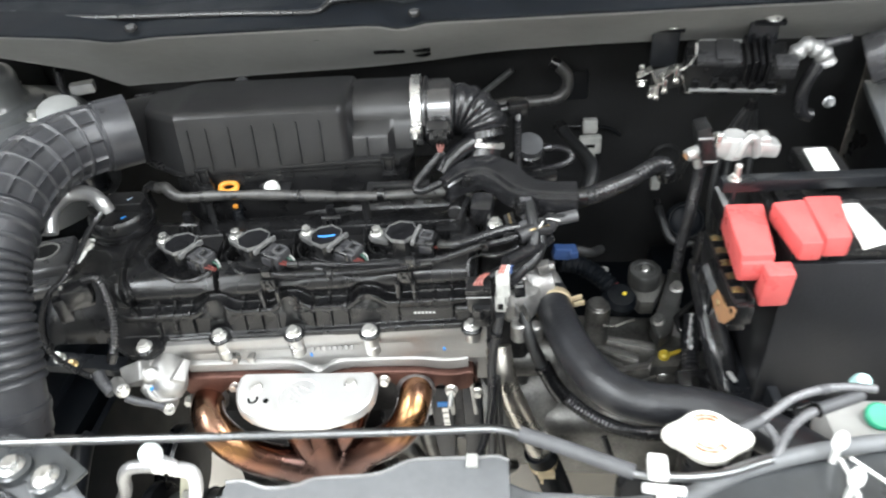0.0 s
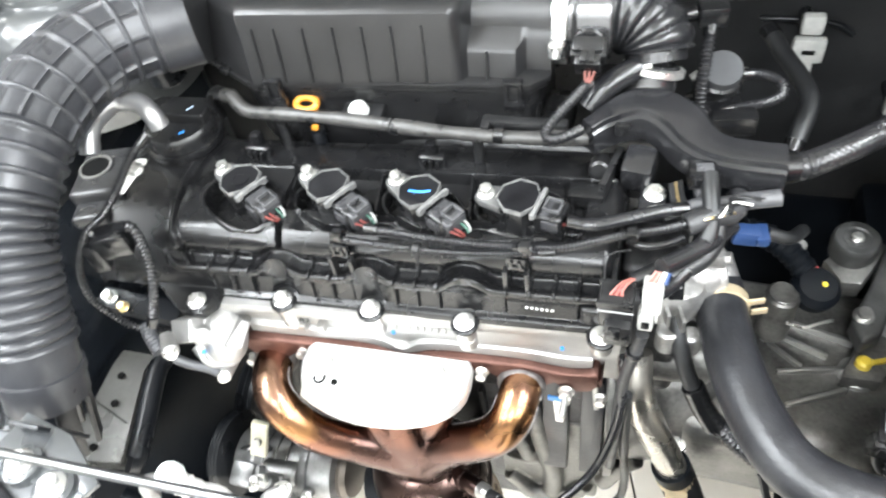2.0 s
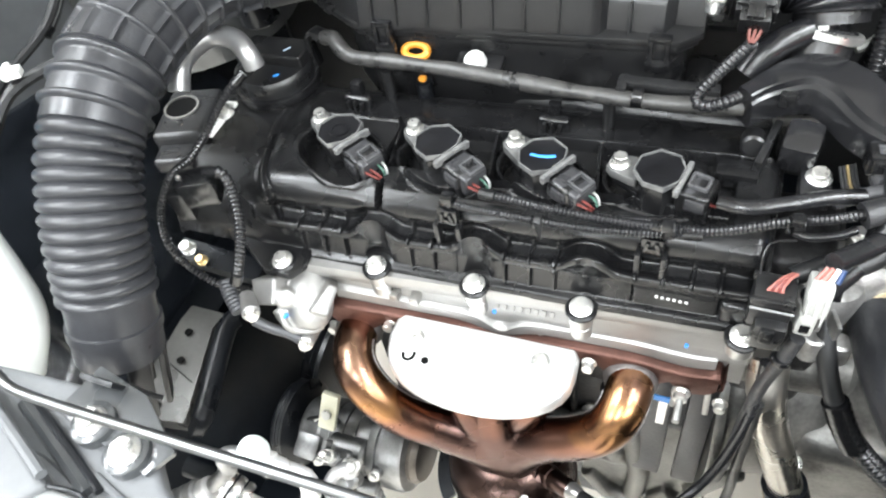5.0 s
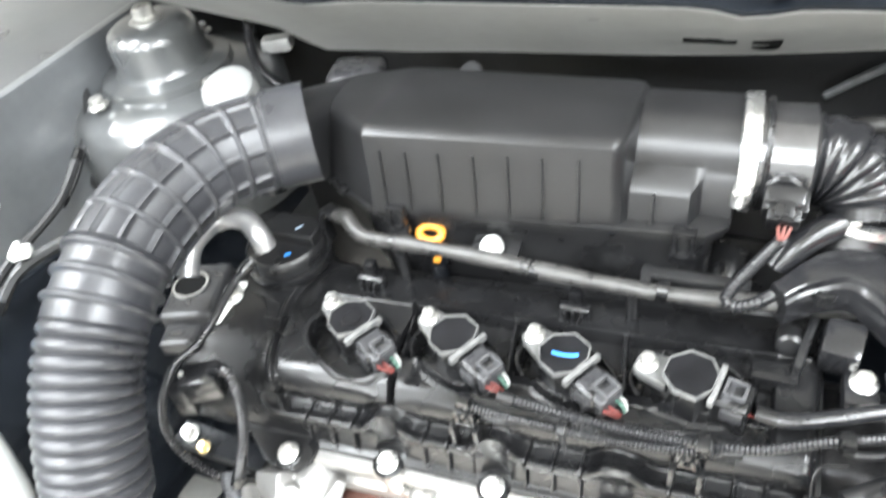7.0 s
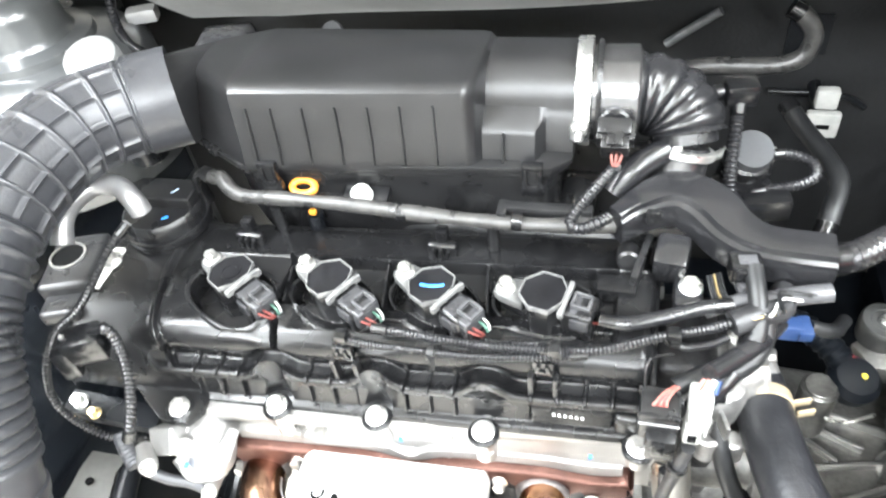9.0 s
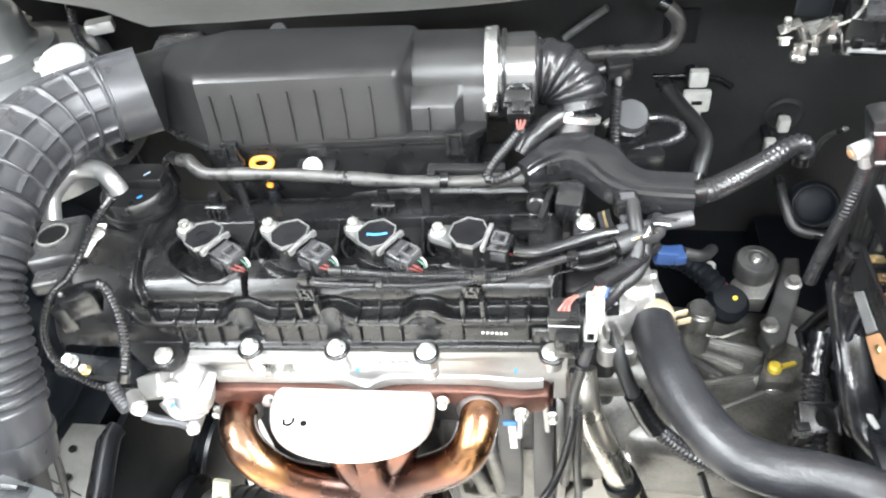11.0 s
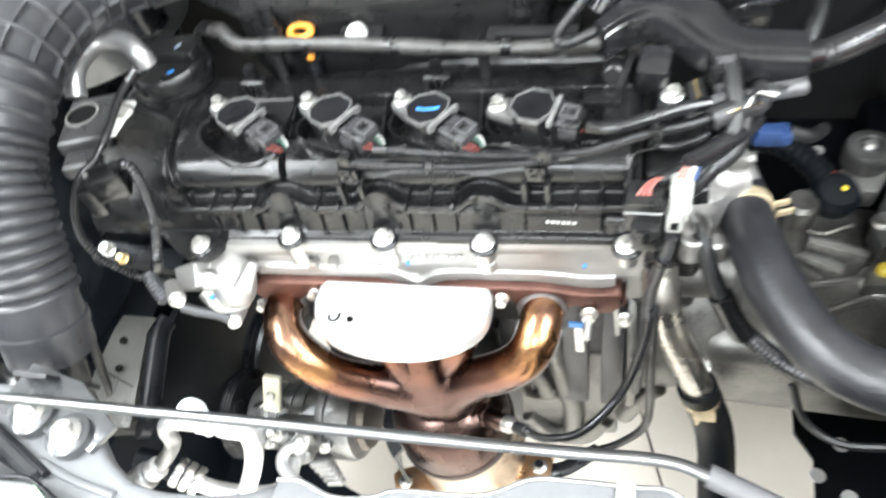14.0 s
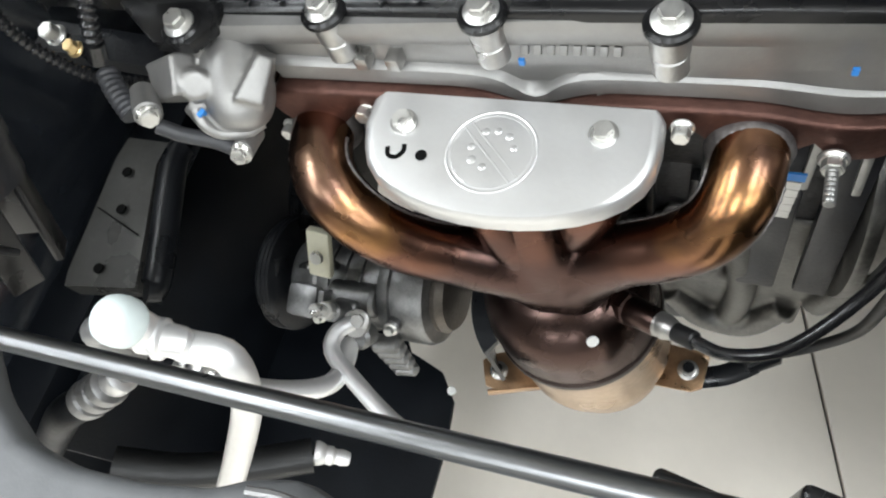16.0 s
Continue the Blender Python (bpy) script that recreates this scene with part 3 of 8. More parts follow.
def coil(k, x, y, turn, marked, wired):
    """An ignition coil whose bolt stands at (x, y)."""
    ob = thing("ignition_coil", "black ignition coil with a blue paint mark" if marked else "black ignition coil with a silver rim and plug", "ignition coil", group="ignition coils")
    m = pose(x, y, 0.890, 0, 0, turn)

    def add(name, bm, mat, label=""):
        bmesh.ops.transform(bm, matrix=m, verts=bm.verts)
        return part(name, bm, mat, ob, label)

    cx = 0.0312

    def ring(r):
        out = []
        for q in range(8):
            a = radians(22.5 + 45 * q)
            u, v = r * math.cos(a), r * math.sin(a)
            if u > 0.8 * r:
                u = 0.74 * r
            out.append((cx + u, v * (0.97 if q % 2 else 1.0)))
        return out

    octo, inner, skin = ring(0.0199), ring(0.0190), ring(0.0190)
    add("housing", joined(prism(skin, -0.030, 0.0085, bevel=0.0014), prism([(-0.004, -0.006), (0.020, -0.0150), (0.020, 0.0150), (-0.004, 0.006)], -0.012, -0.003, bevel=0.002)), PLASTIC, "")
    # light rim left where the potting ends
    bm = bmesh.new()
    hs = [0.0105 + 0.0005 * math.sin(3.1 * q + k) for q in range(8)]
    a = [bm.verts.new((px, py, 0.0060)) for px, py in octo]
    b = [bm.verts.new((px, py, h)) for (px, py), h in zip(octo, hs)]
    c = [bm.verts.new((px, py, h)) for (px, py), h in zip(inner, hs)]
    d = [bm.verts.new((px, py, 0.0080)) for px, py in inner]
    for q in range(8):
        j = (q + 1) % 8
        bm.faces.new((a[q], a[j], b[j], b[q]))
        bm.faces.new((b[q], b[j], c[j], c[q]))
        bm.faces.new((c[q], c[j], d[j], d[q]))
    add("rim", solid(bm), RIM, "worn silver-grey rim")
    add("potting", prism(inner, 0.004, 0.0088), POTTING)
    if k == 0:
        add("dimple", lathe([(0.0085, 0), (0.0085, 0.0008), (0.006, 0.0008), (0.006, 0.0002)], Matrix.Translation((cx - 0.001, 0, 0.0088)), 24), POTTING)
    if marked:
        add("paint_mark", tube([(cx - 0.008, -0.005, 0.0092), (cx - 0.004, -0.0035, 0.0092), (cx + 0.003, 0.0015, 0.0092), (cx + 0.007, 0.0062, 0.0092)], 0.0014, 6, squash=0.5), BLUE_MARK, "bright blue paint stroke")
    # foot with the bolt
    add("foot", prism([(-0.0085, -0.006), (-0.003, -0.0095), (0.017, -0.0130), (0.017, 0.0130), (-0.003, 0.0095), (-0.0085, 0.006)], -0.004, 0.0035, bevel=0.002), COILFOOT)
    add("bolt", bolt((0, 0, 0.0035), (0, 0, 1), 0.0054, 0.0065, 1.4), ZINC)
    # socket, plug with its square lock, and the wires that leave it
    far = 0.0 if wired else -0.010
    add("socket", box(0.024, 0.0245, 0.026, pose(0.0575, 0, -0.0085), 0.0035, 3), PLASTIC)
    add("neck", joined(box(0.0034, 0.0285, 0.0042, pose(0.0478, 0, 0.0082), 0.0011), box(0.004, 0.007, 0.006, pose(0.0470, 0.0135, 0.006), 0.001), box(0.004, 0.007, 0.006, pose(0.0470, -0.0135, 0.006), 0.001)), RIM, "silver-grey bridge")
    plug = add("plug", joined(box(0.026 + far, 0.0215, 0.018, pose(0.0625 + far / 2, 0, -0.0045, 0, 4, 0), 0.0025, 3), box(0.014, 0.0045, 0.010, pose(0.060, 0.0118, -0.004), 0.0012), box(0.014, 0.0045, 0.010, pose(0.060, -0.0118, -0.004), 0.0012)), PLUGGREY)
    at = pose(0.0685 + far, 0.0020, 0.0052, 0, 4, 0)
    lock = joined(box(0.0135, 0.0022, 0.0048, at @ pose(0, 0.0062, 0), 0.0008), box(0.0135, 0.0022, 0.0048, at @ pose(0, -0.0062, 0), 0.0008), box(0.0024, 0.0140, 0.0052, at @ pose(-0.0062, 0, 0), 0.0008), box(0.0024, 0.0140, 0.0040, at @ pose(0.0062, 0, 0), 0.0008))
    bmesh.ops.transform(lock, matrix=m, verts=lock.verts)
    part("latch", lock, LOCKGREY, plug)
    ends = ((-0.0085, WIRE_MAROON), (-0.0040, WIRE_MAROON), (0.0035, WIRE_GREEN), (0.0075, WIRE_GREY)) if wired else ((-0.0075, WIRE_MAROON),)
    for q, mat in ends:
        x0 = 0.0745 + far
        add("wire", tube([V(x0, q, -0.004), V(x0 + 0.004, q * 0.95, -0.0035), V(x0 + 0.0075, q * 0.75 + 0.001, -0.006), V(x0 + 0.0085, q * 0.5 + 0.002, -0.010)], 0.0011, 6, 0.002), mat)
    return ob


PLUGGREY = material("dark_grey_plug_plastic", (0.030, 0.030, 0.032), 0.34, 0, 0.2, 60)
LOCKGREY = material("worn_grey_lock_plastic", (0.055, 0.055, 0.057), 0.32, 0, 0.3, 120)
WIRE_GREEN = material("green_wire", (0.045, 0.10, 0.075), 0.4)
WIRE_MAROON = material("dark_red_wire", (0.13, 0.030, 0.026), 0.4)
WIRE_GREY = material("grey_wire", (0.30, 0.30, 0.29), 0.4)
STEEL_BLUE = material("dark_blued_steel", (0.011, 0.012, 0.016), 0.38, 0.0, 0.25, 30, 0.3, 300)
PALE_STEEL = material("pale_steel_plate", (0.55, 0.55, 0.54), 0.4, 0.7, 0.1, 30)
RIM = material("worn_grey_plastic_rim", (0.22, 0.22, 0.215), 0.4, 0.3, 0.35, 160, 0.4, 500, second=(0.10, 0.10, 0.10))
POTTING = material("black_potting_resin", (0.004, 0.004, 0.005), 0.45, 0, 0.3, 60, 0.2, 300, spec=0.3)
COILFOOT = material("dull_grey_foot", (0.11, 0.11, 0.108), 0.42, 0.4, 0.25, 60)
for k in range(4):
    coil(k, COIL_X[k], COIL_Y[k], COIL_TURN[k], k == 2, k < 3)


# ---- cylinder head and block ----
BLOCKGREY = material("grey_cast_block_webs", (0.15, 0.148, 0.14), 0.45, 0.8, 0.35, 30, 0.4, 260, 0.12)
# cast metal blackened to stand for the shaded hollow under the ports
BLOCK = material("shaded_cast_block", (0.045, 0.045, 0.047), 0.42, 0.8, 0.6, 30, 0.6, 260, 0.12)
HEADCAST = material("satin_cast_head_aluminium", (0.34, 0.335, 0.325), 0.52, 0.85, 0.10, 20, 0.15, 500, 0.06)


def head():
    ob = thing("cylinder_head", "cast aluminium cylinder head with a machined top edge", "cylinder head")

    def yz(x):
        return -0.080 + 0.10 * (x - 0.0), -0.06 * x

    rings = []
    for k in range(41):
        x = -0.125 + 0.37 * k / 40
        y, z = yz(x)
        w = 0.004 * math.sin(x * 38) - 0.006 * math.exp(-((x - 0.045) / 0.014) ** 2)
        rings.append([V(x, 0.09, 0.811), V(x, y - 0.004, 0.811 + 0.3 * z), V(x, y - 0.006, 0.806 + 0.3 * z), V(x, y - 0.004, 0.796 + 0.4 * z), V(x, y + 0.004, 0.786 + 0.6 * z), V(x, y + 0.003, 0.776 + z),
                      V(x, y + 0.004, 0.770 + z + w), V(x, y + 0.005, 0.766 + z + w), V(x, y + 0.006, 0.757 + z), V(x, y + 0.014, 0.752 + z), V(x, y + 0.014, 0.712 + z), V(x, y + 0.030, 0.702 + z), V(x, 0.09, 0.702 + z)])
    part("casting", loft(rings), HEADCAST, ob)
    # machined pads that follow the manifold flange
    pads = []
    for k in range(61):
        x = -0.100 + 0.322 * k / 60
        dip = 0.012 * math.exp(-((x - 0.045) / 0.022) ** 2) + 0.008 * math.exp(-((x - 0.20) / 0.03) ** 2)
        zt = 0.7585 - 0.10 * x - dip
        y = -0.084 + 0.12 * x
        up = 0.013 + 0.35 * dip - 0.010 * math.exp(-((x - 0.045) / 0.012) ** 2)
        pads.append([V(x, y + 0.022, zt + up + 0.002), V(x, y + 0.006, zt + up), V(x, y + 0.0035, zt + up - 0.0025), V(x, y + 0.003, zt), V(x, y + 0.022, zt)])
    part("port_pad", loft(pads), HEADCAST, ob)
    for x in (-0.044, -0.026):
        y, z = yz(x)
        part("lug", boxat(x, y + 0.002, 0.779 + z, 0.008, 0.016, 0.009, 0.0015), CAST, ob)
    for bx, by in BOLTS[1:4]:
        part("boss", cyl((bx + 0.001, by - 0.001, 0.784), (bx, by, 0.798), 0.0085, 18, 0.002), CAST, ob)
    for k in range(8):
        y, z = yz(0.05 + 0.006 * k)
        part("cast_mark", boxat(0.045 + 0.0065 * k, y + 0.0006, 0.788 + z, 0.004, 0.003, 0.005, 0.0006, rx=-30), HEADCAST, ob)
    for x, s in ((0.043, 0.003), (0.196, 0.003)):
        y, z = yz(x)
        part("paint_mark", boxat(x, y - 0.0015, 0.781 + z, s, 0.002, 0.004), BLUE_MARK, ob, "blue paint dab")
    # block below
    part("block", boxat(0.05, 0.06, 0.50, 0.36, 0.18, 0.26, 0.01), BLOCK, ob)
    part("block_deck", boxat(0.055, 0.055, 0.665, 0.35, 0.17, 0.09, 0.006), BLOCK, ob)
    for k in range(4):
        part("deck_rib", boxat(0.140 + 0.028 * k, -0.034, 0.664, 0.006, 0.014, 0.078, 0.002, ry=6 - 3 * k), CAST_DARK, ob)
    # dark filler added to close the gap beside the cover's end
    part("end_filler", boxat(0.266, 0.030, 0.735, 0.060, 0.115, 0.15, 0.012, seg=3), BLOCK, ob)
    part("end_cover", boxat(0.262, 0.020, 0.822, 0.046, 0.075, 0.030, 0.008, seg=3), BLOCK, ob)
    for x, w in ((0.183, 0.028), (0.222, 0.024)):
        part("side_plate", boxat(x, -0.040, 0.585, w, 0.012, 0.17, 0.003, rx=-8), STEEL_BLUE, ob, "dark steel plate standing on the block")
    part("paint_mark", boxat(0.186, -0.0555, 0.664, 0.014, 0.0015, 0.008), BLUE_MARK, ob, "blue paint dab")
    for k in range(7):
        part("stamped_mark", boxat(0.188, -0.0530 + 0.0019 * k, 0.650 - 0.0125 * k, 0.008, 0.001, 0.007, 0, rx=-8), PALE_STEEL, ob)
    for p in ((0.16, -0.035, 0.66), (0.12, -0.035, 0.56)):
        part("bolt", bolt(p, (0, -1, 0.2), 0.008, 0.007), ZINC, ob)
    part("rib", joined(*[boxat(0.10 + 0.03 * k, -0.034, 0.54, 0.006, 0.012, 0.16, 0.002) for k in range(3)]), BLOCK, ob)
    # curved casting webs between the ports and the sump
    webs = [tube(pts, r, 14, 0.004) for pts, r in (
        (((0.0844, -0.0360, 0.5312), (0.1220, -0.0400, 0.5555), (0.1386, -0.0420, 0.5332), (0.1494, -0.0360, 0.4676)), 0.011),
        (((0.1549, -0.0360, 0.6090), (0.1656, -0.0440, 0.5472), (0.1772, -0.0440, 0.4608), (0.1732, -0.0360, 0.3685)), 0.012),
        (((0.1176, -0.0340, 0.4083), (0.1496, -0.0420, 0.3764), (0.1890, -0.0420, 0.3743), (0.2164, -0.0360, 0.4193)), 0.012),
        (((0.1204, -0.0340, 0.4694), (0.1492, -0.0400, 0.4766), (0.1709, -0.0400, 0.4954)), 0.009),
        (((0.2371, -0.0340, 0.4320), (0.2568, -0.0400, 0.5007), (0.2744, -0.0360, 0.5214)), 0.012))]
    skin = part("webbed_casting", joined(*webs, boxat(0.17, -0.024, 0.47, 0.12, 0.02, 0.20, 0.004)), BLOCKGREY, ob)
    fuse = skin.modifiers.new("fuse", "REMESH")
    fuse.mode, fuse.voxel_size, fuse.use_smooth_shade = "VOXEL", 0.0024, True
    melt = skin.modifiers.new("melt", "SMOOTH")
    melt.factor, melt.iterations = 0.5, 5
    part("paint_mark", boxat(0.186, -0.0455, 0.512, 0.012, 0.004, 0.006), BLUE_MARK, ob, "blue paint dab")
    part("sump", boxat(0.03, 0.075, 0.32, 0.30, 0.17, 0.12, 0.02), STEEL_DARK, ob)


head()


def exhaust():
    ob = thing("exhaust_manifold", "heat-tinted bronze tubular exhaust manifold with a catalyst can", "exhaust manifold")
    # flange: a wavy plate against the ports, lobed round each of them
    ports = (-0.088, 0.004, 0.086, 0.158)
    rings = []
    for k in range(73):
        x = -0.112 + 0.344 * k / 72
        dip = 0.012 * math.exp(-((x - 0.045) / 0.022) ** 2) + 0.008 * math.exp(-((x - 0.20) / 0.03) ** 2)
        lobe = max(math.exp(-((x - p) / 0.026) ** 4) for p in ports)
        lobe = max(lobe, 0.75 * math.exp(-((x - 0.212) / 0.020) ** 4))
        e0, e1 = max(0.0, 1 - (x + 0.112) / 0.016), max(0.0, 1 - (0.232 - x) / 0.012)
        end = 0.016 * (1 - math.sqrt(max(0, 1 - max(e0, e1) ** 2)))
        zt = 0.757 - 0.10 * x - dip - end
        zl = zt - 0.013 - 0.020 * lobe + 2 * end
        y = -0.084 + 0.12 * x
        rings.append([V(x, y + 0.014, zt), V(x, y - 0.002, zt), V(x, y - 0.0042, zt - 0.0012), V(x, y - 0.005, zt - 0.003), V(x, y - 0.005, zl), V(x, y + 0.014, zl)])
    part("flange", loft(rings), FLANGE, ob)
    rL = [(-0.089, -0.082, 0.724), (-0.085, -0.110, 0.728), (-0.073, -0.134, 0.725), (-0.052, -0.147, 0.708), (-0.028, -0.147, 0.682), (0.004, -0.138, 0.655), (0.030, -0.130, 0.636), (0.046, -0.125, 0.615)]
    rR = [(0.158, -0.060, 0.713), (0.159, -0.084, 0.717), (0.155, -0.105, 0.708), (0.144, -0.115, 0.692), (0.124, -0.119, 0.674), (0.098, -0.121, 0.658), (0.076, -0.122, 0.634), (0.062, -0.123, 0.604)]
    rM = [(0.005, -0.08, 0.710), (0.010, -0.098, 0.705), (0.020, -0.114, 0.690), (0.033, -0.124, 0.660), (0.048, -0.124, 0.625)]
    rN = [(0.085, -0.072, 0.705), (0.084, -0.094, 0.702), (0.076, -0.105, 0.685), (0.066, -0.108, 0.655), (0.056, -0.110, 0.62)]
    for pts in (rL, rR, rM, rN):
        part("runner", tube(pts, 0.0195, 28, 0.005), HEAT, ob)
    # seam welds where the pressed halves of the outer runners meet
    for pts in (rL, rR):
        line, _ = spline(pts, 0.004)
        for sgn in (-1, 1):
            seam = []
            for j in range(8, len(line) - 2):
                t = (line[j + 1] - line[j - 1]).normalized()
                side = t.cross(V(0, -0.62, 0.78))
                side = (side - t * side.dot(t)).normalized()
                seam.append(line[j] + side * sgn * 0.0190)
            part("weld_seam", tube(seam, lambda s, t, a: 0.0015 + 0.0003 * math.sin(s * 1100), 8, 0.002), WELD, ob, "grey seam weld")
    for p in (rL[0], rR[0]):
        part("weld_collar", lathe([(0.0205, -0.001), (0.0225, 0.002), (0.0236, 0.006), (0.0225, 0.010), (0.0205, 0.014), (0.0195, 0.016)], frame_to((p[0], p[1] - 0.006, p[2]), (0, -1, -0.02)), 28), WELD, ob, "grey weld bead")
    for x in (0.006, 0.086):
        part("weld_collar", lathe([(0.0205, -0.001), (0.0245, 0.002), (0.0250, 0.006), (0.0200, 0.012)], frame_to((x, -0.086 + 0.1 * x, 0.714), (0, -1, -0.1)), 24), WELD, ob, "grey weld bead")
    # the collector: two rounded lobes run down into the dome of the can
    axis = V(0.13, 0.0, -1).normalized()
    c0 = V(0.044, -0.116, 0.648)
    merge = []
    for pts, first in ((rL, 4), (rR, 4), (rM, 3), (rN, 3)):
        tail = pts[first:] + [(0.054, -0.118, 0.585), (0.058, -0.116, 0.560)]
        merge.append(tube(tail, lambda s, t, a: 0.0180 + 0.0080 * min(1, 1.5 * s / t), 28, 0.004))
    merge.append(tube([(0.042, -0.104, 0.700), (0.044, -0.114, 0.665), (0.047, -0.120, 0.630), (0.054, -0.118, 0.585)], lambda s, t, a: 0.021 + 0.007 * math.sin(math.pi * min(1, s / t)), 28, 0.004))
    col = part("collector", joined(*merge), HEAT, ob)
    fuse = col.modifiers.new("fuse", "REMESH")
    fuse.mode, fuse.voxel_size, fuse.use_smooth_shade = "VOXEL", 0.0020, True
    melt = col.modifiers.new("melt", "SMOOTH")
    melt.factor, melt.iterations = 0.5, 40
    prof = [(0.030, 0.040), (0.042, 0.045), (0.053, 0.053), (0.0600, 0.065), (0.0630, 0.080), (0.0635, 0.108)]
    part("catalyst_dome", lathe(prof, frame_to(c0, axis), 60), HEAT, ob)
    part("can_seam", lathe([(0.0630, 0.106), (0.0650, 0.108), (0.0655, 0.113), (0.0640, 0.118), (0.0610, 0.119)], frame_to(c0, axis), 60), SEAMDARK, ob, "dark rolled seam")
    part("catalyst_can", lathe([(0.0612, 0.117), (0.0612, 0.168), (0.0630, 0.172), (0.0630, 0.184), (0.058, 0.187), (0.0545, 0.190), (0.0535, 0.222), (0.050, 0.228), (0.0, 0.229)], frame_to(c0, axis), 60), CANTAN, ob, "pale straw-coloured steel can")
    # black backing plate curved round the can
    arc = [radians(a) for a in range(140, 226, 5)]
    mid = c0 + axis * 0.115
    part("backing_plate", loft([[mid + V(r * math.cos(a), r * math.sin(a), h) for r, h in ((0.0665, 0.030), (0.0800, 0.022), (0.0800, -0.055), (0.0765, -0.055), (0.0765, 0.016), (0.0665, 0.024))] for a in arc]), STEEL_DARK, ob, "black steel backing plate")
    # ears of the lower clamp
    base = c0 + axis * 0.205
    for sgn, p in ((-1, (-0.0168, -0.151, 0.424)), (1, (0.146, -0.1226, 0.455))):
        q = V(*p)
        toward = (base - q)
        toward.z = 0
        ang = math.degrees(math.atan2(toward.y, toward.x))
        ear = prism([(-0.014, -0.012), (-0.006, -0.017), (0.036, -0.020), (0.036, 0.020), (-0.006, 0.017), (-0.014, 0.012)], -0.003, 0.0, pose(q.x, q.y, q.z, 0, 8, ang), 0.001)
        lip = box(0.050, 0.003, 0.012, pose(q.x, q.y, q.z, 0, 8, ang) @ pose(0.012, -0.0175, -0.006), 0.001)
        part("bracket_ear", joined(ear, lip), EAR, ob, "bronzed steel ear")
        nut = part("nut", bolt((q.x, q.y, q.z + 0.001), (0, -0.1, 1), 0.0062, 0.006, 1.4), CAST, ob)
        part("stud", cyl((q.x, q.y, q.z - 0.01), (q.x, q.y, q.z + 0.0105), 0.0048, 12, 0.0006), STEEL_DARK, nut)
    part("paint_dot", lathe([(0.0042, 0), (0.0042, 0.001), (0, 0.001)], frame_to((0.0842, -0.1594, 0.5985), (0.50, -0.66, 0.56)), 16), WHITE, ob, "white paint dot")
    # fixings along the flange
    for x, z, y in ((-0.110, 0.728, -0.100), (-0.052, 0.747, -0.094), (0.124, 0.738, -0.080), (0.232, 0.700, -0.066)):
        part("flange_nut", bolt((x, y, z), (0, -1, 0.15), 0.0050, 0.007, 1.3), ZINC, ob)
    st = part("stud_nut", bolt((0.200, -0.068, 0.706), (0, -1, 0.1), 0.0062, 0.007, 1.3), ZINC, ob)
    thread = tube([(0.200, -0.072, 0.706), (0.200, -0.097, 0.707)], lambda s, t, a: 0.0030 + 0.0004 * math.sin(s * 4200), 14, 0.0006)
    part("stud", thread, CAST_DARK, st)
    # lambda probe
    pr = thing("oxygen_sensor", "bronzed oxygen sensor with a black lead", "oxygen sensor")
    b = V(0.0965, -0.129, 0.596)
    ax = V(0.72, -0.36, 0.40).normalized()
    part("seat", lathe([(0.0185, -0.012), (0.0185, 0.0), (0.0165, 0.003), (0.012, 0.003)], frame_to(b, ax), 32), HEAT, pr)
    part("hex", lathe([(0.0125, 0.003), (0.0125, 0.010), (0.0110, 0.0115)], frame_to(b, ax), 6), HEAT, pr)
    part("barrel", lathe([(0.0100, 0.011), (0.0105, 0.014), (0.0098, 0.020), (0.0092, 0.034), (0.0080, 0.036)], frame_to(b, ax), 24), HEAT, pr)
    part("crimp", lathe([(0.0080, 0.034), (0.0088, 0.036), (0.0080, 0.038), (0.0088, 0.041), (0.0076, 0.044), (0.0064, 0.049)], frame_to(b, ax), 20), CAST, pr)
    e = b + ax * 0.048
    part("boot", cyl(e, e + ax * 0.016, 0.0062, 16, 0.001), RUBBER, pr)
    part("lead", tube([e, e + ax * 0.014, (0.168, -0.158, 0.622), (0.200, -0.146, 0.622), (0.232, -0.116, 0.646), (0.248, -0.096, 0.700), (0.252, -0.085, 0.755), (0.250, -0.080, 0.800)], 0.0042, 12, 0.004), SATINLEAD, pr)
    # round bracket and cable at the lower ear
    br = thing("cable_bracket", "black steel cable bracket bolted to the catalyst", "bracket")
    part("arm", tube([(0.150, -0.128, 0.452), (0.175, -0.118, 0.450), (0.195, -0.105, 0.455)], 0.009, 10, 0.005, squash=0.4), STEEL_DARK, br)
    part("tube_end", cyl((0.188, -0.108, 0.452), (0.212, -0.094, 0.458), 0.0085, 16, 0.002), STEEL_DARK, br)
    part("cable", tube([(0.212, -0.094, 0.458), (0.235, -0.085, 0.464), (0.258, -0.08, 0.50), (0.262, -0.08, 0.56), (0.258, -0.085, 0.64), (0.256, -0.08, 0.74)], 0.0045, 10, 0.005), RUBBER, br)


SEAMDARK = material("dark_scaled_seam_steel", (0.050, 0.036, 0.032), 0.38, 0.85, 0.3, 50, 0.3, 300)
CANTAN = material("straw_tinted_can_steel", (0.46, 0.36, 0.27), 0.34, 0.9, 0.2, 22, 0.15, 300, 0.1)
SATINLEAD = material("glossy_black_cable_sleeve", (0.011, 0.011, 0.012), 0.24, 0, 0.2, 40, 0.2, 400, 0.06)
WELD = material("grey_weld_scale", (0.22, 0.205, 0.20), 0.5, 0.8, 0.3, 120, 0.8, 300)
EAR = material("bronzed_steel", (0.50, 0.33, 0.20), 0.35, 0.95, 0.25, 50, 0.2, 300)
exhaust()


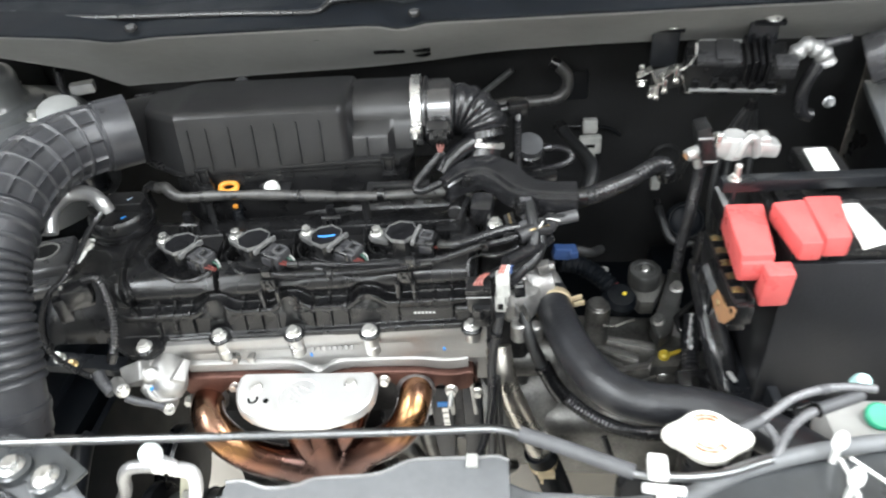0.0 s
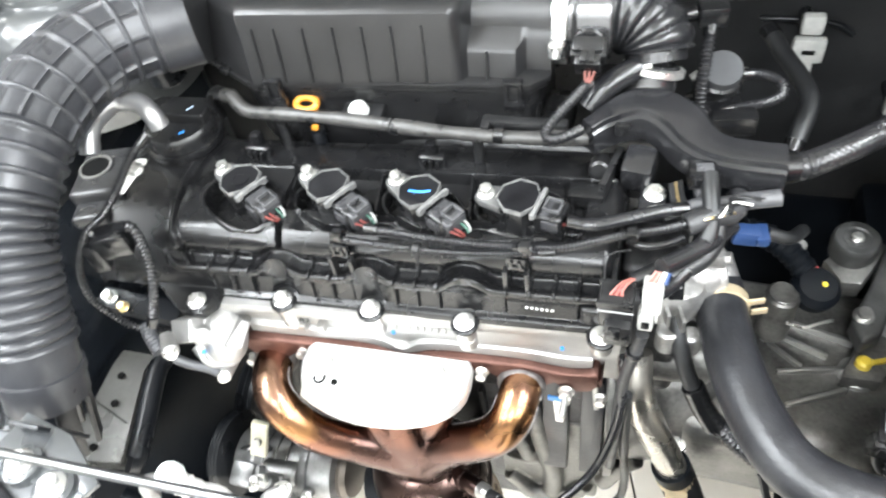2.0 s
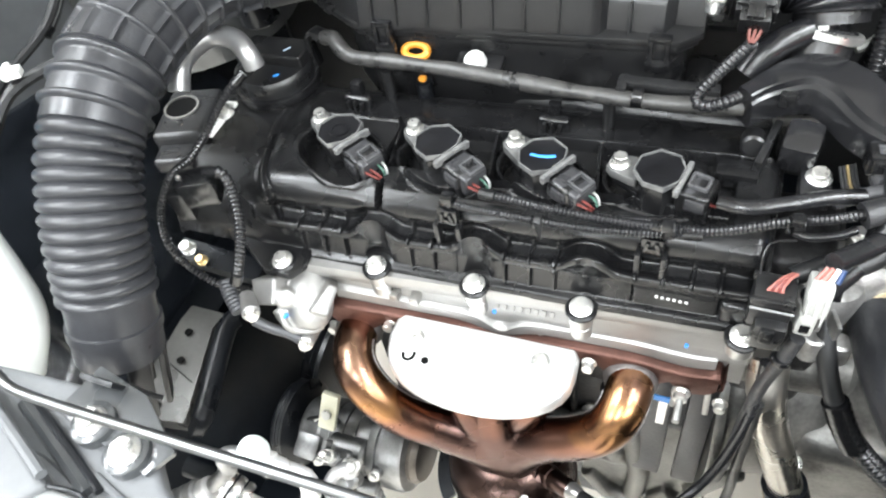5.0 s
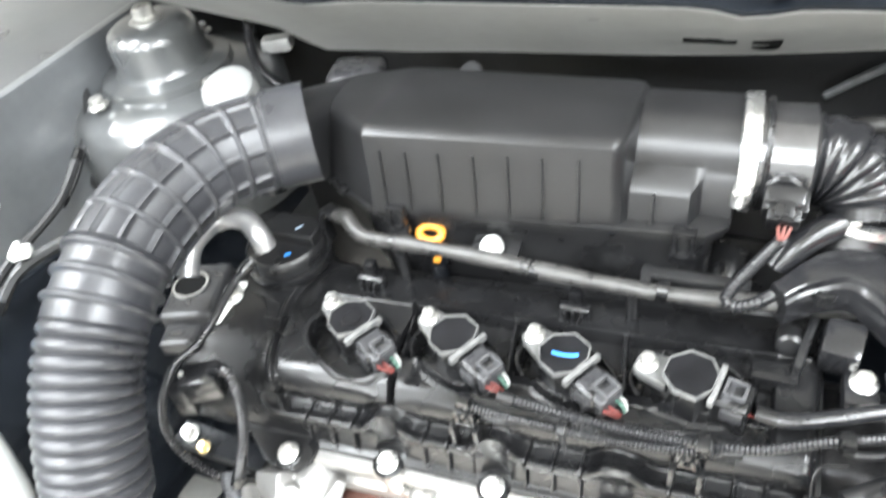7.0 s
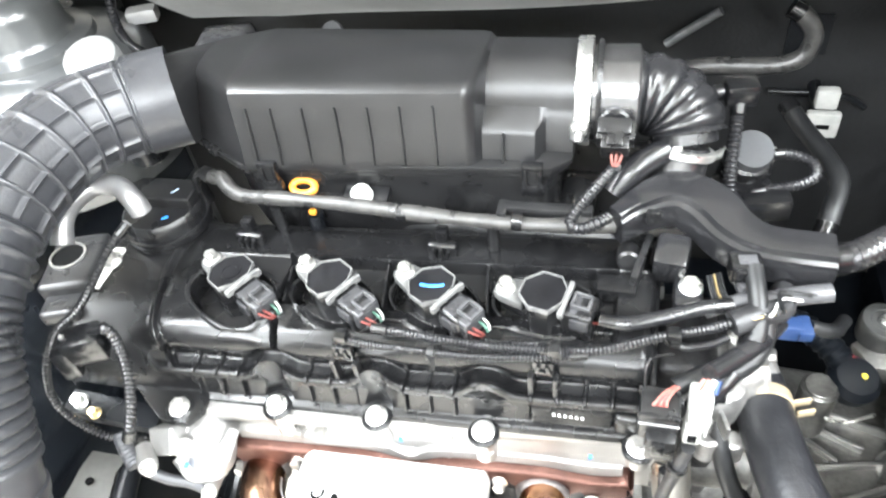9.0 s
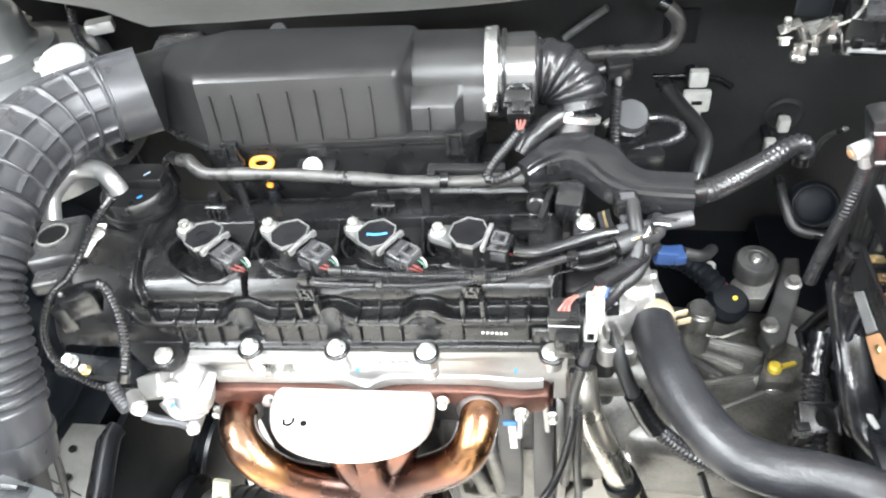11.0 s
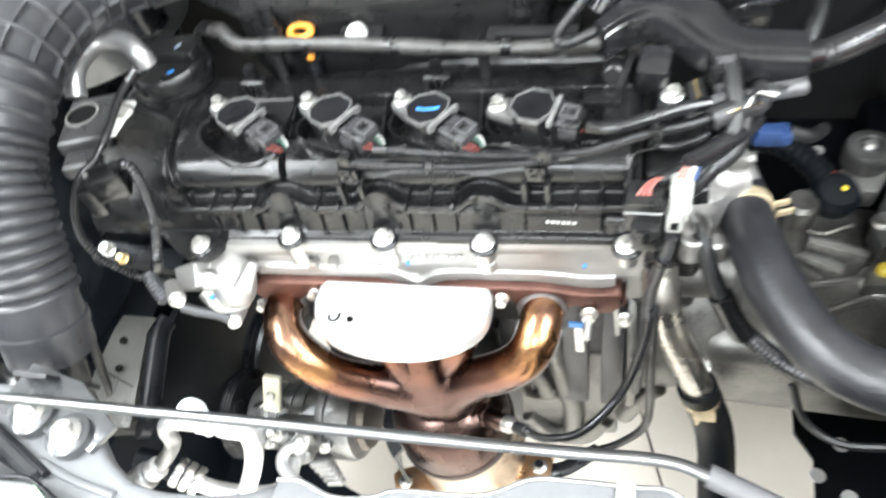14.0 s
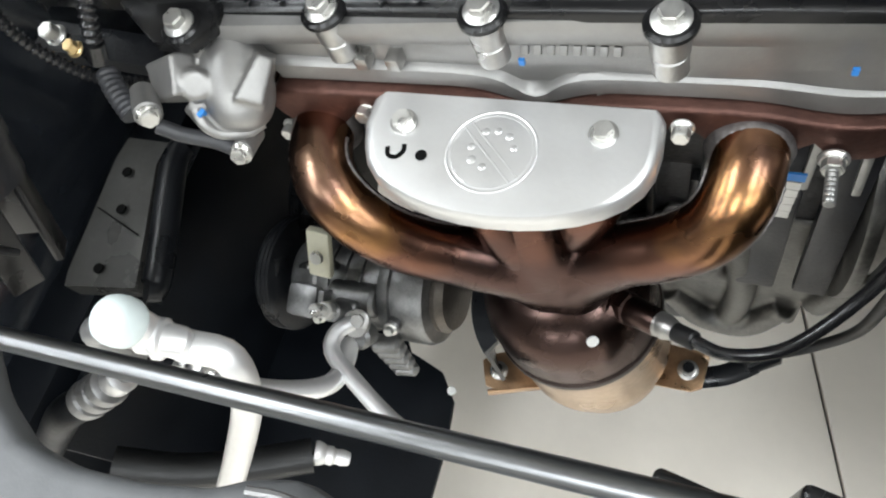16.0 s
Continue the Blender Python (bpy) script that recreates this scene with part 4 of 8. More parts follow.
def heat_shield():
    ob = thing("heat_shield", "silver half-moon heat shield embossed with a warning sign", "heat shield")
    # half-moon plan in the sheet's own plane: u across, v forward
    m = Matrix(((0.94, 0.0, 0, 0.0365), (0.085, 0.93, 0.0, -0.083), (-0.085, 0.10, 1, 0.752), (0, 0, 0, 1)))
    plan = [(-0.079, 0.0), (-0.083, -0.006), (-0.084, -0.022)]
    for k in range(1, 16):
        a = math.pi * (1 - k / 16)
        plan.append(((0.084 if k > 8 else 0.0815) * math.cos(a) * (1 + 0.02 * math.sin(a)), -0.022 - 0.0525 * math.sin(a) ** 0.8))
    plan += [(0.084, -0.022), (0.083, -0.006), (0.079, 0.0)]
    cx = sum(p[0] for p in plan) / len(plan)
    rings = []
    for grow, z in ((1.02, -0.010), (1.02, -0.003), (1.0, 0.0005), (0.975, 0.002), (0.93, 0.0022)):
        rings.append([m @ V(x * grow, -0.03 + (y + 0.03) * grow, z) for x, y in plan])
    part("sheet", loft(rings), SHIELD, ob)
    for u, v in ((-0.0603, -0.0205), (0.0535, -0.0182)):
        part("bolt", bolt(m @ V(u, v, 0.0022), (0, -0.1, 1), 0.0058, 0.0045, 1.35), ZINC, ob)
    part("drill_hole", lathe([(0.0034, 0), (0.0034, 0.0006), (0, 0.0006)], m @ pose(-0.0444, -0.0410, 0.0022), 16), INK, ob)
    part("ink_mark", tube([m @ V(-0.0655, -0.0375, 0.0026), m @ V(-0.0640, -0.0425, 0.0026), m @ V(-0.0590, -0.0435, 0.0026), m @ V(-0.0555, -0.0395, 0.0026), m @ V(-0.0560, -0.0350, 0.0026)], 0.0013, 6, 0.002, squash=0.5), INK, ob, "black marker stroke")
    # pressed roundel with a slash; the picture in it is worn to shallow dimples
    mid = V(-0.0051, -0.0345, 0)
    for rad, thick in ((0.0255, 0.0011), (0.0230, 0.0008)):
        part("roundel", tube([m @ (mid + V(rad * math.cos(a), rad * math.sin(a), 0.0015)) for a in [2 * math.pi * k / 40 for k in range(41)]], thick, 8, 0.003), SHIELD, ob)
    for off in (-0.0018, 0.0018):
        part("slash", tube([m @ (mid + V(-0.0165 + off, 0.0155 + off, 0.0018)), m @ (mid + V(0.0160 + off, -0.0165 + off, 0.0018))], 0.0008, 6), SHIELD, ob)
    for u, v, r in ((-0.006, 0.012, 0.0030), (0.001, 0.013, 0.0028), (0.008, 0.010, 0.0030), (0.012, 0.003, 0.0026), (-0.012, 0.002, 0.0030), (-0.010, -0.006, 0.0034), (-0.003, -0.010, 0.0030)):
        part("dimple", lathe([(r * 0.9, 0.0000), (r * 0.7, 0.0003), (r * 0.35, 0.0005), (0, 0.00055)], m @ Matrix.Translation(mid + V(u, v, 0.0020)), 16), SHIELD, ob)
    for u in (-0.055, 0.055):
        part("tab", box(0.022, 0.02, 0.003, m @ pose(u, 0.006, -0.003, 12, 0, 0), 0.001), CAST, ob)


heat_shield()


SENSORGREY = material("dull_grey_sensor_plastic", (0.045, 0.046, 0.050), 0.45, 0, 0.15, 60)


def chain_end_housing():
    ob = thing("coolant_outlet_housing", "lumpy cast aluminium housing bolted to the head", "housing")
    dome = tube([(-0.1291, -0.0814, 0.7893), (-0.1221, -0.0970, 0.7851), (-0.1150, -0.1117, 0.7793), (-0.1099, -0.1242, 0.7730), (-0.1082, -0.1320, 0.7671)], lambda s, t, a: 0.0205 * math.sqrt(max(0.02, 1 - abs(2 * s / t - 0.9) ** 3 / 1.35)), 32, 0.003)
    quad = lambda pts: [V(*p) for p in pts]
    facet = loft([quad(((-0.0945, -0.1024, 0.8009), (-0.0886, -0.1000, 0.7948), (-0.0898, -0.1245, 0.7850), (-0.1015, -0.1286, 0.7949))), quad(((-0.1207, -0.0831, 0.7834), (-0.1058, -0.0789, 0.7739), (-0.1094, -0.1140, 0.7533), (-0.1297, -0.1200, 0.7664)))])
    neck = loft([quad(((-0.1364, -0.0992, 0.8018), (-0.1217, -0.0797, 0.7947), (-0.1115, -0.1015, 0.7921), (-0.1293, -0.1151, 0.7961))), quad(((-0.1632, -0.0788, 0.7799), (-0.1422, -0.0599, 0.7742), (-0.1407, -0.0779, 0.7591), (-0.1592, -0.0940, 0.7650)))])
    lump = loft([quad(((-0.1375, -0.1172, 0.8140), (-0.1327, -0.1071, 0.8051), (-0.1265, -0.1282, 0.7955), (-0.1317, -0.1360, 0.8033))), quad(((-0.1674, -0.1149, 0.7989), (-0.1526, -0.0883, 0.7861), (-0.1431, -0.1184, 0.7720), (-0.1587, -0.1317, 0.7868)))])
    boss = cyl((-0.1414, -0.1111, 0.7826), (-0.1252, -0.1262, 0.8001), 0.0092, 20, 0.002)
    skirt = tube([(-0.1374, -0.1245, 0.7825), (-0.1295, -0.1294, 0.7752), (-0.1195, -0.1307, 0.7687), (-0.1094, -0.1240, 0.7643)], 0.0085, 16, 0.003)
    cast = part("casting", joined(dome, facet, neck, lump, boss, skirt), HEADCAST, ob)
    fuse = cast.modifiers.new("fuse", "REMESH")
    fuse.mode, fuse.voxel_size, fuse.use_smooth_shade = "VOXEL", 0.0013, True
    melt = cast.modifiers.new("melt", "SMOOTH")
    melt.factor, melt.iterations = 0.5, 5
    part("seam_flange", tube([(-0.1304, -0.1325, 0.7861), (-0.1261, -0.1379, 0.7804), (-0.1200, -0.1378, 0.7723), (-0.1082, -0.1320, 0.7671), (-0.1009, -0.1235, 0.7662)], 0.0034, 12, 0.004), HEADCAST, ob)
    part("web", tube([(-0.1518, -0.1449, 0.7846), (-0.1398, -0.1440, 0.7764), (-0.1251, -0.1404, 0.7681), (-0.1149, -0.1406, 0.7623)], 0.0046, 12), SENSORGREY, ob)
    for head_at, foot, r in (((-0.1503, -0.1454, 0.7950), (-0.1682, -0.1276, 0.7899), 0.0080), ((-0.1093, -0.1428, 0.7622), (-0.1149, -0.1219, 0.7530), 0.0066)):
        ax = V(*head_at) - V(*foot)
        part("ear", cyl(foot, head_at, r, 20, 0.0015), HEADCAST, ob)
        part("bolt", bolt(head_at, ax, 0.0052, 0.004, 1.3), ZINC, ob)
    part("paint_mark", boxat(*(-0.1268, -0.1340, 0.7840), 0.0028, 0.005, 0.008, 0.0006, rz=-20, ry=25), BLUE_MARK, ob, "blue paint dab")
    boot = ribbed([(-0.1861, -0.1243, 0.8024), (-0.1811, -0.1308, 0.7991), (-0.1726, -0.1383, 0.7947), (-0.1651, -0.1441, 0.7911)], 0.0068, 0.0038, 0.0007, 18)
    part("sensor", boot, SENSORGREY, ob, "grey corrugated sensor boot")
    # black steel strap that carries the loom, bolted at its far end
    st = thing("loom_strap", "black steel strap bolted beside the chain cover", "bracket")
    near, far = V(-0.1697, -0.0980, 0.7888), V(-0.2438, -0.1001, 0.7997)
    wide = V(0.0, 0.011, 0.0)
    drop = V(0.0, 0.0, -0.010)
    part("strap", loft([[p - wide, p + wide, p + wide + drop, p - wide + drop] for p in (near, near * 0.5 + far * 0.5, far, far + (far - near).normalized() * 0.012)]), STEEL_DARK, st)
    part("bolt", bolt(far, (0, -0.25, 1), 0.0056, 0.008, 1.35), ZINC, st)
    part("bolt", bolt(far + V(0.020, -0.008, -0.001), (0, -0.25, 1), 0.0042, 0.006, 1.3), BRASS, st)


chain_end_housing()


# ---- intake: filter box, hoses, air meter ----
def filter_box():
    ob = thing("air_filter_box", "satin black air filter box with ribbed front wall", "air filter box")

    def body(x):
        """Wall points, from the back over the top to the front, of the main part."""
        yf, zt = 0.0835 + 0.085 * x, 1.0090 - 0.02 * x
        return [(0.194, 0.940), (0.193, 0.980), (0.189, 0.998), (0.180, 1.0065), (0.140, 1.0100), (yf + 0.013, zt), (yf + 0.0055, zt - 0.0010), (yf + 0.0014, zt - 0.0042), (yf - 0.0004, zt - 0.010), (yf - 0.006, 0.960), (yf - 0.0095, 0.947), (yf - 0.0095, 0.940)]

    slant = [(0.184, 0.940), (0.184, 0.972), (0.181, 0.990), (0.174, 0.9985), (0.150, 1.0020), (0.131, 1.0005), (0.1255, 0.9985), (0.1215, 0.9955), (0.1195, 0.990), (0.101, 0.958), (0.096, 0.947), (0.096, 0.940)]

    def outlet(x):
        back = ease(x, 0.134, 0.141)
        return [(0.194, 0.940), (0.193, 0.974), (0.187, 0.994), (0.173, 1.0045), (0.150, 1.0060), (0.134, 1.0005), (0.1235, 0.9915), (0.1180, 0.9825), (0.1165, 0.9765), (0.0985 + 0.016 * back, 0.9665 + 0.006 * back), (0.0962 + 0.015 * back, 0.9625 + 0.006 * back), (0.0905 + 0.014 * back, 0.940)]

    rings = []
    for k in range(13):
        u = k / 12
        x = -0.165 + 0.057 * u
        full = body(-0.108)
        rings.append([V(x, p[0] + (q[0] - p[0]) * u, p[1] + (q[1] - p[1]) * u) for p, q in zip(slant, full)])
    for k in range(1, 25):
        x = -0.108 + 0.187 * k / 24
        rings.append([V(x, *p) for p in body(x)])
    for k in range(1, 21):
        u = k / 20
        x = 0.079 + 0.013 * u
        g = 1 - math.sqrt(max(0.0, 1 - u * u)) if u < 0.7 else 0.286 + 0.714 * (u - 0.7) / 0.3
        rings.append([V(x, p[0] + (q[0] - p[0]) * g, p[1] + (q[1] - p[1]) * g) for p, q in zip(body(x), outlet(x))])
    for k in range(1, 31):
        x = 0.092 + 0.070 * k / 30
        rings.append([V(x, *p) for p in outlet(x)])
    part("lid", loft(rings), PLASTIC_MATT, ob, smooth=32)
    # neck: from the slanted end to the round mouth of the hose
    axis = V(0.85, 0.52, 0.02).normalized()
    side = V(-axis.y, axis.x, 0).normalized()
    mid = V(-0.200, 0.088, 0.983)
    angles = [radians(a) for a in (-42, -8, 22, 48, 78, 100, 114, 128, 142, 178, 200, 222)]
    mouth = [mid + side * 0.0385 * math.cos(a) + V(0, 0, 0.0385 * math.sin(a)) for a in angles]
    first = [V(-0.164, *p) for p in slant]
    part("neck", loft([mouth, [m + axis * 0.012 for m in mouth], [(m + axis * 0.014).lerp(f, 0.55) for m, f in zip(mouth, first)], first]), PLASTIC_MATT, ob)
    # thin stiffening ribs on the front wall
    for x in (-0.0955, -0.0745, -0.048, -0.0205, 0.0057, 0.0313, 0.0578):
        part("rib", boxat(x, 0.0790 + 0.085 * x, 0.969, 0.0020, 0.0066, 0.051, 0.0007, rx=-9), PLASTIC_MATT, ob)
    for x in (0.0832, 0.1092):
        part("rib", boxat(x, 0.0918, 0.953, 0.0020, 0.0066, 0.025, 0.0007, rx=-13), PLASTIC_MATT, ob)
    # rims of the two halves, the base and its clips
    part("rim", prism([(-0.116, 0.0660), (0.148, 0.0835), (0.163, 0.098), (0.163, 0.194), (-0.165, 0.190), (-0.166, 0.094)], 0.9365, 0.9425, bevel=0.0015), PLASTIC_MATT, ob)
    part("base_rim", prism([(-0.114, 0.0685), (0.146, 0.0855), (0.160, 0.100), (0.160, 0.192), (-0.160, 0.188), (-0.160, 0.098)], 0.930, 0.9355, bevel=0.0015), PLASTIC, ob)
    part("base", prism([(-0.110, 0.0725), (0.142, 0.0895), (0.152, 0.100), (0.152, 0.185), (-0.140, 0.185), (-0.140, 0.100)], 0.86, 0.931, bevel=0.006), PLASTIC, ob)
    part("corner_lug", joined(boxat(-0.157, 0.092, 0.9435, 0.026, 0.010, 0.006, 0.002, rz=-32), boxat(-0.146, 0.083, 0.9435, 0.012, 0.009, 0.007, 0.002, rz=-32)), PLASTIC, ob)
    for x, y in ((-0.088, 0.0650), (0.134, 0.0800)):
        clip = part("clip", joined(boxat(x - 0.006, y, 0.934, 0.004, 0.007, 0.026, 0.0015), boxat(x + 0.006, y, 0.934, 0.004, 0.007, 0.026, 0.0015), boxat(x, y + 0.0005, 0.946, 0.017, 0.008, 0.005, 0.0015), boxat(x, y, 0.923, 0.019, 0.006, 0.012, 0.002)), PLASTIC_GLOSS, ob)
        part("clip_tongue", boxat(x, y + 0.001, 0.936, 0.008, 0.005, 0.014, 0.001), PLASTIC, clip)
    part("rear_lug", lathe([(0.010, 0), (0.011, 0.003), (0.010, 0.006)], frame_to((-0.062, 0.196, 0.993), (0, -0.8, 0.6)), 18), FIREWALL, ob)


filter_box()


def intake_hose():
    ob = thing("air_intake_hose", "black rubber intake hose with a ribbed elbow and bellows", "intake hose")
    pts = [(-0.176, 0.105, 0.984), (-0.196, 0.091, 0.985), (-0.217, 0.072, 0.987), (-0.237, 0.042, 0.990), (-0.248, 0.002, 0.989), (-0.253, -0.046, 0.981), (-0.249, -0.091, 0.966), (-0.243, -0.131, 0.942), (-0.234, -0.166, 0.905), (-0.228, -0.193, 0.860), (-0.227, -0.212, 0.820), (-0.229, -0.228, 0.780)]
    line, total = spline(pts, 0.002)
    line = line[:int(len(line) * (1 - 0.034 / total))]
    total -= 0.034
    cuff, elbow, bellows = 0.040, 0.200, total - 0.056

    def ridge(u, wide):
        """A rounded rib across 0..wide."""
        return math.sin(math.pi * u / wide) ** 0.6 if 0 < u < wide else 0.0

    def rad(s, t, a):
        if s < cuff:
            return 0.0424 if s < cuff - 0.003 else 0.0405
        if s < elbow:
            r = 0.0378
            across = ridge((s - cuff) % 0.0262, 0.0050)
            w = (a * 11 / (2 * math.pi)) % 1.0
            along = ridge(w, 0.16)
            return r + 0.0034 * max(across, along)
        if s < bellows:
            if s < elbow + 0.052:
                return 0.0372 + 0.0040 * ridge((s - elbow) % 0.0175, 0.0060)
            u = ((s - elbow - 0.052) / 0.0099) % 1.0
            return 0.0326 + 0.0052 * math.sin(math.pi * u) ** 0.55
        return 0.0340 if s < t - 0.030 else (0.0362 if s < t - 0.021 else 0.0345)

    part("hose", tube(line[::8] + [line[-1]], rad, 110, 0.0009, caps=False), HOSE, ob, smooth=60)
    # open lower end with tongues
    e, d = V(*line[-1]), (V(*line[-1]) - V(*line[-6])).normalized()
    for a in (20, 95, 170, 245, 320):
        m = frame_to(e, d)
        c = m @ V(0.030 * math.cos(radians(a)), 0.030 * math.sin(radians(a)), 0.02)
        part("tongue", box(0.005, 0.018, 0.070, frame_to(c, d) @ pose(0, 0, 0, 0, 0, a), 0.0015), PLASTIC, ob)


intake_hose()


def intake_tract():
    meter = thing("air_flow_meter", "black air flow meter tube with a steel hose clamp", "air flow meter")
    ax = V(1, 0.05, -0.02)
    part("clamp", lathe([(0.0425, 0), (0.0438, 0.0006), (0.0438, 0.0118), (0.0425, 0.0124)], frame_to((0.160, 0.151, 0.969), ax), 44), BRIGHT, meter, "bright steel worm clamp")
    part("clamp_screw", joined(cyl((0.166, 0.105, 0.955), (0.168, 0.110, 0.972), 0.006, 14, 0.001), boxat(0.167, 0.108, 0.966, 0.013, 0.012, 0.010, 0.002)), BRIGHT, meter)
    part("tube", lathe([(0.0375, 0), (0.038, 0.034), (0.036, 0.036)], frame_to((0.173, 0.1515, 0.9688), ax), 40), METERTUBE, meter)
    part("lip", lathe([(0.0405, 0), (0.0415, 0.002), (0.0405, 0.004)], frame_to((0.176, 0.1515, 0.9688), ax), 40), PLASTIC, meter)
    part("sensor_body", cyl((0.193, 0.125, 0.962), (0.193, 0.106, 0.968), 0.0135, 24, 0.002), PLASTIC_GLOSS, meter)
    plug = part("sensor_plug", joined(boxat(0.194, 0.103, 0.966, 0.026, 0.014, 0.022, 0.003, rx=25), boxat(0.195, 0.094, 0.960, 0.021, 0.014, 0.018, 0.002, rx=25), boxat(0.195, 0.090, 0.969, 0.012, 0.012, 0.006, 0.0015, rx=25), boxat(0.183, 0.100, 0.966, 0.004, 0.016, 0.014, 0.001, rx=25), boxat(0.207, 0.100, 0.966, 0.004, 0.016, 0.014, 0.001, rx=25)), PLASTIC, meter)
    for q in (-0.005, 0, 0.005):
        part("wire", tube([(0.197 + q * 0.8, 0.090, 0.957), (0.1965 + q * 0.6, 0.0865, 0.951), (0.196 + q * 0.2, 0.085, 0.947)], 0.0012, 6, 0.003), METERWIRE, plug)
    lead = single("sensor_lead", ribbed([(0.196, 0.085, 0.946), (0.1946, 0.0860, 0.9427), (0.1811, 0.0664, 0.9356), (0.1695, 0.0482, 0.9284), (0.1686, 0.0413, 0.9242), (0.1763, 0.0403, 0.9225), (0.1867, 0.0450, 0.9239), (0.1953, 0.0549, 0.9225)], 0.0050, 0.0038, 0.0012), CONDUIT, "corrugated conduit looping from the air flow meter", "conduit")
    bel = thing("intake_bellows", "black rubber bellows turning down to the throttle", "bellows hose")
    pts = [(0.205, 0.153, 0.968), (0.221, 0.152, 0.967), (0.235, 0.148, 0.961), (0.244, 0.141, 0.950), (0.247, 0.132, 0.936)]
    part("hose", tube(pts, lambda s, t, a: (0.0292 + 0.0036 * abs(math.sin(math.pi * s / 0.0088)) ** 0.6) if s < 0.056 else 0.026, 44, 0.0012), SATIN, bel, smooth=60)
    part("clamp", lathe([(0.0250, 0), (0.0264, 0.001), (0.0264, 0.006), (0.0250, 0.007)], frame_to((0.2465, 0.131, 0.934), (-0.15, -0.42, -0.9)), 32), ZINC, bel)
    tb = thing("throttle_body", "cast throttle body half hidden below the bellows", "throttle body")
    part("barrel", cyl((0.247, 0.132, 0.936), (0.240, 0.114, 0.896), 0.0225, 32, 0.003), METERTUBE, tb)
    part("flange", boxat(0.250, 0.118, 0.876, 0.062, 0.050, 0.010, 0.003, rz=12), CAST, tb)
    for q in ((0.226, 0.100, 0.882), (0.272, 0.108, 0.882), (0.262, 0.138, 0.882)):
        part("bolt", bolt(q, (0, -0.2, 1), 0.005, 0.005), ZINC, tb)
    part("motor_cap", lathe([(0.017, 0), (0.018, 0.004), (0.017, 0.012), (0.0, 0.014)], frame_to((0.303, 0.168, 0.900), (0.15, -0.5, 1)), 30), CAPDISC, tb, "dull grey round motor cap")
    part("motor", cyl((0.298, 0.176, 0.858), (0.303, 0.1675, 0.899), 0.0195, 24, 0.003), PLASTIC, tb)
    part("plug_block", boxat(0.318, 0.140, 0.872, 0.040, 0.026, 0.022, 0.004, rz=10), PLASTIC_GLOSS, tb)
    bh = thing("breather_hose", "smooth black breather hose from throttle to cover", "hose")
    part("hose", tube([(0.2529, 0.1368, 0.9377), (0.2377, 0.1209, 0.9399), (0.2195, 0.1086, 0.9359), (0.2059, 0.0976, 0.9284), (0.1975, 0.0900, 0.9165)], 0.0105, 20), SATIN, bh)
    part("clamp", lathe([(0.0110, 0), (0.0120, 0.001), (0.0120, 0.007), (0.0110, 0.008)], frame_to((0.2402, 0.1233, 0.9399), V(0.2195, 0.1086, 0.9359) - V(0.2402, 0.1233, 0.9399)), 24), ZINC, bh)
    plen = thing("intake_plenum", "black plastic intake plenum under the filter box", "intake plenum")
    part("chamber", boxat(0.06, 0.125, 0.82, 0.34, 0.09, 0.12, 0.02, seg=3), PLASTIC, plen)
    part("lower_chamber", boxat(0.10, 0.20, 0.78, 0.30, 0.10, 0.15, 0.02, seg=3), PLASTIC, plen)
    for k in range(4):
        part("runner", tube([(-0.085 + 0.083 * k, 0.088, 0.79), (-0.085 + 0.083 * k, 0.090, 0.84), (-0.085 + 0.083 * k, 0.105, 0.875), (-0.085 + 0.083 * k, 0.13, 0.884)], 0.017, 18), PLASTIC, plen)


SATIN = material("satin_black_rubber", (0.012, 0.012, 0.013), 0.25, 0, 0.2, 30, 0.15, 500, 0.08)
CONDUIT = material("black_corrugated_conduit", (0.013, 0.013, 0.014), 0.22, 0, 0.2, 60, 0.1, 500, 0.06)
# wire red dimmed to carry the shade beside the meter plug
METERWIRE = material("shaded_red_wire", (0.16, 0.055, 0.045), 0.45)
METERTUBE = material("glossy_dark_tube", (0.14, 0.14, 0.143), 0.24, 0.9, 0.15, 30, 0.05, 400, 0.05)
CAPDISC = material("pale_grey_cap_disc", (0.040, 0.041, 0.043), 0.75, 0, 0.15, 40, spec=0.25)
intake_tract()


# ---- looms on the engine ----
def loom(name, label, pts, r, mat=None, rib=None, seg=10):
    """A run of conduit or taped cable with a wrap of tape at either end."""
    ob = thing(name, label, "wiring loom")
    part("conduit", ribbed(pts, r, rib, rib * 0.34, seg) if rib else tube(pts, r, seg, 0.004), mat or CONDUIT, ob)
    line, total = spline(pts, 0.004)
    n = max(2, int(0.012 / 0.004))
    if len(line) > 4 * n:
        part("tape_end", tube(line[:n + 1], r * 1.07, seg, 0.004), PLASTIC_GLOSS, ob)
        part("tape_end", tube(line[-n - 1:], r * 1.07, seg, 0.004), PLASTIC_GLOSS, ob)
    return ob


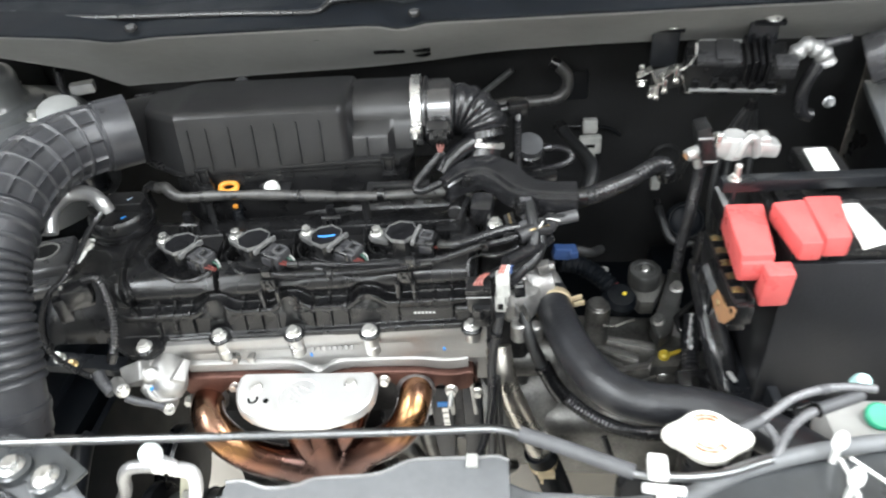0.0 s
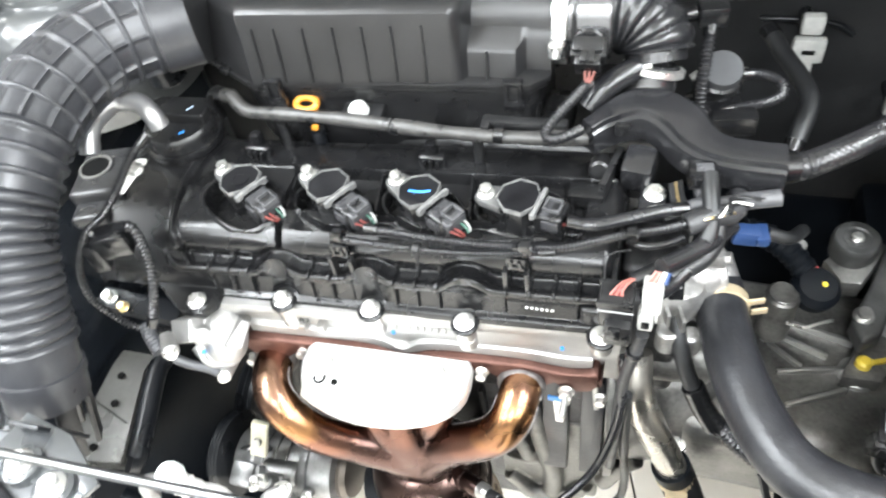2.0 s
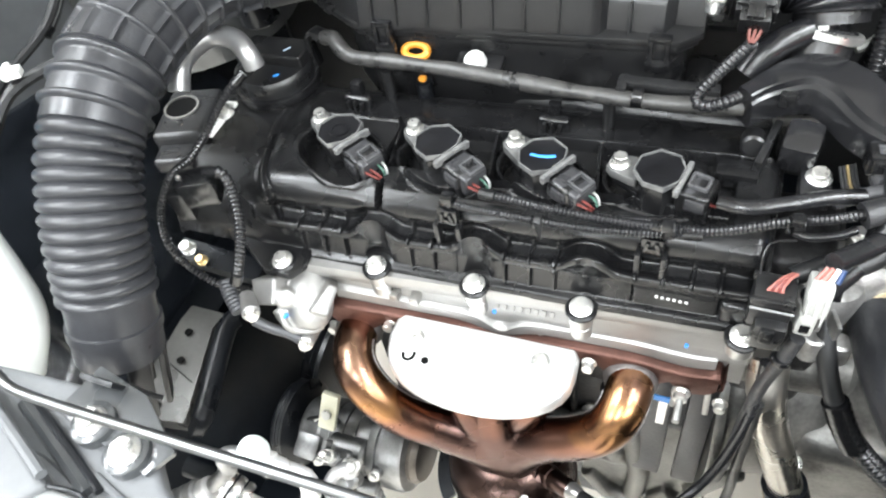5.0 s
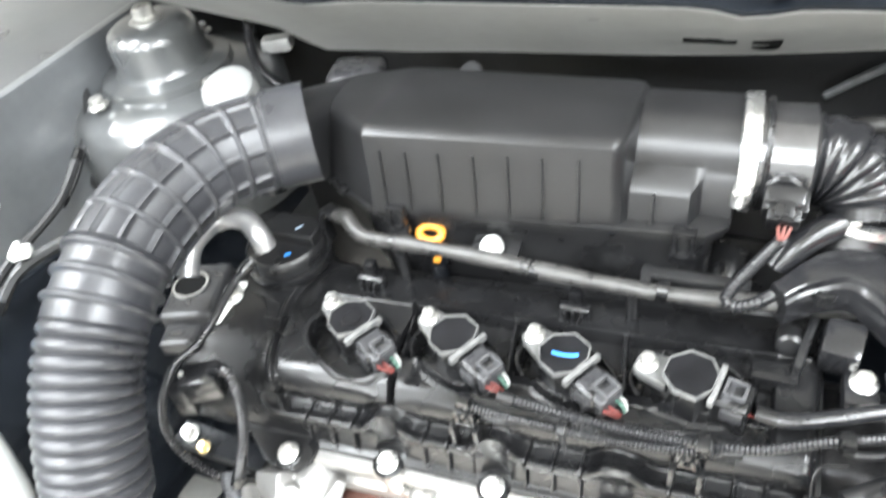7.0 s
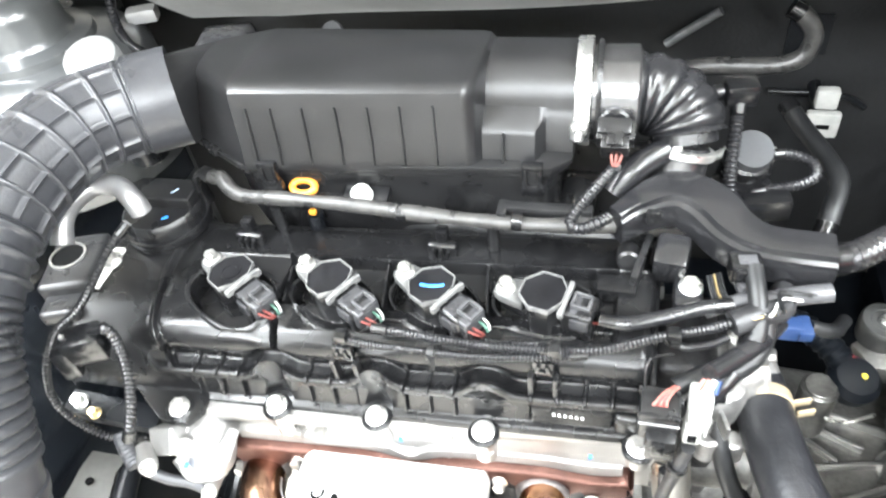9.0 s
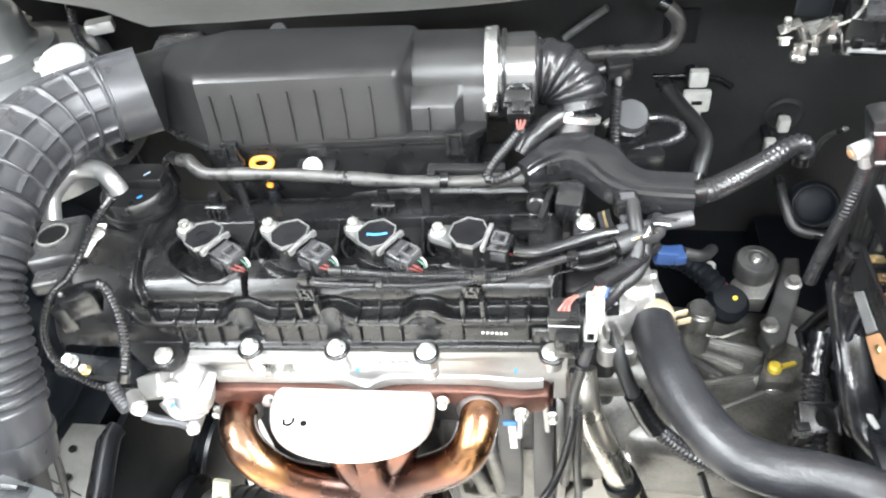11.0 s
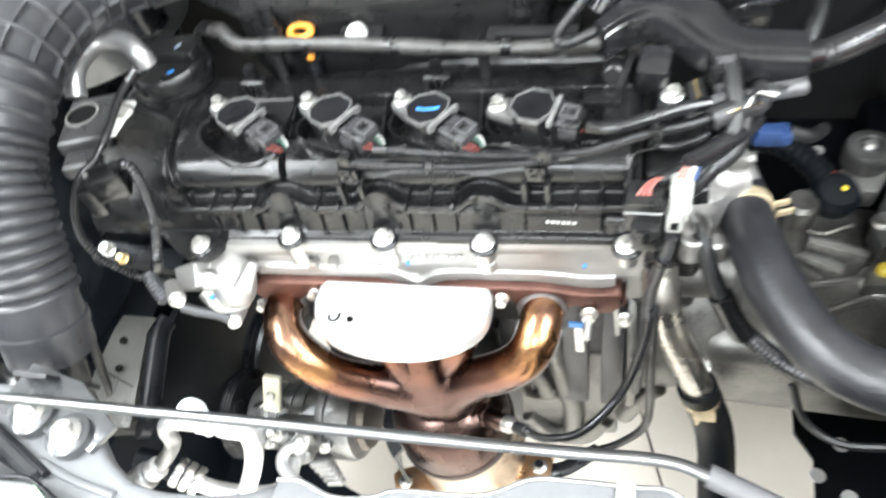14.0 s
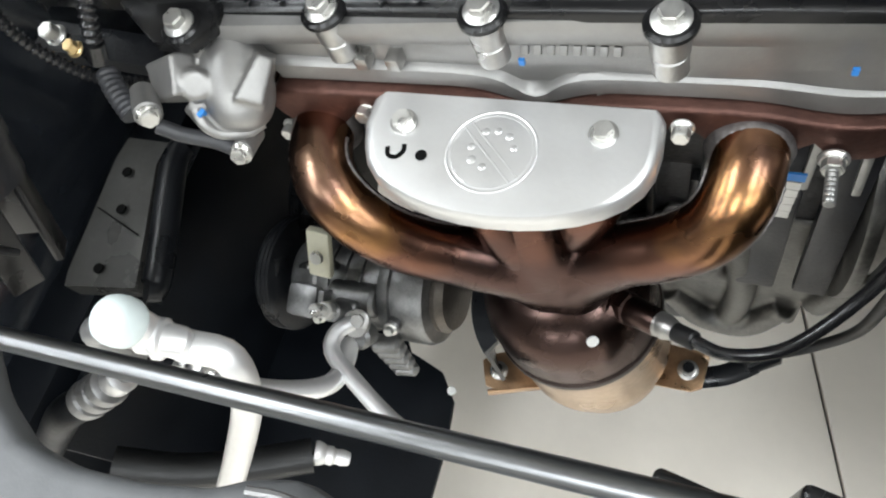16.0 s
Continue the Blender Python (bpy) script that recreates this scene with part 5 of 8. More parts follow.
def rear_rail():
    ob = thing("wiring_rail", "black taped loom with grey worn tape behind the coils", "wiring loom")
    part("loom", tube([(-0.158, 0.078, 0.915), (-0.146, 0.075, 0.918), (-0.134, 0.066, 0.914), (-0.118, 0.060, 0.912), (-0.07, 0.058, 0.914), (-0.01, 0.056, 0.914), (0.04, 0.054, 0.912), (0.10, 0.054, 0.909), (0.15, 0.056, 0.908), (0.20, 0.064, 0.906)], lambda s, t, a: 0.0064 + 0.0005 * math.sin(s * 97) + 0.0004 * math.sin(s * 41), 12, 0.004), TAPE_WORN, ob)
    part("channel", joined(boxat(0.145, 0.0665, 0.9145, 0.075, 0.010, 0.008, 0.002, rz=1), boxat(0.112, 0.063, 0.914, 0.008, 0.018, 0.009, 0.002)), PLASTIC_MATT, ob)
    part("bracket", tube([(-0.158, 0.078, 0.915), (-0.168, 0.082, 0.918), (-0.176, 0.080, 0.908), (-0.172, 0.078, 0.885)], 0.008, 8, squash=0.5), PLASTIC, ob)
    for x, y in ((-0.113, 0.0400), (0.062, 0.0470)):
        clip = part("clip", joined(boxat(x, y, 0.876, 0.026, 0.010, 0.024, 0.004, seg=3), boxat(x, y + 0.004, 0.892, 0.010, 0.010, 0.016, 0.002)), PLASTIC_GLOSS, ob)
        for dx in (-0.0055, 0.0, 0.0055):
            part("prong", boxat(x + dx, y - 0.0065, 0.880, 0.0026, 0.005, 0.013 - abs(dx) * 0.5, 0.0008, ry=dx * 2600), PLASTIC, clip)
    for x in (-0.088, 0.104):
        part("stay", cyl((x, 0.056, 0.862), (x, 0.056, 0.905), 0.005, 10), PLASTIC, ob)
    for x in (0.03, 0.125):
        part("tape_band", tube([(x - 0.004, 0.0545, 0.9115), (x + 0.004, 0.0545, 0.911)], 0.0079, 12), PLASTIC_GLOSS, ob)


TAPE_WORN = material("worn_grey_black_tape", (0.018, 0.018, 0.018), 0.36, 0, 0.5, 70, 0.7, 200, 0.15, second=(0.055, 0.053, 0.05))
rear_rail()


def dipstick():
    ob = thing("oil_dipstick", "orange ring-pull handle of the oil dipstick", "dipstick")
    c = V(-0.064, 0.071, 0.9175)
    ring = [c + V(0.0105 * math.cos(a), 0.0055 * math.sin(a), 0.0032 * math.sin(a)) for a in [2 * math.pi * k / 24 for k in range(25)]]
    part("ring", tube(ring, 0.0034, 12, 0.002), ORANGE, ob)
    part("stem", boxat(c.x + 0.004, 0.0660, 0.8930, 0.007, 0.005, 0.005, 0.0018), ORANGE, ob)
    part("tube", cyl((c.x + 0.003, 0.070, 0.80), (c.x + 0.003, 0.070, 0.888), 0.0075, 14), STEEL_DARK, ob)


dipstick()
CAPGREY = material("grey_translucent_cap", (0.50, 0.50, 0.48), 0.4, 0, 0.1, 60)
cap2 = thing("pressure_sensor", "white-grey ribbed pressure sensor on a black bracket", "sensor")
part("cap", lathe([(0.0095, 0), (0.0095, 0.006), (0.0075, 0.009), (0.0, 0.010)], frame_to((-0.009, 0.068, 0.914), (0, -0.45, 1)), 12), CAPGREY, cap2)
part("bracket", boxat(-0.007, 0.070, 0.912, 0.040, 0.020, 0.006, 0.002, rx=15), PLASTIC, cap2)

# looms in front of the coils
loom("coil_loom", "thin corrugated conduit along the coils", [(-0.012 + 0.045, -0.052, 0.893), (0.055, -0.053, 0.893), (0.085, -0.055, 0.893), (0.125, -0.055, 0.892), (0.165, -0.052, 0.891), (0.195, -0.047, 0.890), (0.215, -0.040, 0.891), (0.24, -0.030, 0.893), (0.268, -0.020, 0.893), (0.292, -0.008, 0.893)], 0.0040, rib=0.0030)
loom("coil_loom", "thin corrugated conduit along the coils", [(0.004, -0.060, 0.886), (0.03, -0.062, 0.886), (0.07, -0.063, 0.887), (0.11, -0.063, 0.888), (0.15, -0.058, 0.888), (0.19, -0.050, 0.888)], 0.0034, rib=0.0028)
loom("coil_loom", "short corrugated conduit from the third coil", [(0.118, -0.050, 0.890), (0.14, -0.050, 0.891), (0.165, -0.045, 0.891)], 0.0028, rib=0.0026)
loom("coil_loom", "smooth black sleeve to the fourth coil", [(0.196, -0.018, 0.889), (0.215, -0.020, 0.890), (0.24, -0.012, 0.892), (0.265, -0.002, 0.894), (0.285, 0.004, 0.893)], 0.0055)
for p in ((0.165, -0.0535), (0.243, -0.029)):
    one = thing("loom_tie", "black plastic tie round the coil loom", "cable tie", group="loom ties")
    part("band", lathe([(0.0072, 0), (0.0072, 0.007)], frame_to((p[0], p[1], 0.8915), (1, 0.25, 0)), 14), PLASTIC, one)
    part("lock", boxat(p[0] + 0.003, p[1] - 0.004, 0.899, 0.008, 0.007, 0.006, 0.001), PLASTIC, one)
one = thing("loom_tie", "black cable tie with a cut end on the coil loom", "cable tie", group="loom ties")
part("cut_end", prism([(-0.004, 0.0), (0.004, 0.0), (0.0, -0.016)], 0, 0.002, pose(0.080, -0.064, 0.889, 20, 0, 25)), PLASTIC_GLOSS, one)
part("band", lathe([(0.0056, 0), (0.0056, 0.005)], frame_to((0.078, -0.063, 0.887), (1, 0, 0)), 14), PLASTIC, one)


def loom_clip(x):
    ob = thing("loom_clip", "black moulded loom clip standing on the rocker cover", "clip", group="loom clips on the cover")
    f = skew(x)
    part("post", joined(boxat(x, -0.056 + f, 0.876, 0.010, 0.008, 0.022, 0.002), boxat(x, -0.059 + f, 0.889, 0.010, 0.010, 0.010, 0.002)), PLASTIC_GLOSS, ob)
    part("barb", joined(boxat(x, -0.063 + f, 0.875, 0.017, 0.006, 0.016, 0.003), boxat(x - 0.004, -0.0665 + f, 0.876, 0.003, 0.003, 0.010, 0.0008, ry=14), boxat(x + 0.004, -0.0665 + f, 0.876, 0.003, 0.003, 0.010, 0.0008, ry=-14), boxat(x, -0.0665 + f, 0.874, 0.007, 0.003, 0.003, 0.0008)), PLASTIC_GLOSS, ob)
    part("leg", joined(boxat(x - 0.009, -0.066 + f, 0.855, 0.004, 0.008, 0.028, 0.001), boxat(x + 0.009, -0.066 + f, 0.855, 0.004, 0.008, 0.028, 0.001)), PLASTIC, ob)


loom_clip(0.010)
loom_clip(0.160)


def loom_duct():
    ob = thing("loom_duct", "black plastic loom duct with a stepped lid", "loom duct")
    path = [(0.200, 0.060, 0.910), (0.216, 0.074, 0.914), (0.236, 0.087, 0.916), (0.254, 0.088, 0.915), (0.272, 0.078, 0.911), (0.288, 0.061, 0.906), (0.310, 0.051, 0.903), (0.354, 0.050, 0.900)]
    line, total = spline(path, 0.006)
    rings = []
    n = len(line)
    for k, p in enumerate(line):
        u = k / (n - 1)
        w = 0.009 + 0.0115 * min(1, max(0, (u - 0.05) / 0.28)) - 0.0045 * min(1, max(0, (u - 0.5) / 0.25))
        h = 0.014
        t = (line[min(k + 1, n - 1)] - line[max(k - 1, 0)]).normalized()
        side = V(0, 0, 1).cross(t).normalized()
        ring = []
        for a, b in ((-1, -1), (-1, 0.1), (-0.92, 0.5), (-0.7, 0.62), (-0.62, 0.95), (-0.5, 1.0), (0.8, 1.0), (0.92, 0.9), (0.95, 0.0), (0.95, -1)):
            ring.append(p - side * a * -w + V(0, 0, b * h))
        rings.append(ring)
    part("channel", loft(rings), DUCT, ob, smooth=24)
    part("leg", joined(boxat(0.244, 0.050, 0.888, 0.026, 0.030, 0.030, 0.006, rz=-8, rx=12), boxat(0.258, 0.026, 0.872, 0.022, 0.03, 0.016, 0.004)), DUCT, ob)
    part("latch", boxat(0.228, 0.060, 0.921, 0.012, 0.006, 0.012, 0.002), PLASTIC, ob)
    part("bolt", bolt((0.259, 0.030, 0.880), (0, -0.1, 1), 0.0065, 0.005, 1.4), ZINC, ob)
    part("plug_end", cyl((0.212, 0.058, 0.885), (0.212, 0.040, 0.890), 0.009, 14, 0.002), PLASTIC, ob)
    part("side_plate", boxat(0.222, 0.045, 0.880, 0.006, 0.05, 0.03, 0.002, rz=-12), PLASTIC, ob)


DUCT = material("satin_black_duct_plastic", (0.012, 0.012, 0.013), 0.20, 0, 0.2, 30, 0.03, 700, 0.05)
loom_duct()
loom("battery_loom", "thick corrugated conduit from the duct to the battery side", [(0.350, 0.050, 0.899), (0.372, 0.062, 0.895), (0.402, 0.092, 0.886), (0.430, 0.122, 0.878), (0.456, 0.145, 0.879), (0.472, 0.157, 0.876), (0.480, 0.163, 0.866), (0.483, 0.166, 0.850)], 0.0115, rib=0.0072, seg=18)


DARKTUBE = material("dark_grey_tube_plastic", (0.055, 0.055, 0.058), 0.3, 0, 0.2, 60, 0.1, 500)


def loose_ends():
    ob = thing("loom_junction", "bundle of taped wires and tubes beside the duct", "wiring loom")
    c = V(0.302, 0.010, 0.893)
    part("taped_trunk", tube([(0.285, -0.012, 0.892), (0.300, -0.004, 0.894), (0.318, 0.008, 0.890), (0.322, 0.03, 0.884)], 0.009, 12), TAPE, ob)
    part("sleeve", tube([(0.30, 0.0, 0.886), (0.295, -0.022, 0.868), (0.278, -0.048, 0.862), (0.262, -0.068, 0.868)], 0.0070, 12), SATIN, ob)
    part("tube", tube([(0.300, 0.012, 0.888), (0.325, 0.020, 0.890), (0.352, 0.026, 0.892)], 0.0070, 12), DARKTUBE, ob)
    part("tube", tube([(0.268, 0.002, 0.886), (0.295, 0.012, 0.892), (0.315, 0.012, 0.894)], 0.0052, 12), DARKTUBE, ob)
    part("plug", boxat(0.298, 0.026, 0.892, 0.018, 0.014, 0.014, 0.003, rz=20), DARKTUBE, ob)
    for k in range(6):
        a = random.uniform(-0.01, 0.01)
        part("wire", tube([(0.300 + a, 0.0 + a, 0.892), (0.306 + a, -0.012, 0.904 + a * 0.5), (0.316, 0.004 + a, 0.902), (0.33 + a, 0.014, 0.892 + a)], 0.0011, 6, 0.004), random.choice((WIRE_WHITE, RUBBER, BRASS)), ob)
    part("taped_trunk", tube([(0.2983, 0.0290, 0.9076), (0.3004, 0.0111, 0.9025), (0.3024, -0.0050, 0.8943), (0.3001, -0.0186, 0.8826), (0.2848, -0.0312, 0.8735), (0.2666, -0.0419, 0.8689), (0.2505, -0.0525, 0.8655)], 0.0068, 14, 0.004), RUBBER, ob)
    part("taped_trunk", tube([(0.3066, 0.0015, 0.8902), (0.3080, -0.0095, 0.8787), (0.3008, -0.0231, 0.8689), (0.2864, -0.0335, 0.8633), (0.2756, -0.0425, 0.8636)], 0.0078, 14, 0.004), RUBBER, ob)
    s = V(0.2932, 0.0327, 0.9030)
    part("socket", joined(boxat(s.x, s.y, s.z, 0.022, 0.018, 0.018, 0.003, rz=8), boxat(s.x, s.y - 0.010, s.z + 0.002, 0.015, 0.006, 0.010, 0.002, rz=8)), PLASTIC_GLOSS, ob)
    part("socket_label", boxat(s.x + 0.001, s.y - 0.001, s.z + 0.0094, 0.013, 0.009, 0.001, 0.0003, rz=8), DARKTUBE, ob)
    for k in range(5):
        part("wire", tube([V(*p) + V(0.0022, 0.0008, 0.0004) * (k - 2) for p in ((0.2741, 0.0344, 0.8911), (0.2757, 0.0261, 0.8892), (0.2788, 0.0147, 0.8876), (0.2891, 0.0032, 0.8876))], 0.0011, 6, 0.004), (RUBBER, RUBBER, BRASS, RUBBER, RUBBER)[k], ob)
    part("wire", tube([(0.2844, -0.0141, 0.8802), (0.2741, -0.0192, 0.8770), (0.2564, -0.0234, 0.8750), (0.2427, -0.0198, 0.8763)], 0.0032, 10, 0.004), SATIN, ob)
    b = thing("blue_connector", "blue plastic cable connector among black looms", "connector")
    part("body", joined(boxat(0.338, 0.046, 0.824, 0.022, 0.014, 0.016, 0.003, rz=8, ry=10), boxat(0.351, 0.049, 0.822, 0.012, 0.020, 0.011, 0.003, rz=8)), BLUE, b)
    part("lead", tube([(0.355, 0.05, 0.824), (0.375, 0.055, 0.815), (0.39, 0.08, 0.80)], 0.006, 10), RUBBER, b)
    g = thing("grey_connector", "black connector with red wires beside the cover", "connector")
    part("shell", joined(boxat(0.2375, -0.070, 0.870, 0.026, 0.020, 0.034, 0.003), boxat(0.2400, -0.079, 0.852, 0.021, 0.018, 0.026, 0.004), boxat(0.2370, -0.0805, 0.8835, 0.027, 0.0035, 0.006, 0.001), boxat(0.2370, -0.0600, 0.8835, 0.027, 0.0035, 0.006, 0.001)), PLASTIC, g)
    g.location = (0.003, -0.003, -0.009)
    part("rim", boxat(0.2375, -0.0822, 0.8770, 0.027, 0.0012, 0.0016, 0.0004), GREY_PLASTIC, g)
    part("latch", joined(boxat(0.2380, -0.0905, 0.860, 0.0090, 0.0040, 0.014, 0.001), boxat(0.2380, -0.0930, 0.864, 0.0035, 0.0020, 0.006, 0.0005)), PLASTIC_GLOSS, g)
    part("hook", tube([(0.2270, -0.062, 0.884), (0.2265, -0.052, 0.896), (0.2300, -0.046, 0.902), (0.2440, -0.042, 0.903)], 0.0009, 8), PLASTIC_GLOSS, g)
    for q in range(5):
        part("wire", tube([(0.2310 + 0.0030 * q, -0.074, 0.883), (0.2345 + 0.0016 * q, -0.0720, 0.8890 + 0.001 * (q % 2)), (0.2400 + 0.0010 * q, -0.0660, 0.8925), (0.2460 + 0.0006 * q, -0.0590, 0.8900)], 0.0012, 8, 0.002), WIRE_RED if q % 2 == 0 else WIRE_MAROON, g)
    w = thing("white_connector", "white plastic connector with coloured wires", "connector")
    part("shell", joined(boxat(0.266, -0.068, 0.872, 0.015, 0.018, 0.026, 0.003, rx=-18), boxat(0.263, -0.076, 0.854, 0.012, 0.012, 0.022, 0.003)), CLIPGREY, w)
    for q in range(3):
        part("ridge", boxat(0.2605 + 0.005 * q, -0.0795, 0.868, 0.0014, 0.002, 0.020, 0.0004, rx=-18), CLIPGREY, w)
    part("window", boxat(0.263, -0.0825, 0.852, 0.006, 0.001, 0.008, 0.0003), PLASTIC_GLOSS, w)
    for q, mat in enumerate((WIRE_RED, WIRE_RED, WIRE_WHITE, BLUE)):
        part("wire", tube([(0.262 + 0.004 * q, -0.066, 0.884), (0.267 + 0.003 * q, -0.060, 0.891)], 0.0017, 6, 0.003), mat, w)
    part("sleeve", tube([(0.270, -0.055, 0.890), (0.285, -0.038, 0.885), (0.305, -0.015, 0.880), (0.32, 0.01, 0.872)], 0.0070, 12), SATIN, w)
    lead = thing("sensor_cable", "black taped cable running down beside the head", "cable")
    part("cable", tube([(0.262, -0.082, 0.840), (0.258, -0.084, 0.815), (0.252, -0.084, 0.775), (0.250, -0.086, 0.73), (0.249, -0.09, 0.69), (0.246, -0.086, 0.60)], 0.0052, 10), TAPE, lead)
    part("collar", lathe([(0.0068, 0), (0.0074, 0.001), (0.0074, 0.005), (0.0068, 0.006)], frame_to((0.257, -0.084, 0.812), (0.1, 0, 1)), 16), PLASTIC_GLOSS, lead)


loose_ends()


# ---- thermostat, coolant hoses, gearbox ----
def cooling():
    th = thing("thermostat_housing", "cast aluminium thermostat housing at the end of the head", "thermostat housing")
    body = part("casting", joined(
        lathe([(0.012, 0), (0.025, 0.002), (0.029, 0.010), (0.029, 0.034), (0.025, 0.042), (0.012, 0.046)], frame_to((0.2775, -0.004, 0.774), (0.15, 0.05, 1)), 30),
        cyl((0.288, 0.006, 0.802), (0.318, 0.022, 0.794), 0.0225, 26, 0.003),
        boxat(0.294, 0.018, 0.810, 0.040, 0.030, 0.018, 0.005, rz=22, ry=8, seg=3),
        cyl((0.311, 0.042, 0.790), (0.3235, 0.017, 0.776), 0.0215, 26, 0.002),
        cyl((0.300, 0.026, 0.815), (0.300, 0.026, 0.832), 0.0075, 16, 0.002),
        cyl((0.283, -0.038, 0.76), (0.283, -0.036, 0.785), 0.010, 16, 0.002),
        cyl((0.303, -0.034, 0.755), (0.303, -0.032, 0.778), 0.009, 16, 0.002)), THERMOCAST, th)
    for k in range(3):
        part("web", boxat(0.264 + 0.012 * k, -0.018 - 0.004 * k, 0.802, 0.0035, 0.040, 0.016, 0.001, rz=18), THERMOCAST, th)
    part("lug", joined(boxat(0.3150, 0.0130, 0.828, 0.014, 0.013, 0.013, 0.002, rz=-8, ry=-20), cyl((0.3190, 0.0130, 0.829), (0.3270, 0.0125, 0.831), 0.0052, 6, 0.0008)), THERMOCAST, th)
    part("bolt", bolt((0.300, 0.026, 0.832), (0, -0.1, 1), 0.0060, 0.005), ZINC, th)
    plug = part("plug", boxat(0.2840, -0.0180, 0.823, 0.013, 0.016, 0.020, 0.002, rz=10, rx=-20), PLASTIC_GLOSS, th)
    for k in range(3):
        part("plug_rib", boxat(0.2840, -0.0270 + 0.0052 * k, 0.8325 + 0.001 * k, 0.010, 0.0016, 0.003, 0.0005, rz=10), GREY_PLASTIC, plug)
    hose = thing("radiator_hose", "thick grey-black rubber radiator hose with cloth pattern", "radiator hose")
    pts = [(0.3225, 0.022, 0.777), (0.3255, -0.004, 0.780), (0.3365, -0.060, 0.784), (0.354, -0.107, 0.785), (0.3765, -0.142, 0.786), (0.407, -0.158, 0.786), (0.444, -0.1645, 0.786), (0.478, -0.174, 0.786), (0.5045, -0.189, 0.787), (0.525, -0.207, 0.790), (0.545, -0.238, 0.800)]
    part("hose", tube(pts, 0.0218, 32, 0.005), CLOTHHOSE, hose, smooth=60)
    part("clamp", lathe([(0.0218, 0), (0.0236, 0.001), (0.0236, 0.011), (0.0218, 0.012)], frame_to((0.3245, 0.007, 0.7785), V(0.003, -0.024, 0.002)), 30), TAN, hose, "tan spring clamp")
    part("clamp_ear", joined(boxat(0.3535, 0.004, 0.786, 0.014, 0.0025, 0.007, 0.0008, rz=20), boxat(0.3555, -0.005, 0.785, 0.014, 0.0025, 0.007, 0.0008, rz=20)), TAN, hose)
    # metal coolant pipe going down, with a rubber end
    cp = thing("coolant_pipe", "bare steel coolant pipe with a rubber hose below", "coolant pipe")
    pp = [(0.258, -0.045, 0.755), (0.262, -0.062, 0.730), (0.272, -0.068, 0.69), (0.292, -0.068, 0.63), (0.310, -0.067, 0.575)]
    part("pipe", tube(pp, 0.0155, 24), PIPE_DARK, cp)
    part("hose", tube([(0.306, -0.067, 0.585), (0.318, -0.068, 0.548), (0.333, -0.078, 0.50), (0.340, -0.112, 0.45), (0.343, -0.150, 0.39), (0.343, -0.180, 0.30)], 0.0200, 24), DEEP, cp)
    part("clamp", joined(lathe([(0.0195, 0), (0.0205, 0.001), (0.0205, 0.008), (0.0195, 0.009)], frame_to((0.311, -0.067, 0.568), (0.3, 0, -1)), 28), boxat(0.315, -0.090, 0.565, 0.022, 0.010, 0.004, 0.001), boxat(0.309, -0.090, 0.557, 0.004, 0.008, 0.012, 0.001)), TAN, cp)
    # black loom that follows the hose down
    bl = thing("gearbox_loom", "black taped loom under the radiator hose", "wiring loom")
    part("sleeve", tube([(0.287, -0.020, 0.80), (0.293, -0.040, 0.775), (0.305, -0.055, 0.745), (0.322, -0.068, 0.715)], 0.0075, 12), RUBBER, bl)
    part("tape_wrap", tube([(0.310, -0.060, 0.737), (0.322, -0.068, 0.715), (0.334, -0.075, 0.699)], lambda s, t, a: 0.0103 + 0.0003 * math.sin(s * 900 + a), 14, 0.002), PLASTIC_GLOSS, bl)
    part("conduit", ribbed([(0.318, -0.065, 0.723), (0.331, -0.071, 0.704), (0.352, -0.078, 0.684), (0.378, -0.086, 0.668), (0.405, -0.093, 0.660), (0.435, -0.102, 0.664), (0.470, -0.118, 0.690), (0.495, -0.135, 0.715)], 0.0092, 0.0050, 0.0016, 16), CONDUIT, bl)
    part("thin_tube", tube([(0.385, -0.080, 0.63), (0.40, -0.10, 0.60), (0.43, -0.12, 0.60), (0.48, -0.13, 0.63)], 0.004, 8), RUBBER, bl)


THERMOCAST = material("rough_pale_cast_aluminium", (0.32, 0.315, 0.305), 0.42, 0.85, 0.3, 70, 0.6, 300, 0.12)
CLOTHHOSE = material("cloth_marked_hose_rubber", (0.015, 0.0155, 0.0175), 0.36, 0, 0.2, 50, 0.5, 240, 0.08)
PIPE_DARK = material("bare_steel_pipe", (0.42, 0.40, 0.36), 0.30, 0.95, 0.2, 30, 0.2, 300, 0.1)
cooling()


YELLOWPLUG = material("yellow_breather_plastic", (0.62, 0.46, 0.05), 0.45, 0, 0.15, 60)
MOUNTGREY = material("dull_grey_mount_steel", (0.085, 0.085, 0.083), 0.45, 0.6, 0.25, 40, 0.3, 300)
GEARCAST = material("grey_brown_cast_gearbox", (0.17, 0.167, 0.158), 0.42, 0.8, 0.5, 26, 0.45, 240, 0.12)


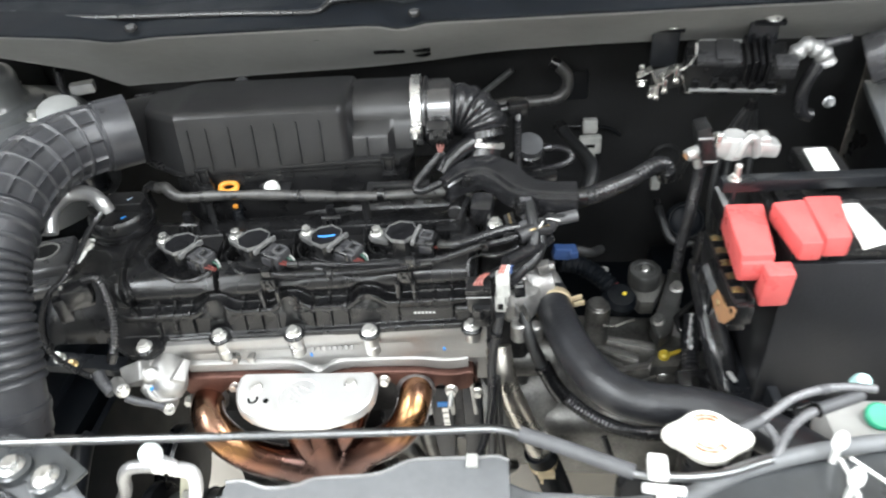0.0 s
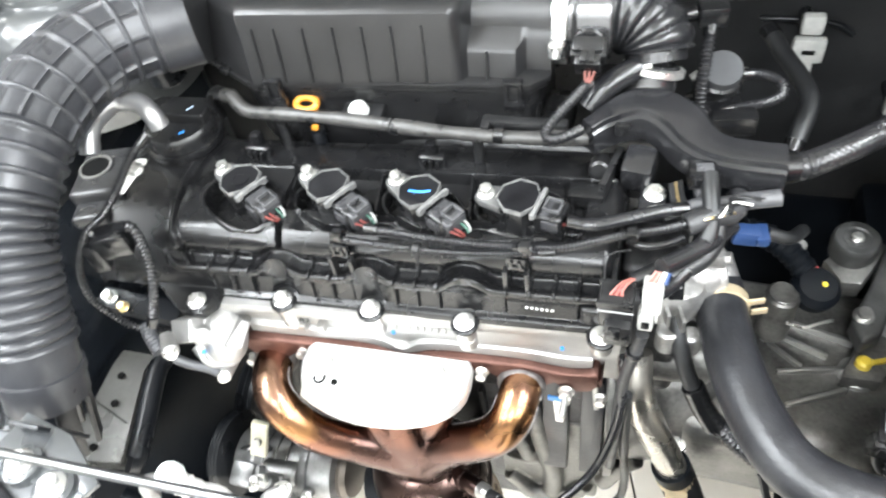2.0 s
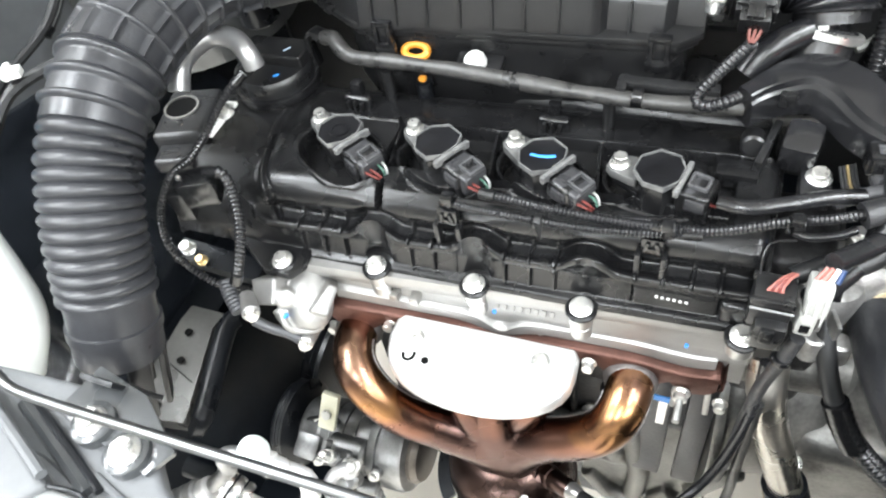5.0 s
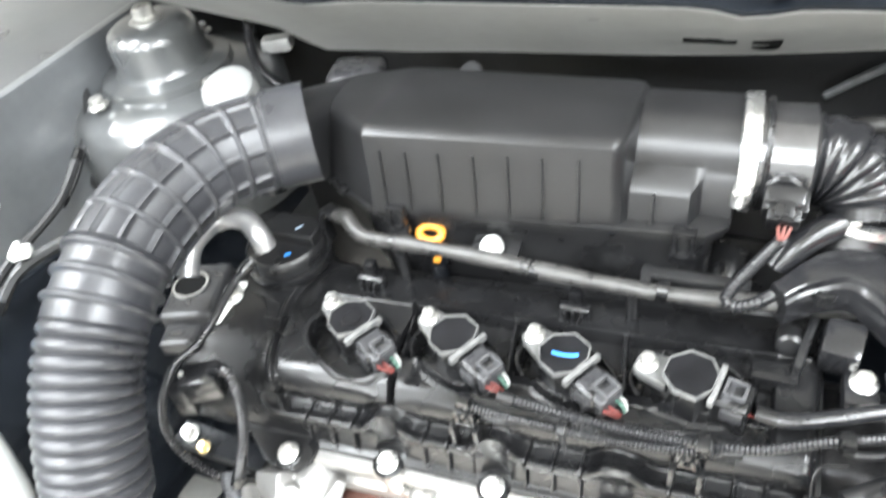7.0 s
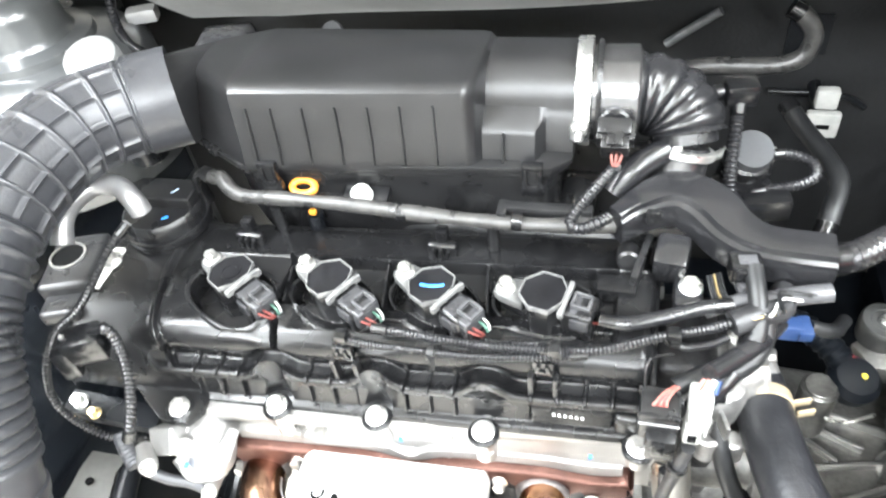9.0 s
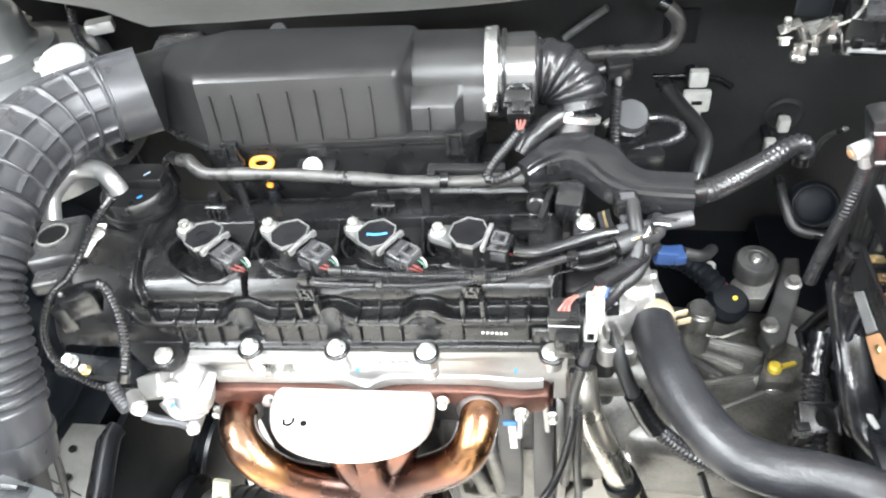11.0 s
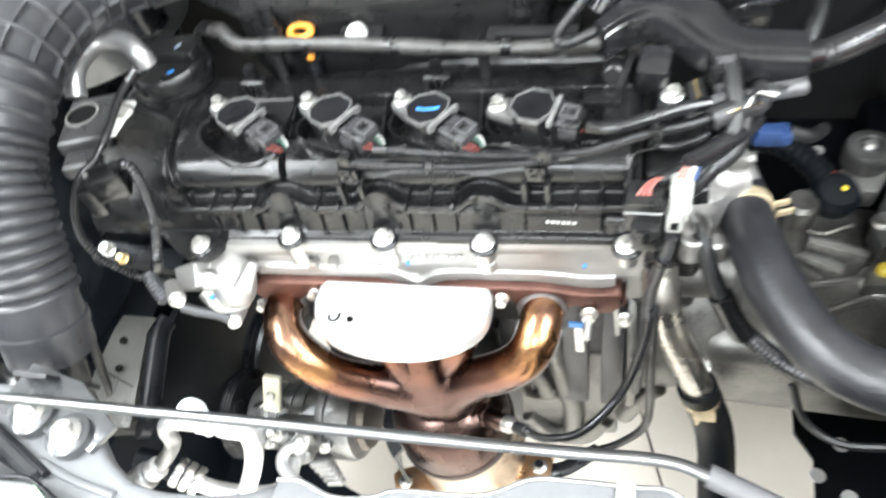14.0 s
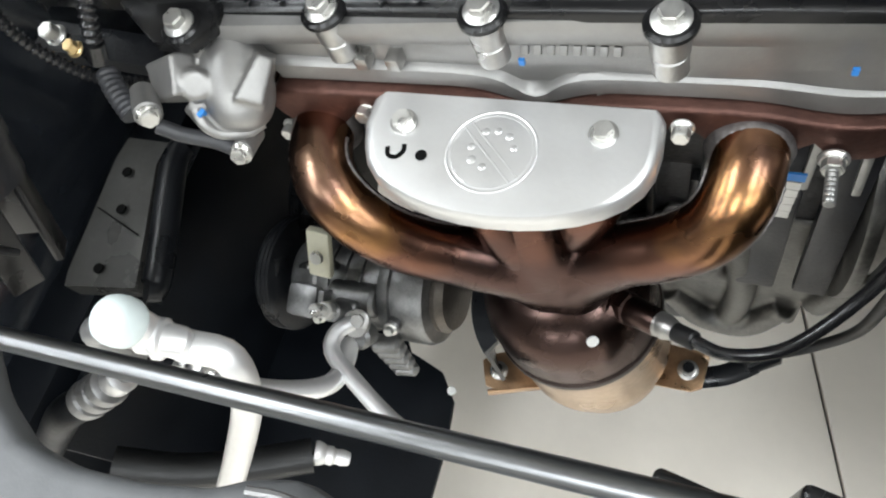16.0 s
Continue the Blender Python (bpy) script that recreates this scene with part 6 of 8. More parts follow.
def gearbox():
    ob = thing("gearbox", "grey cast aluminium gearbox with radiating ribs", "gearbox")
    part("case", joined(
        lathe([(0.105, 0), (0.11, 0.01), (0.105, 0.05), (0.09, 0.09), (0.07, 0.11)], frame_to((0.235, 0.06, 0.555), (1, 0.1, 0)), 40),
        boxat(0.43, 0.08, 0.53, 0.26, 0.22, 0.13, 0.03, ry=4, seg=3),
        cyl((0.235, -0.005, 0.70), (0.33, 0.0, 0.70), 0.030, 28, 0.006)), GEARCAST, ob)
    hub = V(0.488, 0.071, 0.604)
    for ax, ay, bx, by in ((0.4854, 0.1074, 0.3836, 0.1326), (0.4578, 0.0848, 0.3853, 0.1136), (0.4313, 0.0662, 0.3907, 0.0979), (0.4724, 0.0717, 0.4064, 0.0564), (0.4745, 0.0463, 0.4145, 0.0169)):
        d = V(bx - ax, by - ay, 0)
        part("rib", box(d.length, 0.0052, 0.036, Matrix.Translation(((ax + bx) / 2, (ay + by) / 2, 0.584)) @ pose(0, 0, 0, 0, 0, math.degrees(math.atan2(d.y, d.x))), 0.0018), CAST, ob)
    part("boss", joined(cyl((hub.x, hub.y, 0.55), (hub.x, hub.y, 0.600), 0.0205, 28, 0.004), cyl((hub.x, hub.y, 0.598), (hub.x, hub.y, 0.605), 0.0125, 24, 0.001)), CAST, ob)
    part("plug", joined(cyl((hub.x, hub.y, 0.604), (hub.x, hub.y, 0.622), 0.0080, 18, 0.003), cyl((hub.x, hub.y, 0.606), (hub.x, hub.y, 0.611), 0.0100, 6, 0.001), boxat(hub.x + 0.016, hub.y + 0.006, 0.614, 0.020, 0.0060, 0.0050, 0.002, rz=20)), YELLOWPLUG, ob, "yellow breather plug")
    part("side_plate", prism([(0.466, 0.0525), (0.5047, 0.0528), (0.556, 0.160), (0.5264, 0.1762), (0.494, 0.118)], 0.592, 0.6125, bevel=0.003, seg=2), GEARCAST, ob)
    part("sticker", prism([(0.4965, 0.1220), (0.5187, 0.1055), (0.5362, 0.1285), (0.5136, 0.1460)], 0.6127, 0.6137), PALE_STEEL, ob, "pale grey sticker plate")
    part("sensor", joined(cyl((0.392, 0.076, 0.645), (0.392, 0.076, 0.710), 0.0165, 28, 0.002), cyl((0.392, 0.076, 0.709), (0.392, 0.076, 0.7125), 0.0140, 28, 0.001)), GEARCAST, ob)
    part("sensor_clip", tube([(0.398, 0.056, 0.690), (0.412, 0.050, 0.694), (0.428, 0.058, 0.694), (0.440, 0.066, 0.690)], 0.0016, 8), ZINC, ob)
    for p in ((0.31, -0.045, 0.585),):
        part("bolt", bolt(p, (0, -0.4, 1), 0.007, 0.006), ZINC, ob)
    part("bell_flange", lathe([(0.10, 0), (0.124, 0.001), (0.125, 0.004), (0.124, 0.010), (0.10, 0.012)], frame_to((0.225, 0.055, 0.555), (1, 0.1, 0)), 48), GEARCAST, ob)
    mt = thing("gearbox_mount", "round rubber and steel gearbox mount", "engine mount")
    part("cup", lathe([(0.0235, 0), (0.0250, 0.018), (0.0245, 0.026), (0.0225, 0.0285), (0.0150, 0.0285), (0.0135, 0.0270), (0.0090, 0.0270), (0.0080, 0.0285), (0.0, 0.0285)], frame_to((0.479, 0.203, 0.638), (0, -0.05, 1)), 40), MOUNTGREY, mt)
    part("nut", bolt((0.479, 0.2015, 0.666), (0, -0.05, 1), 0.0055, 0.004, 1.3), ZINC, mt)
    part("web", prism([(0.4508, 0.1894), (0.4671, 0.1588), (0.4877, 0.1586), (0.5201, 0.2197), (0.500, 0.235)], 0.612, 0.638, bevel=0.004), GEARCAST, mt)
    part("arm", prism([(0.471, 0.102), (0.4793, 0.0756), (0.499, 0.090), (0.5327, 0.1778), (0.540, 0.228), (0.5201, 0.228), (0.4960, 0.158)], 0.622, 0.645, bevel=0.005, seg=3), MOUNTGREY, mt, "dull grey steel arm")
    for px, py in ((0.5228, 0.180), (0.4829, 0.110)):
        part("bolt", bolt((px, py, 0.6452), (0, -0.05, 1), 0.0075, 0.008, 1.4), CAST, mt)
    el = thing("gear_cable_joint", "black rubber gear cable joint with a yellow dot", "cable joint")
    part("boot", joined(tube([(0.345, 0.128, 0.742), (0.372, 0.128, 0.735), (0.395, 0.117, 0.726), (0.412, 0.100, 0.718)], lambda s, t, a: 0.0125 + 0.0012 * math.sin(s * 700), 20, 0.003), lathe([(0.0, 0), (0.014, 0.001), (0.0225, 0.008), (0.0235, 0.020), (0.018, 0.028), (0.0, 0.031)], frame_to((0.420, 0.094, 0.690), (0.1, -0.25, 1)), 32)), DEEP, el)
    part("dot", lathe([(0.0028, 0), (0.0026, 0.0015), (0, 0.0018)], frame_to((0.4275, 0.0868, 0.7185), (0.25, -0.35, 1)), 12), YELLOW, el)
    part("red_tag", boxat(0.421, 0.106, 0.719, 0.010, 0.003, 0.003, 0.001, rz=-40), RED, el)
    part("pin", cyl((0.405, 0.128, 0.715), (0.405, 0.126, 0.731), 0.0062, 14, 0.0015), CAST, el)


gearbox()


# ---- battery side ----
def battery():
    ob = thing("battery", "black car battery with white label strips on top", "battery")
    part("case", boxat(0.655, -0.02, 0.815, 0.22, 0.14, 0.195, 0.006), PLASTIC_MATT, ob)
    part("lid", joined(boxat(0.655, -0.02, 0.918, 0.222, 0.142, 0.012, 0.003), boxat(0.655, 0.01, 0.926, 0.20, 0.05, 0.008, 0.002)), PLASTIC, ob)
    part("label", prism([(0.6155, -0.003), (0.6325, -0.006), (0.6420, -0.080), (0.6090, -0.092)], 0.9246, 0.9252), WHITE, ob, "white printed label strip")
    part("label", prism([(0.6055, 0.074), (0.6300, 0.0755), (0.6262, 0.0165), (0.6020, 0.0148)], 0.9392, 0.9400), WHITE, ob, "white printed label strip")
    part("shoulder", boxat(0.5310, 0.0250, 0.8840, 0.038, 0.085, 0.030, 0.003), PLASTIC_MATT, ob)
    part("edge_strip", prism([(0.5125, 0.0640), (0.5175, 0.0635), (0.5210, 0.0005), (0.5125, -0.0150)], 0.8988, 0.9004), GREY_PLASTIC, ob, "pale grey edge strip")
    part("vent_cover", boxat(0.617, 0.045, 0.9305, 0.045, 0.075, 0.017, 0.003), PLASTIC, ob)
    part("front_cover", boxat(0.66, -0.094, 0.80, 0.235, 0.006, 0.225, 0.002), BATTCOVER, ob, "black insulating sleeve")
    st = thing("battery_strap", "black steel battery clamp bar with threaded rods", "battery clamp")
    part("bar", boxat(0.60, 0.0, 0.946, 0.21, 0.016, 0.014, 0.003, rz=1), STEEL_DARK, st)
    for x, y in ((0.508, -0.004), (0.700, -0.002)):
        part("rod", cyl((x, y, 0.72), (x + 0.002, y, 0.950), 0.0032, 12, 0.0006), STEEL_DARK, st)
        part("stud", cyl((x + 0.002, y, 0.949), (x + 0.002, y, 0.970), 0.0036, 12, 0.0006), ZINC, st)
        part("nut", bolt((x, y, 0.953), (0, 0, 1), 0.005, 0.004), ZINC, st)


BATTCOVER = material("black_insulating_sleeve", (0.0075, 0.008, 0.010), 0.55, 0, 0.25, 15, 0.4, 400, 0.08)
battery()


def red_covers():
    ob = thing("positive_terminal_cover", "bright red plastic positive terminal covers", "terminal cover")
    part("cap", joined(prism([(0.500, -0.012), (0.494, -0.100), (0.526, -0.100), (0.540, -0.012)], 0.895, 0.928, bevel=0.004), boxat(0.510, -0.098, 0.912, 0.030, 0.014, 0.018, 0.003)), RED, ob)
    part("cap", joined(prism([(0.538, -0.034), (0.545, -0.104), (0.566, -0.104), (0.572, -0.030)], 0.922, 0.944, bevel=0.004), prism([(0.570, -0.028), (0.568, -0.099), (0.592, -0.099), (0.606, -0.028)], 0.922, 0.946, bevel=0.004)), RED, ob)
    part("lug", boxat(0.5275, -0.108, 0.898, 0.028, 0.020, 0.044, 0.004, rz=2, rx=6), RED, ob)
    fb = thing("fuse_link_box", "open black fuse link box with brass links and a copper tongue", "fuse box")
    part("frame", joined(boxat(0.4975, -0.058, 0.862, 0.017, 0.120, 0.034, 0.003), boxat(0.4905, -0.058, 0.8795, 0.0035, 0.120, 0.008, 0.001), boxat(0.5075, -0.058, 0.882, 0.0035, 0.120, 0.012, 0.001), boxat(0.499, -0.120, 0.872, 0.018, 0.010, 0.024, 0.003)), PLASTIC, fb)
    for k in range(5):
        y = -0.010 - 0.0215 * k
        part("link", joined(boxat(0.4990, y, 0.8805, 0.012, 0.0085, 0.0030, 0.001), boxat(0.4975, y - 0.001, 0.8830, 0.0050, 0.0050, 0.0045, 0.001)), BRASS if k % 2 == 0 else LINKBROWN, fb)
        part("divider", boxat(0.4990, y - 0.0105, 0.8815, 0.0150, 0.0022, 0.0075, 0.0006), PLASTIC_GLOSS, fb)
    # tongue and strip lie against the outer face
    def face_plate(yz, thick):
        return prism([(y, z) for y, z in yz], 0.0, thick, Matrix(((0, 0, -1, 0.4885), (1, 0, 0, 0), (0, 1, 0, 0), (0, 0, 0, 1))), 0.0006, 1)
    tongue = part("terminal", face_plate([(-0.0631, 0.8434), (-0.0760, 0.8643), (-0.1080, 0.8690), (-0.1211, 0.8820), (-0.1306, 0.8857), (-0.1290, 0.8741), (-0.1120, 0.8500), (-0.0982, 0.8400)], 0.0022), COPPER, fb, "copper-coloured terminal tongue")
    part("terminal_eye", lathe([(0.0028, 0), (0.0028, 0.0008), (0, 0.0008)], frame_to((0.4862, -0.1235, 0.8785), (-1, 0, 0)), 14), INK, tongue)
    part("rivet", lathe([(0.0040, 0), (0.0036, 0.0012), (0, 0.0016)], frame_to((0.4862, -0.086, 0.8560), (-1, 0, 0)), 14), BRASS, tongue)
    part("strip", face_plate([(-0.0176, 0.8476), (-0.0306, 0.8634), (-0.0725, 0.8625), (-0.0621, 0.8445)], 0.0016), STRIPGREY, fb, "dull grey metal strip")


LINKBROWN = material("tarnished_brown_brass", (0.26, 0.19, 0.11), 0.4, 0.85, 0.3, 120)
STRIPGREY = material("dull_grey_strip_metal", (0.24, 0.245, 0.25), 0.42, 0.6, 0.25, 90, 0.2, 400)
COPPER = material("copper_terminal", (0.62, 0.34, 0.18), 0.45, 0.55, 0.15, 60)
red_covers()


def negative_clamp():
    ob = thing("negative_terminal_clamp", "bright cast battery clamp with a black cable shoe", "battery terminal")
    part("clamp", joined(boxat(0.4995, 0.032, 0.9735, 0.016, 0.022, 0.020, 0.003, ry=6), lathe([(0.008, -0.014), (0.0135, -0.012), (0.0135, 0.010), (0.0115, 0.013), (0.0085, 0.013)], Matrix.Translation((0.5125, 0.034, 0.972)), 24), boxat(0.5235, 0.036, 0.968, 0.020, 0.024, 0.016, 0.004, ry=-10), tube([(0.517, 0.022, 0.965), (0.523, 0.022, 0.984), (0.531, 0.024, 0.984), (0.536, 0.026, 0.962)], 0.0048, 12), boxat(0.548, 0.038, 0.966, 0.026, 0.022, 0.016, 0.004, ry=8), cyl((0.545, 0.030, 0.974), (0.545, 0.048, 0.974), 0.0075, 16, 0.002)), SHINY, ob)
    part("stud", cyl((0.4935, 0.024, 0.976), (0.4935, 0.024, 0.992), 0.0042, 12, 0.001), ZINC, ob)
    part("bolt", bolt((0.530, 0.034, 0.976), (0, -0.1, 1), 0.006, 0.008), ZINC, ob)
    shoe = part("shoe", joined(boxat(0.4815, 0.030, 0.979, 0.015, 0.026, 0.046, 0.003, ry=-15), boxat(0.4885, 0.028, 0.968, 0.010, 0.022, 0.018, 0.002, ry=-15)), PLASTIC, ob)
    for ex, ez, ew in ((0.4790, 0.990, 0.016), (0.4870, 0.962, 0.014)):
        part("shoe_edge", boxat(ex, 0.0165, ez, ew, 0.0022, 0.0022, 0.0006), GREY_PLASTIC, shoe)
    lug = part("lug", joined(tube([(0.464, 0.024, 0.966), (0.472, 0.027, 0.9685), (0.482, 0.030, 0.970)], 0.0068, 16), tube([(0.476, 0.028, 0.962), (0.480, 0.030, 0.950)], 0.0055, 12)), SHINY, ob)
    part("copper_core", lathe([(0.0036, 0), (0.0036, 0.0012), (0, 0.0012)], frame_to((0.4632, 0.0236, 0.9657), (-0.9, -0.4, -0.3)), 14), COPPER, lug)
    part("cable", ribbed([(0.482, 0.030, 0.950), (0.482, 0.034, 0.925), (0.480, 0.034, 0.885), (0.478, 0.040, 0.84), (0.480, 0.050, 0.79)], 0.0068, 0.0042, 0.001, 14), CONDUIT, ob)


SHINY = material("bright_cast_metal", (0.46, 0.46, 0.45), 0.40, 0.55, 0.1, 60, 0.2, 400, 0.1)
negative_clamp()


WRAP = material("glossy_black_wrap", (0.008, 0.008, 0.009), 0.17, 0, 0.3, 60, 0.5, 160, 0.08)


def right_looms():
    bundle = thing("side_loom", "thick bundle of cables in glossy black wrap beside the battery", "wiring loom")
    run = [(0.5040, 0.034, 0.815), (0.5055, 0.0298, 0.80), (0.5144, 0.0048, 0.76), (0.5195, -0.029, 0.73), (0.5286, -0.0556, 0.70), (0.5449, -0.0781, 0.69), (0.5684, -0.1023, 0.69), (0.600, -0.135, 0.70)]
    part("wrap", tube(run, lambda s, t, a: 0.0150 + 0.0020 * math.sin(3 * a + 10 * s), 30, 0.004), WRAP, bundle, smooth=50)
    part("cable", tube([V(*p) + V(-0.013, 0.004, 0.007) for p in run[1:]], 0.0060, 14, 0.004), WRAP, bundle, smooth=50)
    part("white_tie", boxat(0.5300, -0.0600, 0.7155, 0.006, 0.022, 0.003, 0.001, rz=25, rx=20), PALE_STEEL, bundle)
    hang = thing("side_loom", "black corrugated loom hanging by the battery tray", "wiring loom")
    part("conduit", ribbed([(0.506, 0.034, 0.708), (0.5045, 0.0235, 0.70), (0.4997, 0.0005, 0.68), (0.5005, -0.0222, 0.66), (0.4999, -0.0517, 0.64), (0.499, -0.075, 0.62)], 0.0125, 0.0056, 0.0020, 20), CONDUIT, hang)
    part("tape_wrap", tube([(0.510, 0.044, 0.716), (0.5045, 0.0235, 0.70), (0.5015, 0.010, 0.688)], lambda s, t, a: 0.0136 + 0.0003 * math.sin(s * 600 + 2 * a), 18, 0.002), WRAP, hang)
    d = thing("loom_bracket", "black plastic loom bracket with an oval hole", "bracket")
    at = pose(0.4990, -0.0345, 0.676, 32, 0, 4)
    part("plate", joined(box(0.034, 0.030, 0.003, at, 0.001), box(0.003, 0.034, 0.016, at @ pose(-0.018, 0, -0.006), 0.001), box(0.003, 0.034, 0.016, at @ pose(0.018, 0, -0.006), 0.001)), PLASTIC_GLOSS, d)
    part("hole", lathe([(0.0048, 0), (0.0048, 0.0008), (0, 0.0008)], at @ pose(0, 0, 0.0016) @ Matrix.Diagonal((1, 1.7, 1, 1)), 20), INK, d)
    part("edge", box(0.034, 0.0016, 0.0044, at @ pose(0, 0.0155, 0.0006), 0.0005), PLASTIC, d)
    sp = thing("cable_guide", "folded black plastic cable guide by the gearbox", "cable guide")
    part("wall", prism([(0.4911, 0.0556), (0.5300, 0.0930), (0.5420, 0.1000), (0.5438, 0.0892), (0.5172, 0.0393), (0.4929, 0.0297)], 0.690, 0.698, bevel=0.0015), PLASTIC, sp)
    part("upper_fold", tube([(0.4915, 0.0545, 0.702), (0.515, 0.078, 0.704), (0.542, 0.102, 0.706)], 0.0048, 10), PLASTIC_GLOSS, sp)
    part("near_fold", tube([(0.4911, 0.0556, 0.702), (0.4935, 0.0300, 0.702), (0.5172, 0.0393, 0.702)], 0.0042, 10), PLASTIC_GLOSS, sp)
    # grey patch painted as the highlight on the black fold
    part("sheen_patch", prism([(0.5070, 0.0440), (0.5150, 0.0420), (0.5290, 0.0640), (0.5240, 0.0660)], 0.6985, 0.7000), STRIPGREY, sp)
    # made-up disc in place of the dark hose loops behind the mount
    cn = thing("hose_coil_disc", "black disc behind the gearbox mount, standing for coiled hoses", "canister")
    cp = V(0.5328, 0.2161, 0.7425)
    part("body", lathe([(0.0, -0.004), (0.016, -0.005), (0.022, -0.008), (0.028, -0.014), (0.030, -0.022), (0.030, -0.06)], frame_to(cp, (-0.2, -0.75, 0.6)), 36), DEEP, cn)
    part("rim", lathe([(0.022, -0.008), (0.0235, -0.006), (0.0250, -0.006), (0.0265, -0.013)], frame_to(cp, (-0.2, -0.75, 0.6)), 36), DEEP, cn)
    loom("heater_hose", "black hose hanging behind the gearbox mount", [(0.4988, 0.2602, 0.7488), (0.5005, 0.2257, 0.7401), (0.5105, 0.1948, 0.7248), (0.5408, 0.1833, 0.7250)], 0.006, RUBBER, seg=10)
    loom("wing_wire", "thin black wire running to the battery clamp", [(0.5180, 0.2310, 0.8036), (0.5224, 0.2256, 0.8334), (0.5310, 0.2042, 0.8618)], 0.003, RUBBER, seg=8)
    for k, (px, py, pz, rz) in enumerate(((0.5020, 0.0330, 0.835, 10), (0.5080, 0.0200, 0.800, -15), (0.4820, -0.0420, 0.655, 5), (0.525, -0.030, 0.690, 30))):
        cn = thing("loom_connector", "black plastic loom connector beside the battery", "connector", group="connectors by the battery")
        part("shell", joined(boxat(px, py, pz, 0.020, 0.016, 0.030, 0.003, rz=rz, rx=8), boxat(px, py, pz + 0.016, 0.014, 0.012, 0.008, 0.002, rz=rz, rx=8)), PLASTIC, cn)
        part("latch", boxat(px, py - 0.009, pz + 0.004, 0.010, 0.003, 0.016, 0.001, rz=rz, rx=8), PLASTIC, cn)
        part("lead", tube([(px, py, pz - 0.010), (px + 0.003, py - 0.004, pz - 0.024), (px + 0.010, py - 0.006, pz - 0.036)], 0.005, 10), RUBBER, cn)
    tray = thing("battery_tray", "black steel battery tray on a bracket", "battery tray")
    part("floor_plate", boxat(0.65, -0.02, 0.708, 0.25, 0.18, 0.012, 0.004), STEEL_DARK, tray)
    part("side_wall", boxat(0.56, -0.04, 0.66, 0.012, 0.16, 0.16, 0.004), STEEL_DARK, tray)
    part("support", boxat(0.62, -0.10, 0.45, 0.20, 0.02, 0.50, 0.006), STEEL_DARK, tray)


right_looms()


CLIPWHITE = material("off_white_clip_plastic", (0.42, 0.42, 0.40), 0.45, 0, 0.15, 80)


def bulkhead_items():
    # white moulded clip and plugs on the firewall
    c = thing("white_clip", "white plastic clip on the dark bulkhead", "clip", group="bulkhead clips")
    part("plate", joined(boxat(0.4115, 0.390, 0.777, 0.036, 0.012, 0.032, 0.004), boxat(0.4105, 0.394, 0.809, 0.024, 0.014, 0.024, 0.004), boxat(0.4115, 0.392, 0.753, 0.018, 0.008, 0.014, 0.002)), CLIPWHITE, c)
    part("slot", boxat(0.4115, 0.3835, 0.777, 0.014, 0.003, 0.005, 0.0008), INK, c)
    part("standoff", cyl((0.4115, 0.394, 0.780), (0.4115, 0.468, 0.780), 0.008, 12), STEEL_DARK, c)
    for p in ((0.5478, 0.4400, 0.7028), (0.5302, 0.4200, 0.6790)):
        q = thing("white_clip", "white plastic clip on the dark bulkhead", "clip", group="bulkhead clips")
        part("plug", boxat(p[0], p[1], p[2], 0.016, 0.016, 0.022, 0.004), CLIPGREY, q)
        part("stalk", cyl((p[0], p[1], p[2]), (p[0], 0.468, p[2]), 0.006, 10), STEEL_DARK, q)
    g = single("grommet", lathe([(0.028, 0), (0.028, 0.004), (0.023, 0.007), (0.019, 0.005), (0, 0.005)], frame_to((0.5527, 0.4660, 0.7031), (0, -1, 0)), 28), FIREWALL, "round black rubber grommet on the bulkhead", "grommet")
    s = single("bulkhead_patch", boxat(0.39, 0.463, 0.848, 0.045, 0.006, 0.05, 0.002), STEEL_DARK, "small grey plate on the bulkhead", "plate")
    # thin pipes along the bulkhead
    for k, (z0, x0, x1) in enumerate(((0.776, 0.36, 0.47),)):
        bp = single("bulkhead_pipe", tube([(x0, 0.455, z0), ((x0 + x1) / 2, 0.450, z0 + 0.002), (x1 - 0.02, 0.450, z0 - 0.004), (x1, 0.455, z0 - 0.02)], 0.0035, 10), STEEL_DARK, "thin black pipe along the bulkhead", "pipe", group="bulkhead pipes")
    # brake vacuum and heater pipes behind the throttle
    loom("vacuum_hose", "taped hose curving up to the cowl", [(0.225, 0.320, 0.880), (0.255, 0.326, 0.884), (0.2831, 0.330, 0.886), (0.3193, 0.330, 0.8860), (0.349, 0.331, 0.8895), (0.3639, 0.333, 0.900), (0.3665, 0.336, 0.920), (0.3540, 0.338, 0.9370), (0.3419, 0.340, 0.9440)], 0.0088, TAPE_WORN, seg=12)
    loom("drain_hose", "black rubber drain hose behind the throttle", [(0.352, 0.305, 0.86), (0.368, 0.275, 0.850), (0.384, 0.242, 0.845), (0.392, 0.21, 0.842), (0.384, 0.178, 0.832), (0.378, 0.160, 0.82)], 0.009, RUBBER, seg=14)
    loom("purge_conduit", "upright corrugated conduit beside the throttle", [(0.290, 0.186, 0.942), (0.289, 0.170, 0.925), (0.288, 0.152, 0.905), (0.289, 0.138, 0.885), (0.296, 0.130, 0.872)], 0.0062, None, 0.004, 12)
    loom("purge_conduit", "looped corrugated conduit beside the throttle", [(0.320, 0.176, 0.894), (0.338, 0.180, 0.893), (0.355, 0.176, 0.889), (0.358, 0.164, 0.884), (0.345, 0.154, 0.882), (0.322, 0.148, 0.880), (0.306, 0.142, 0.878)], 0.0052, None, 0.004, 12)
    v = thing("purge_valve", "black purge valve with a square plug", "valve")
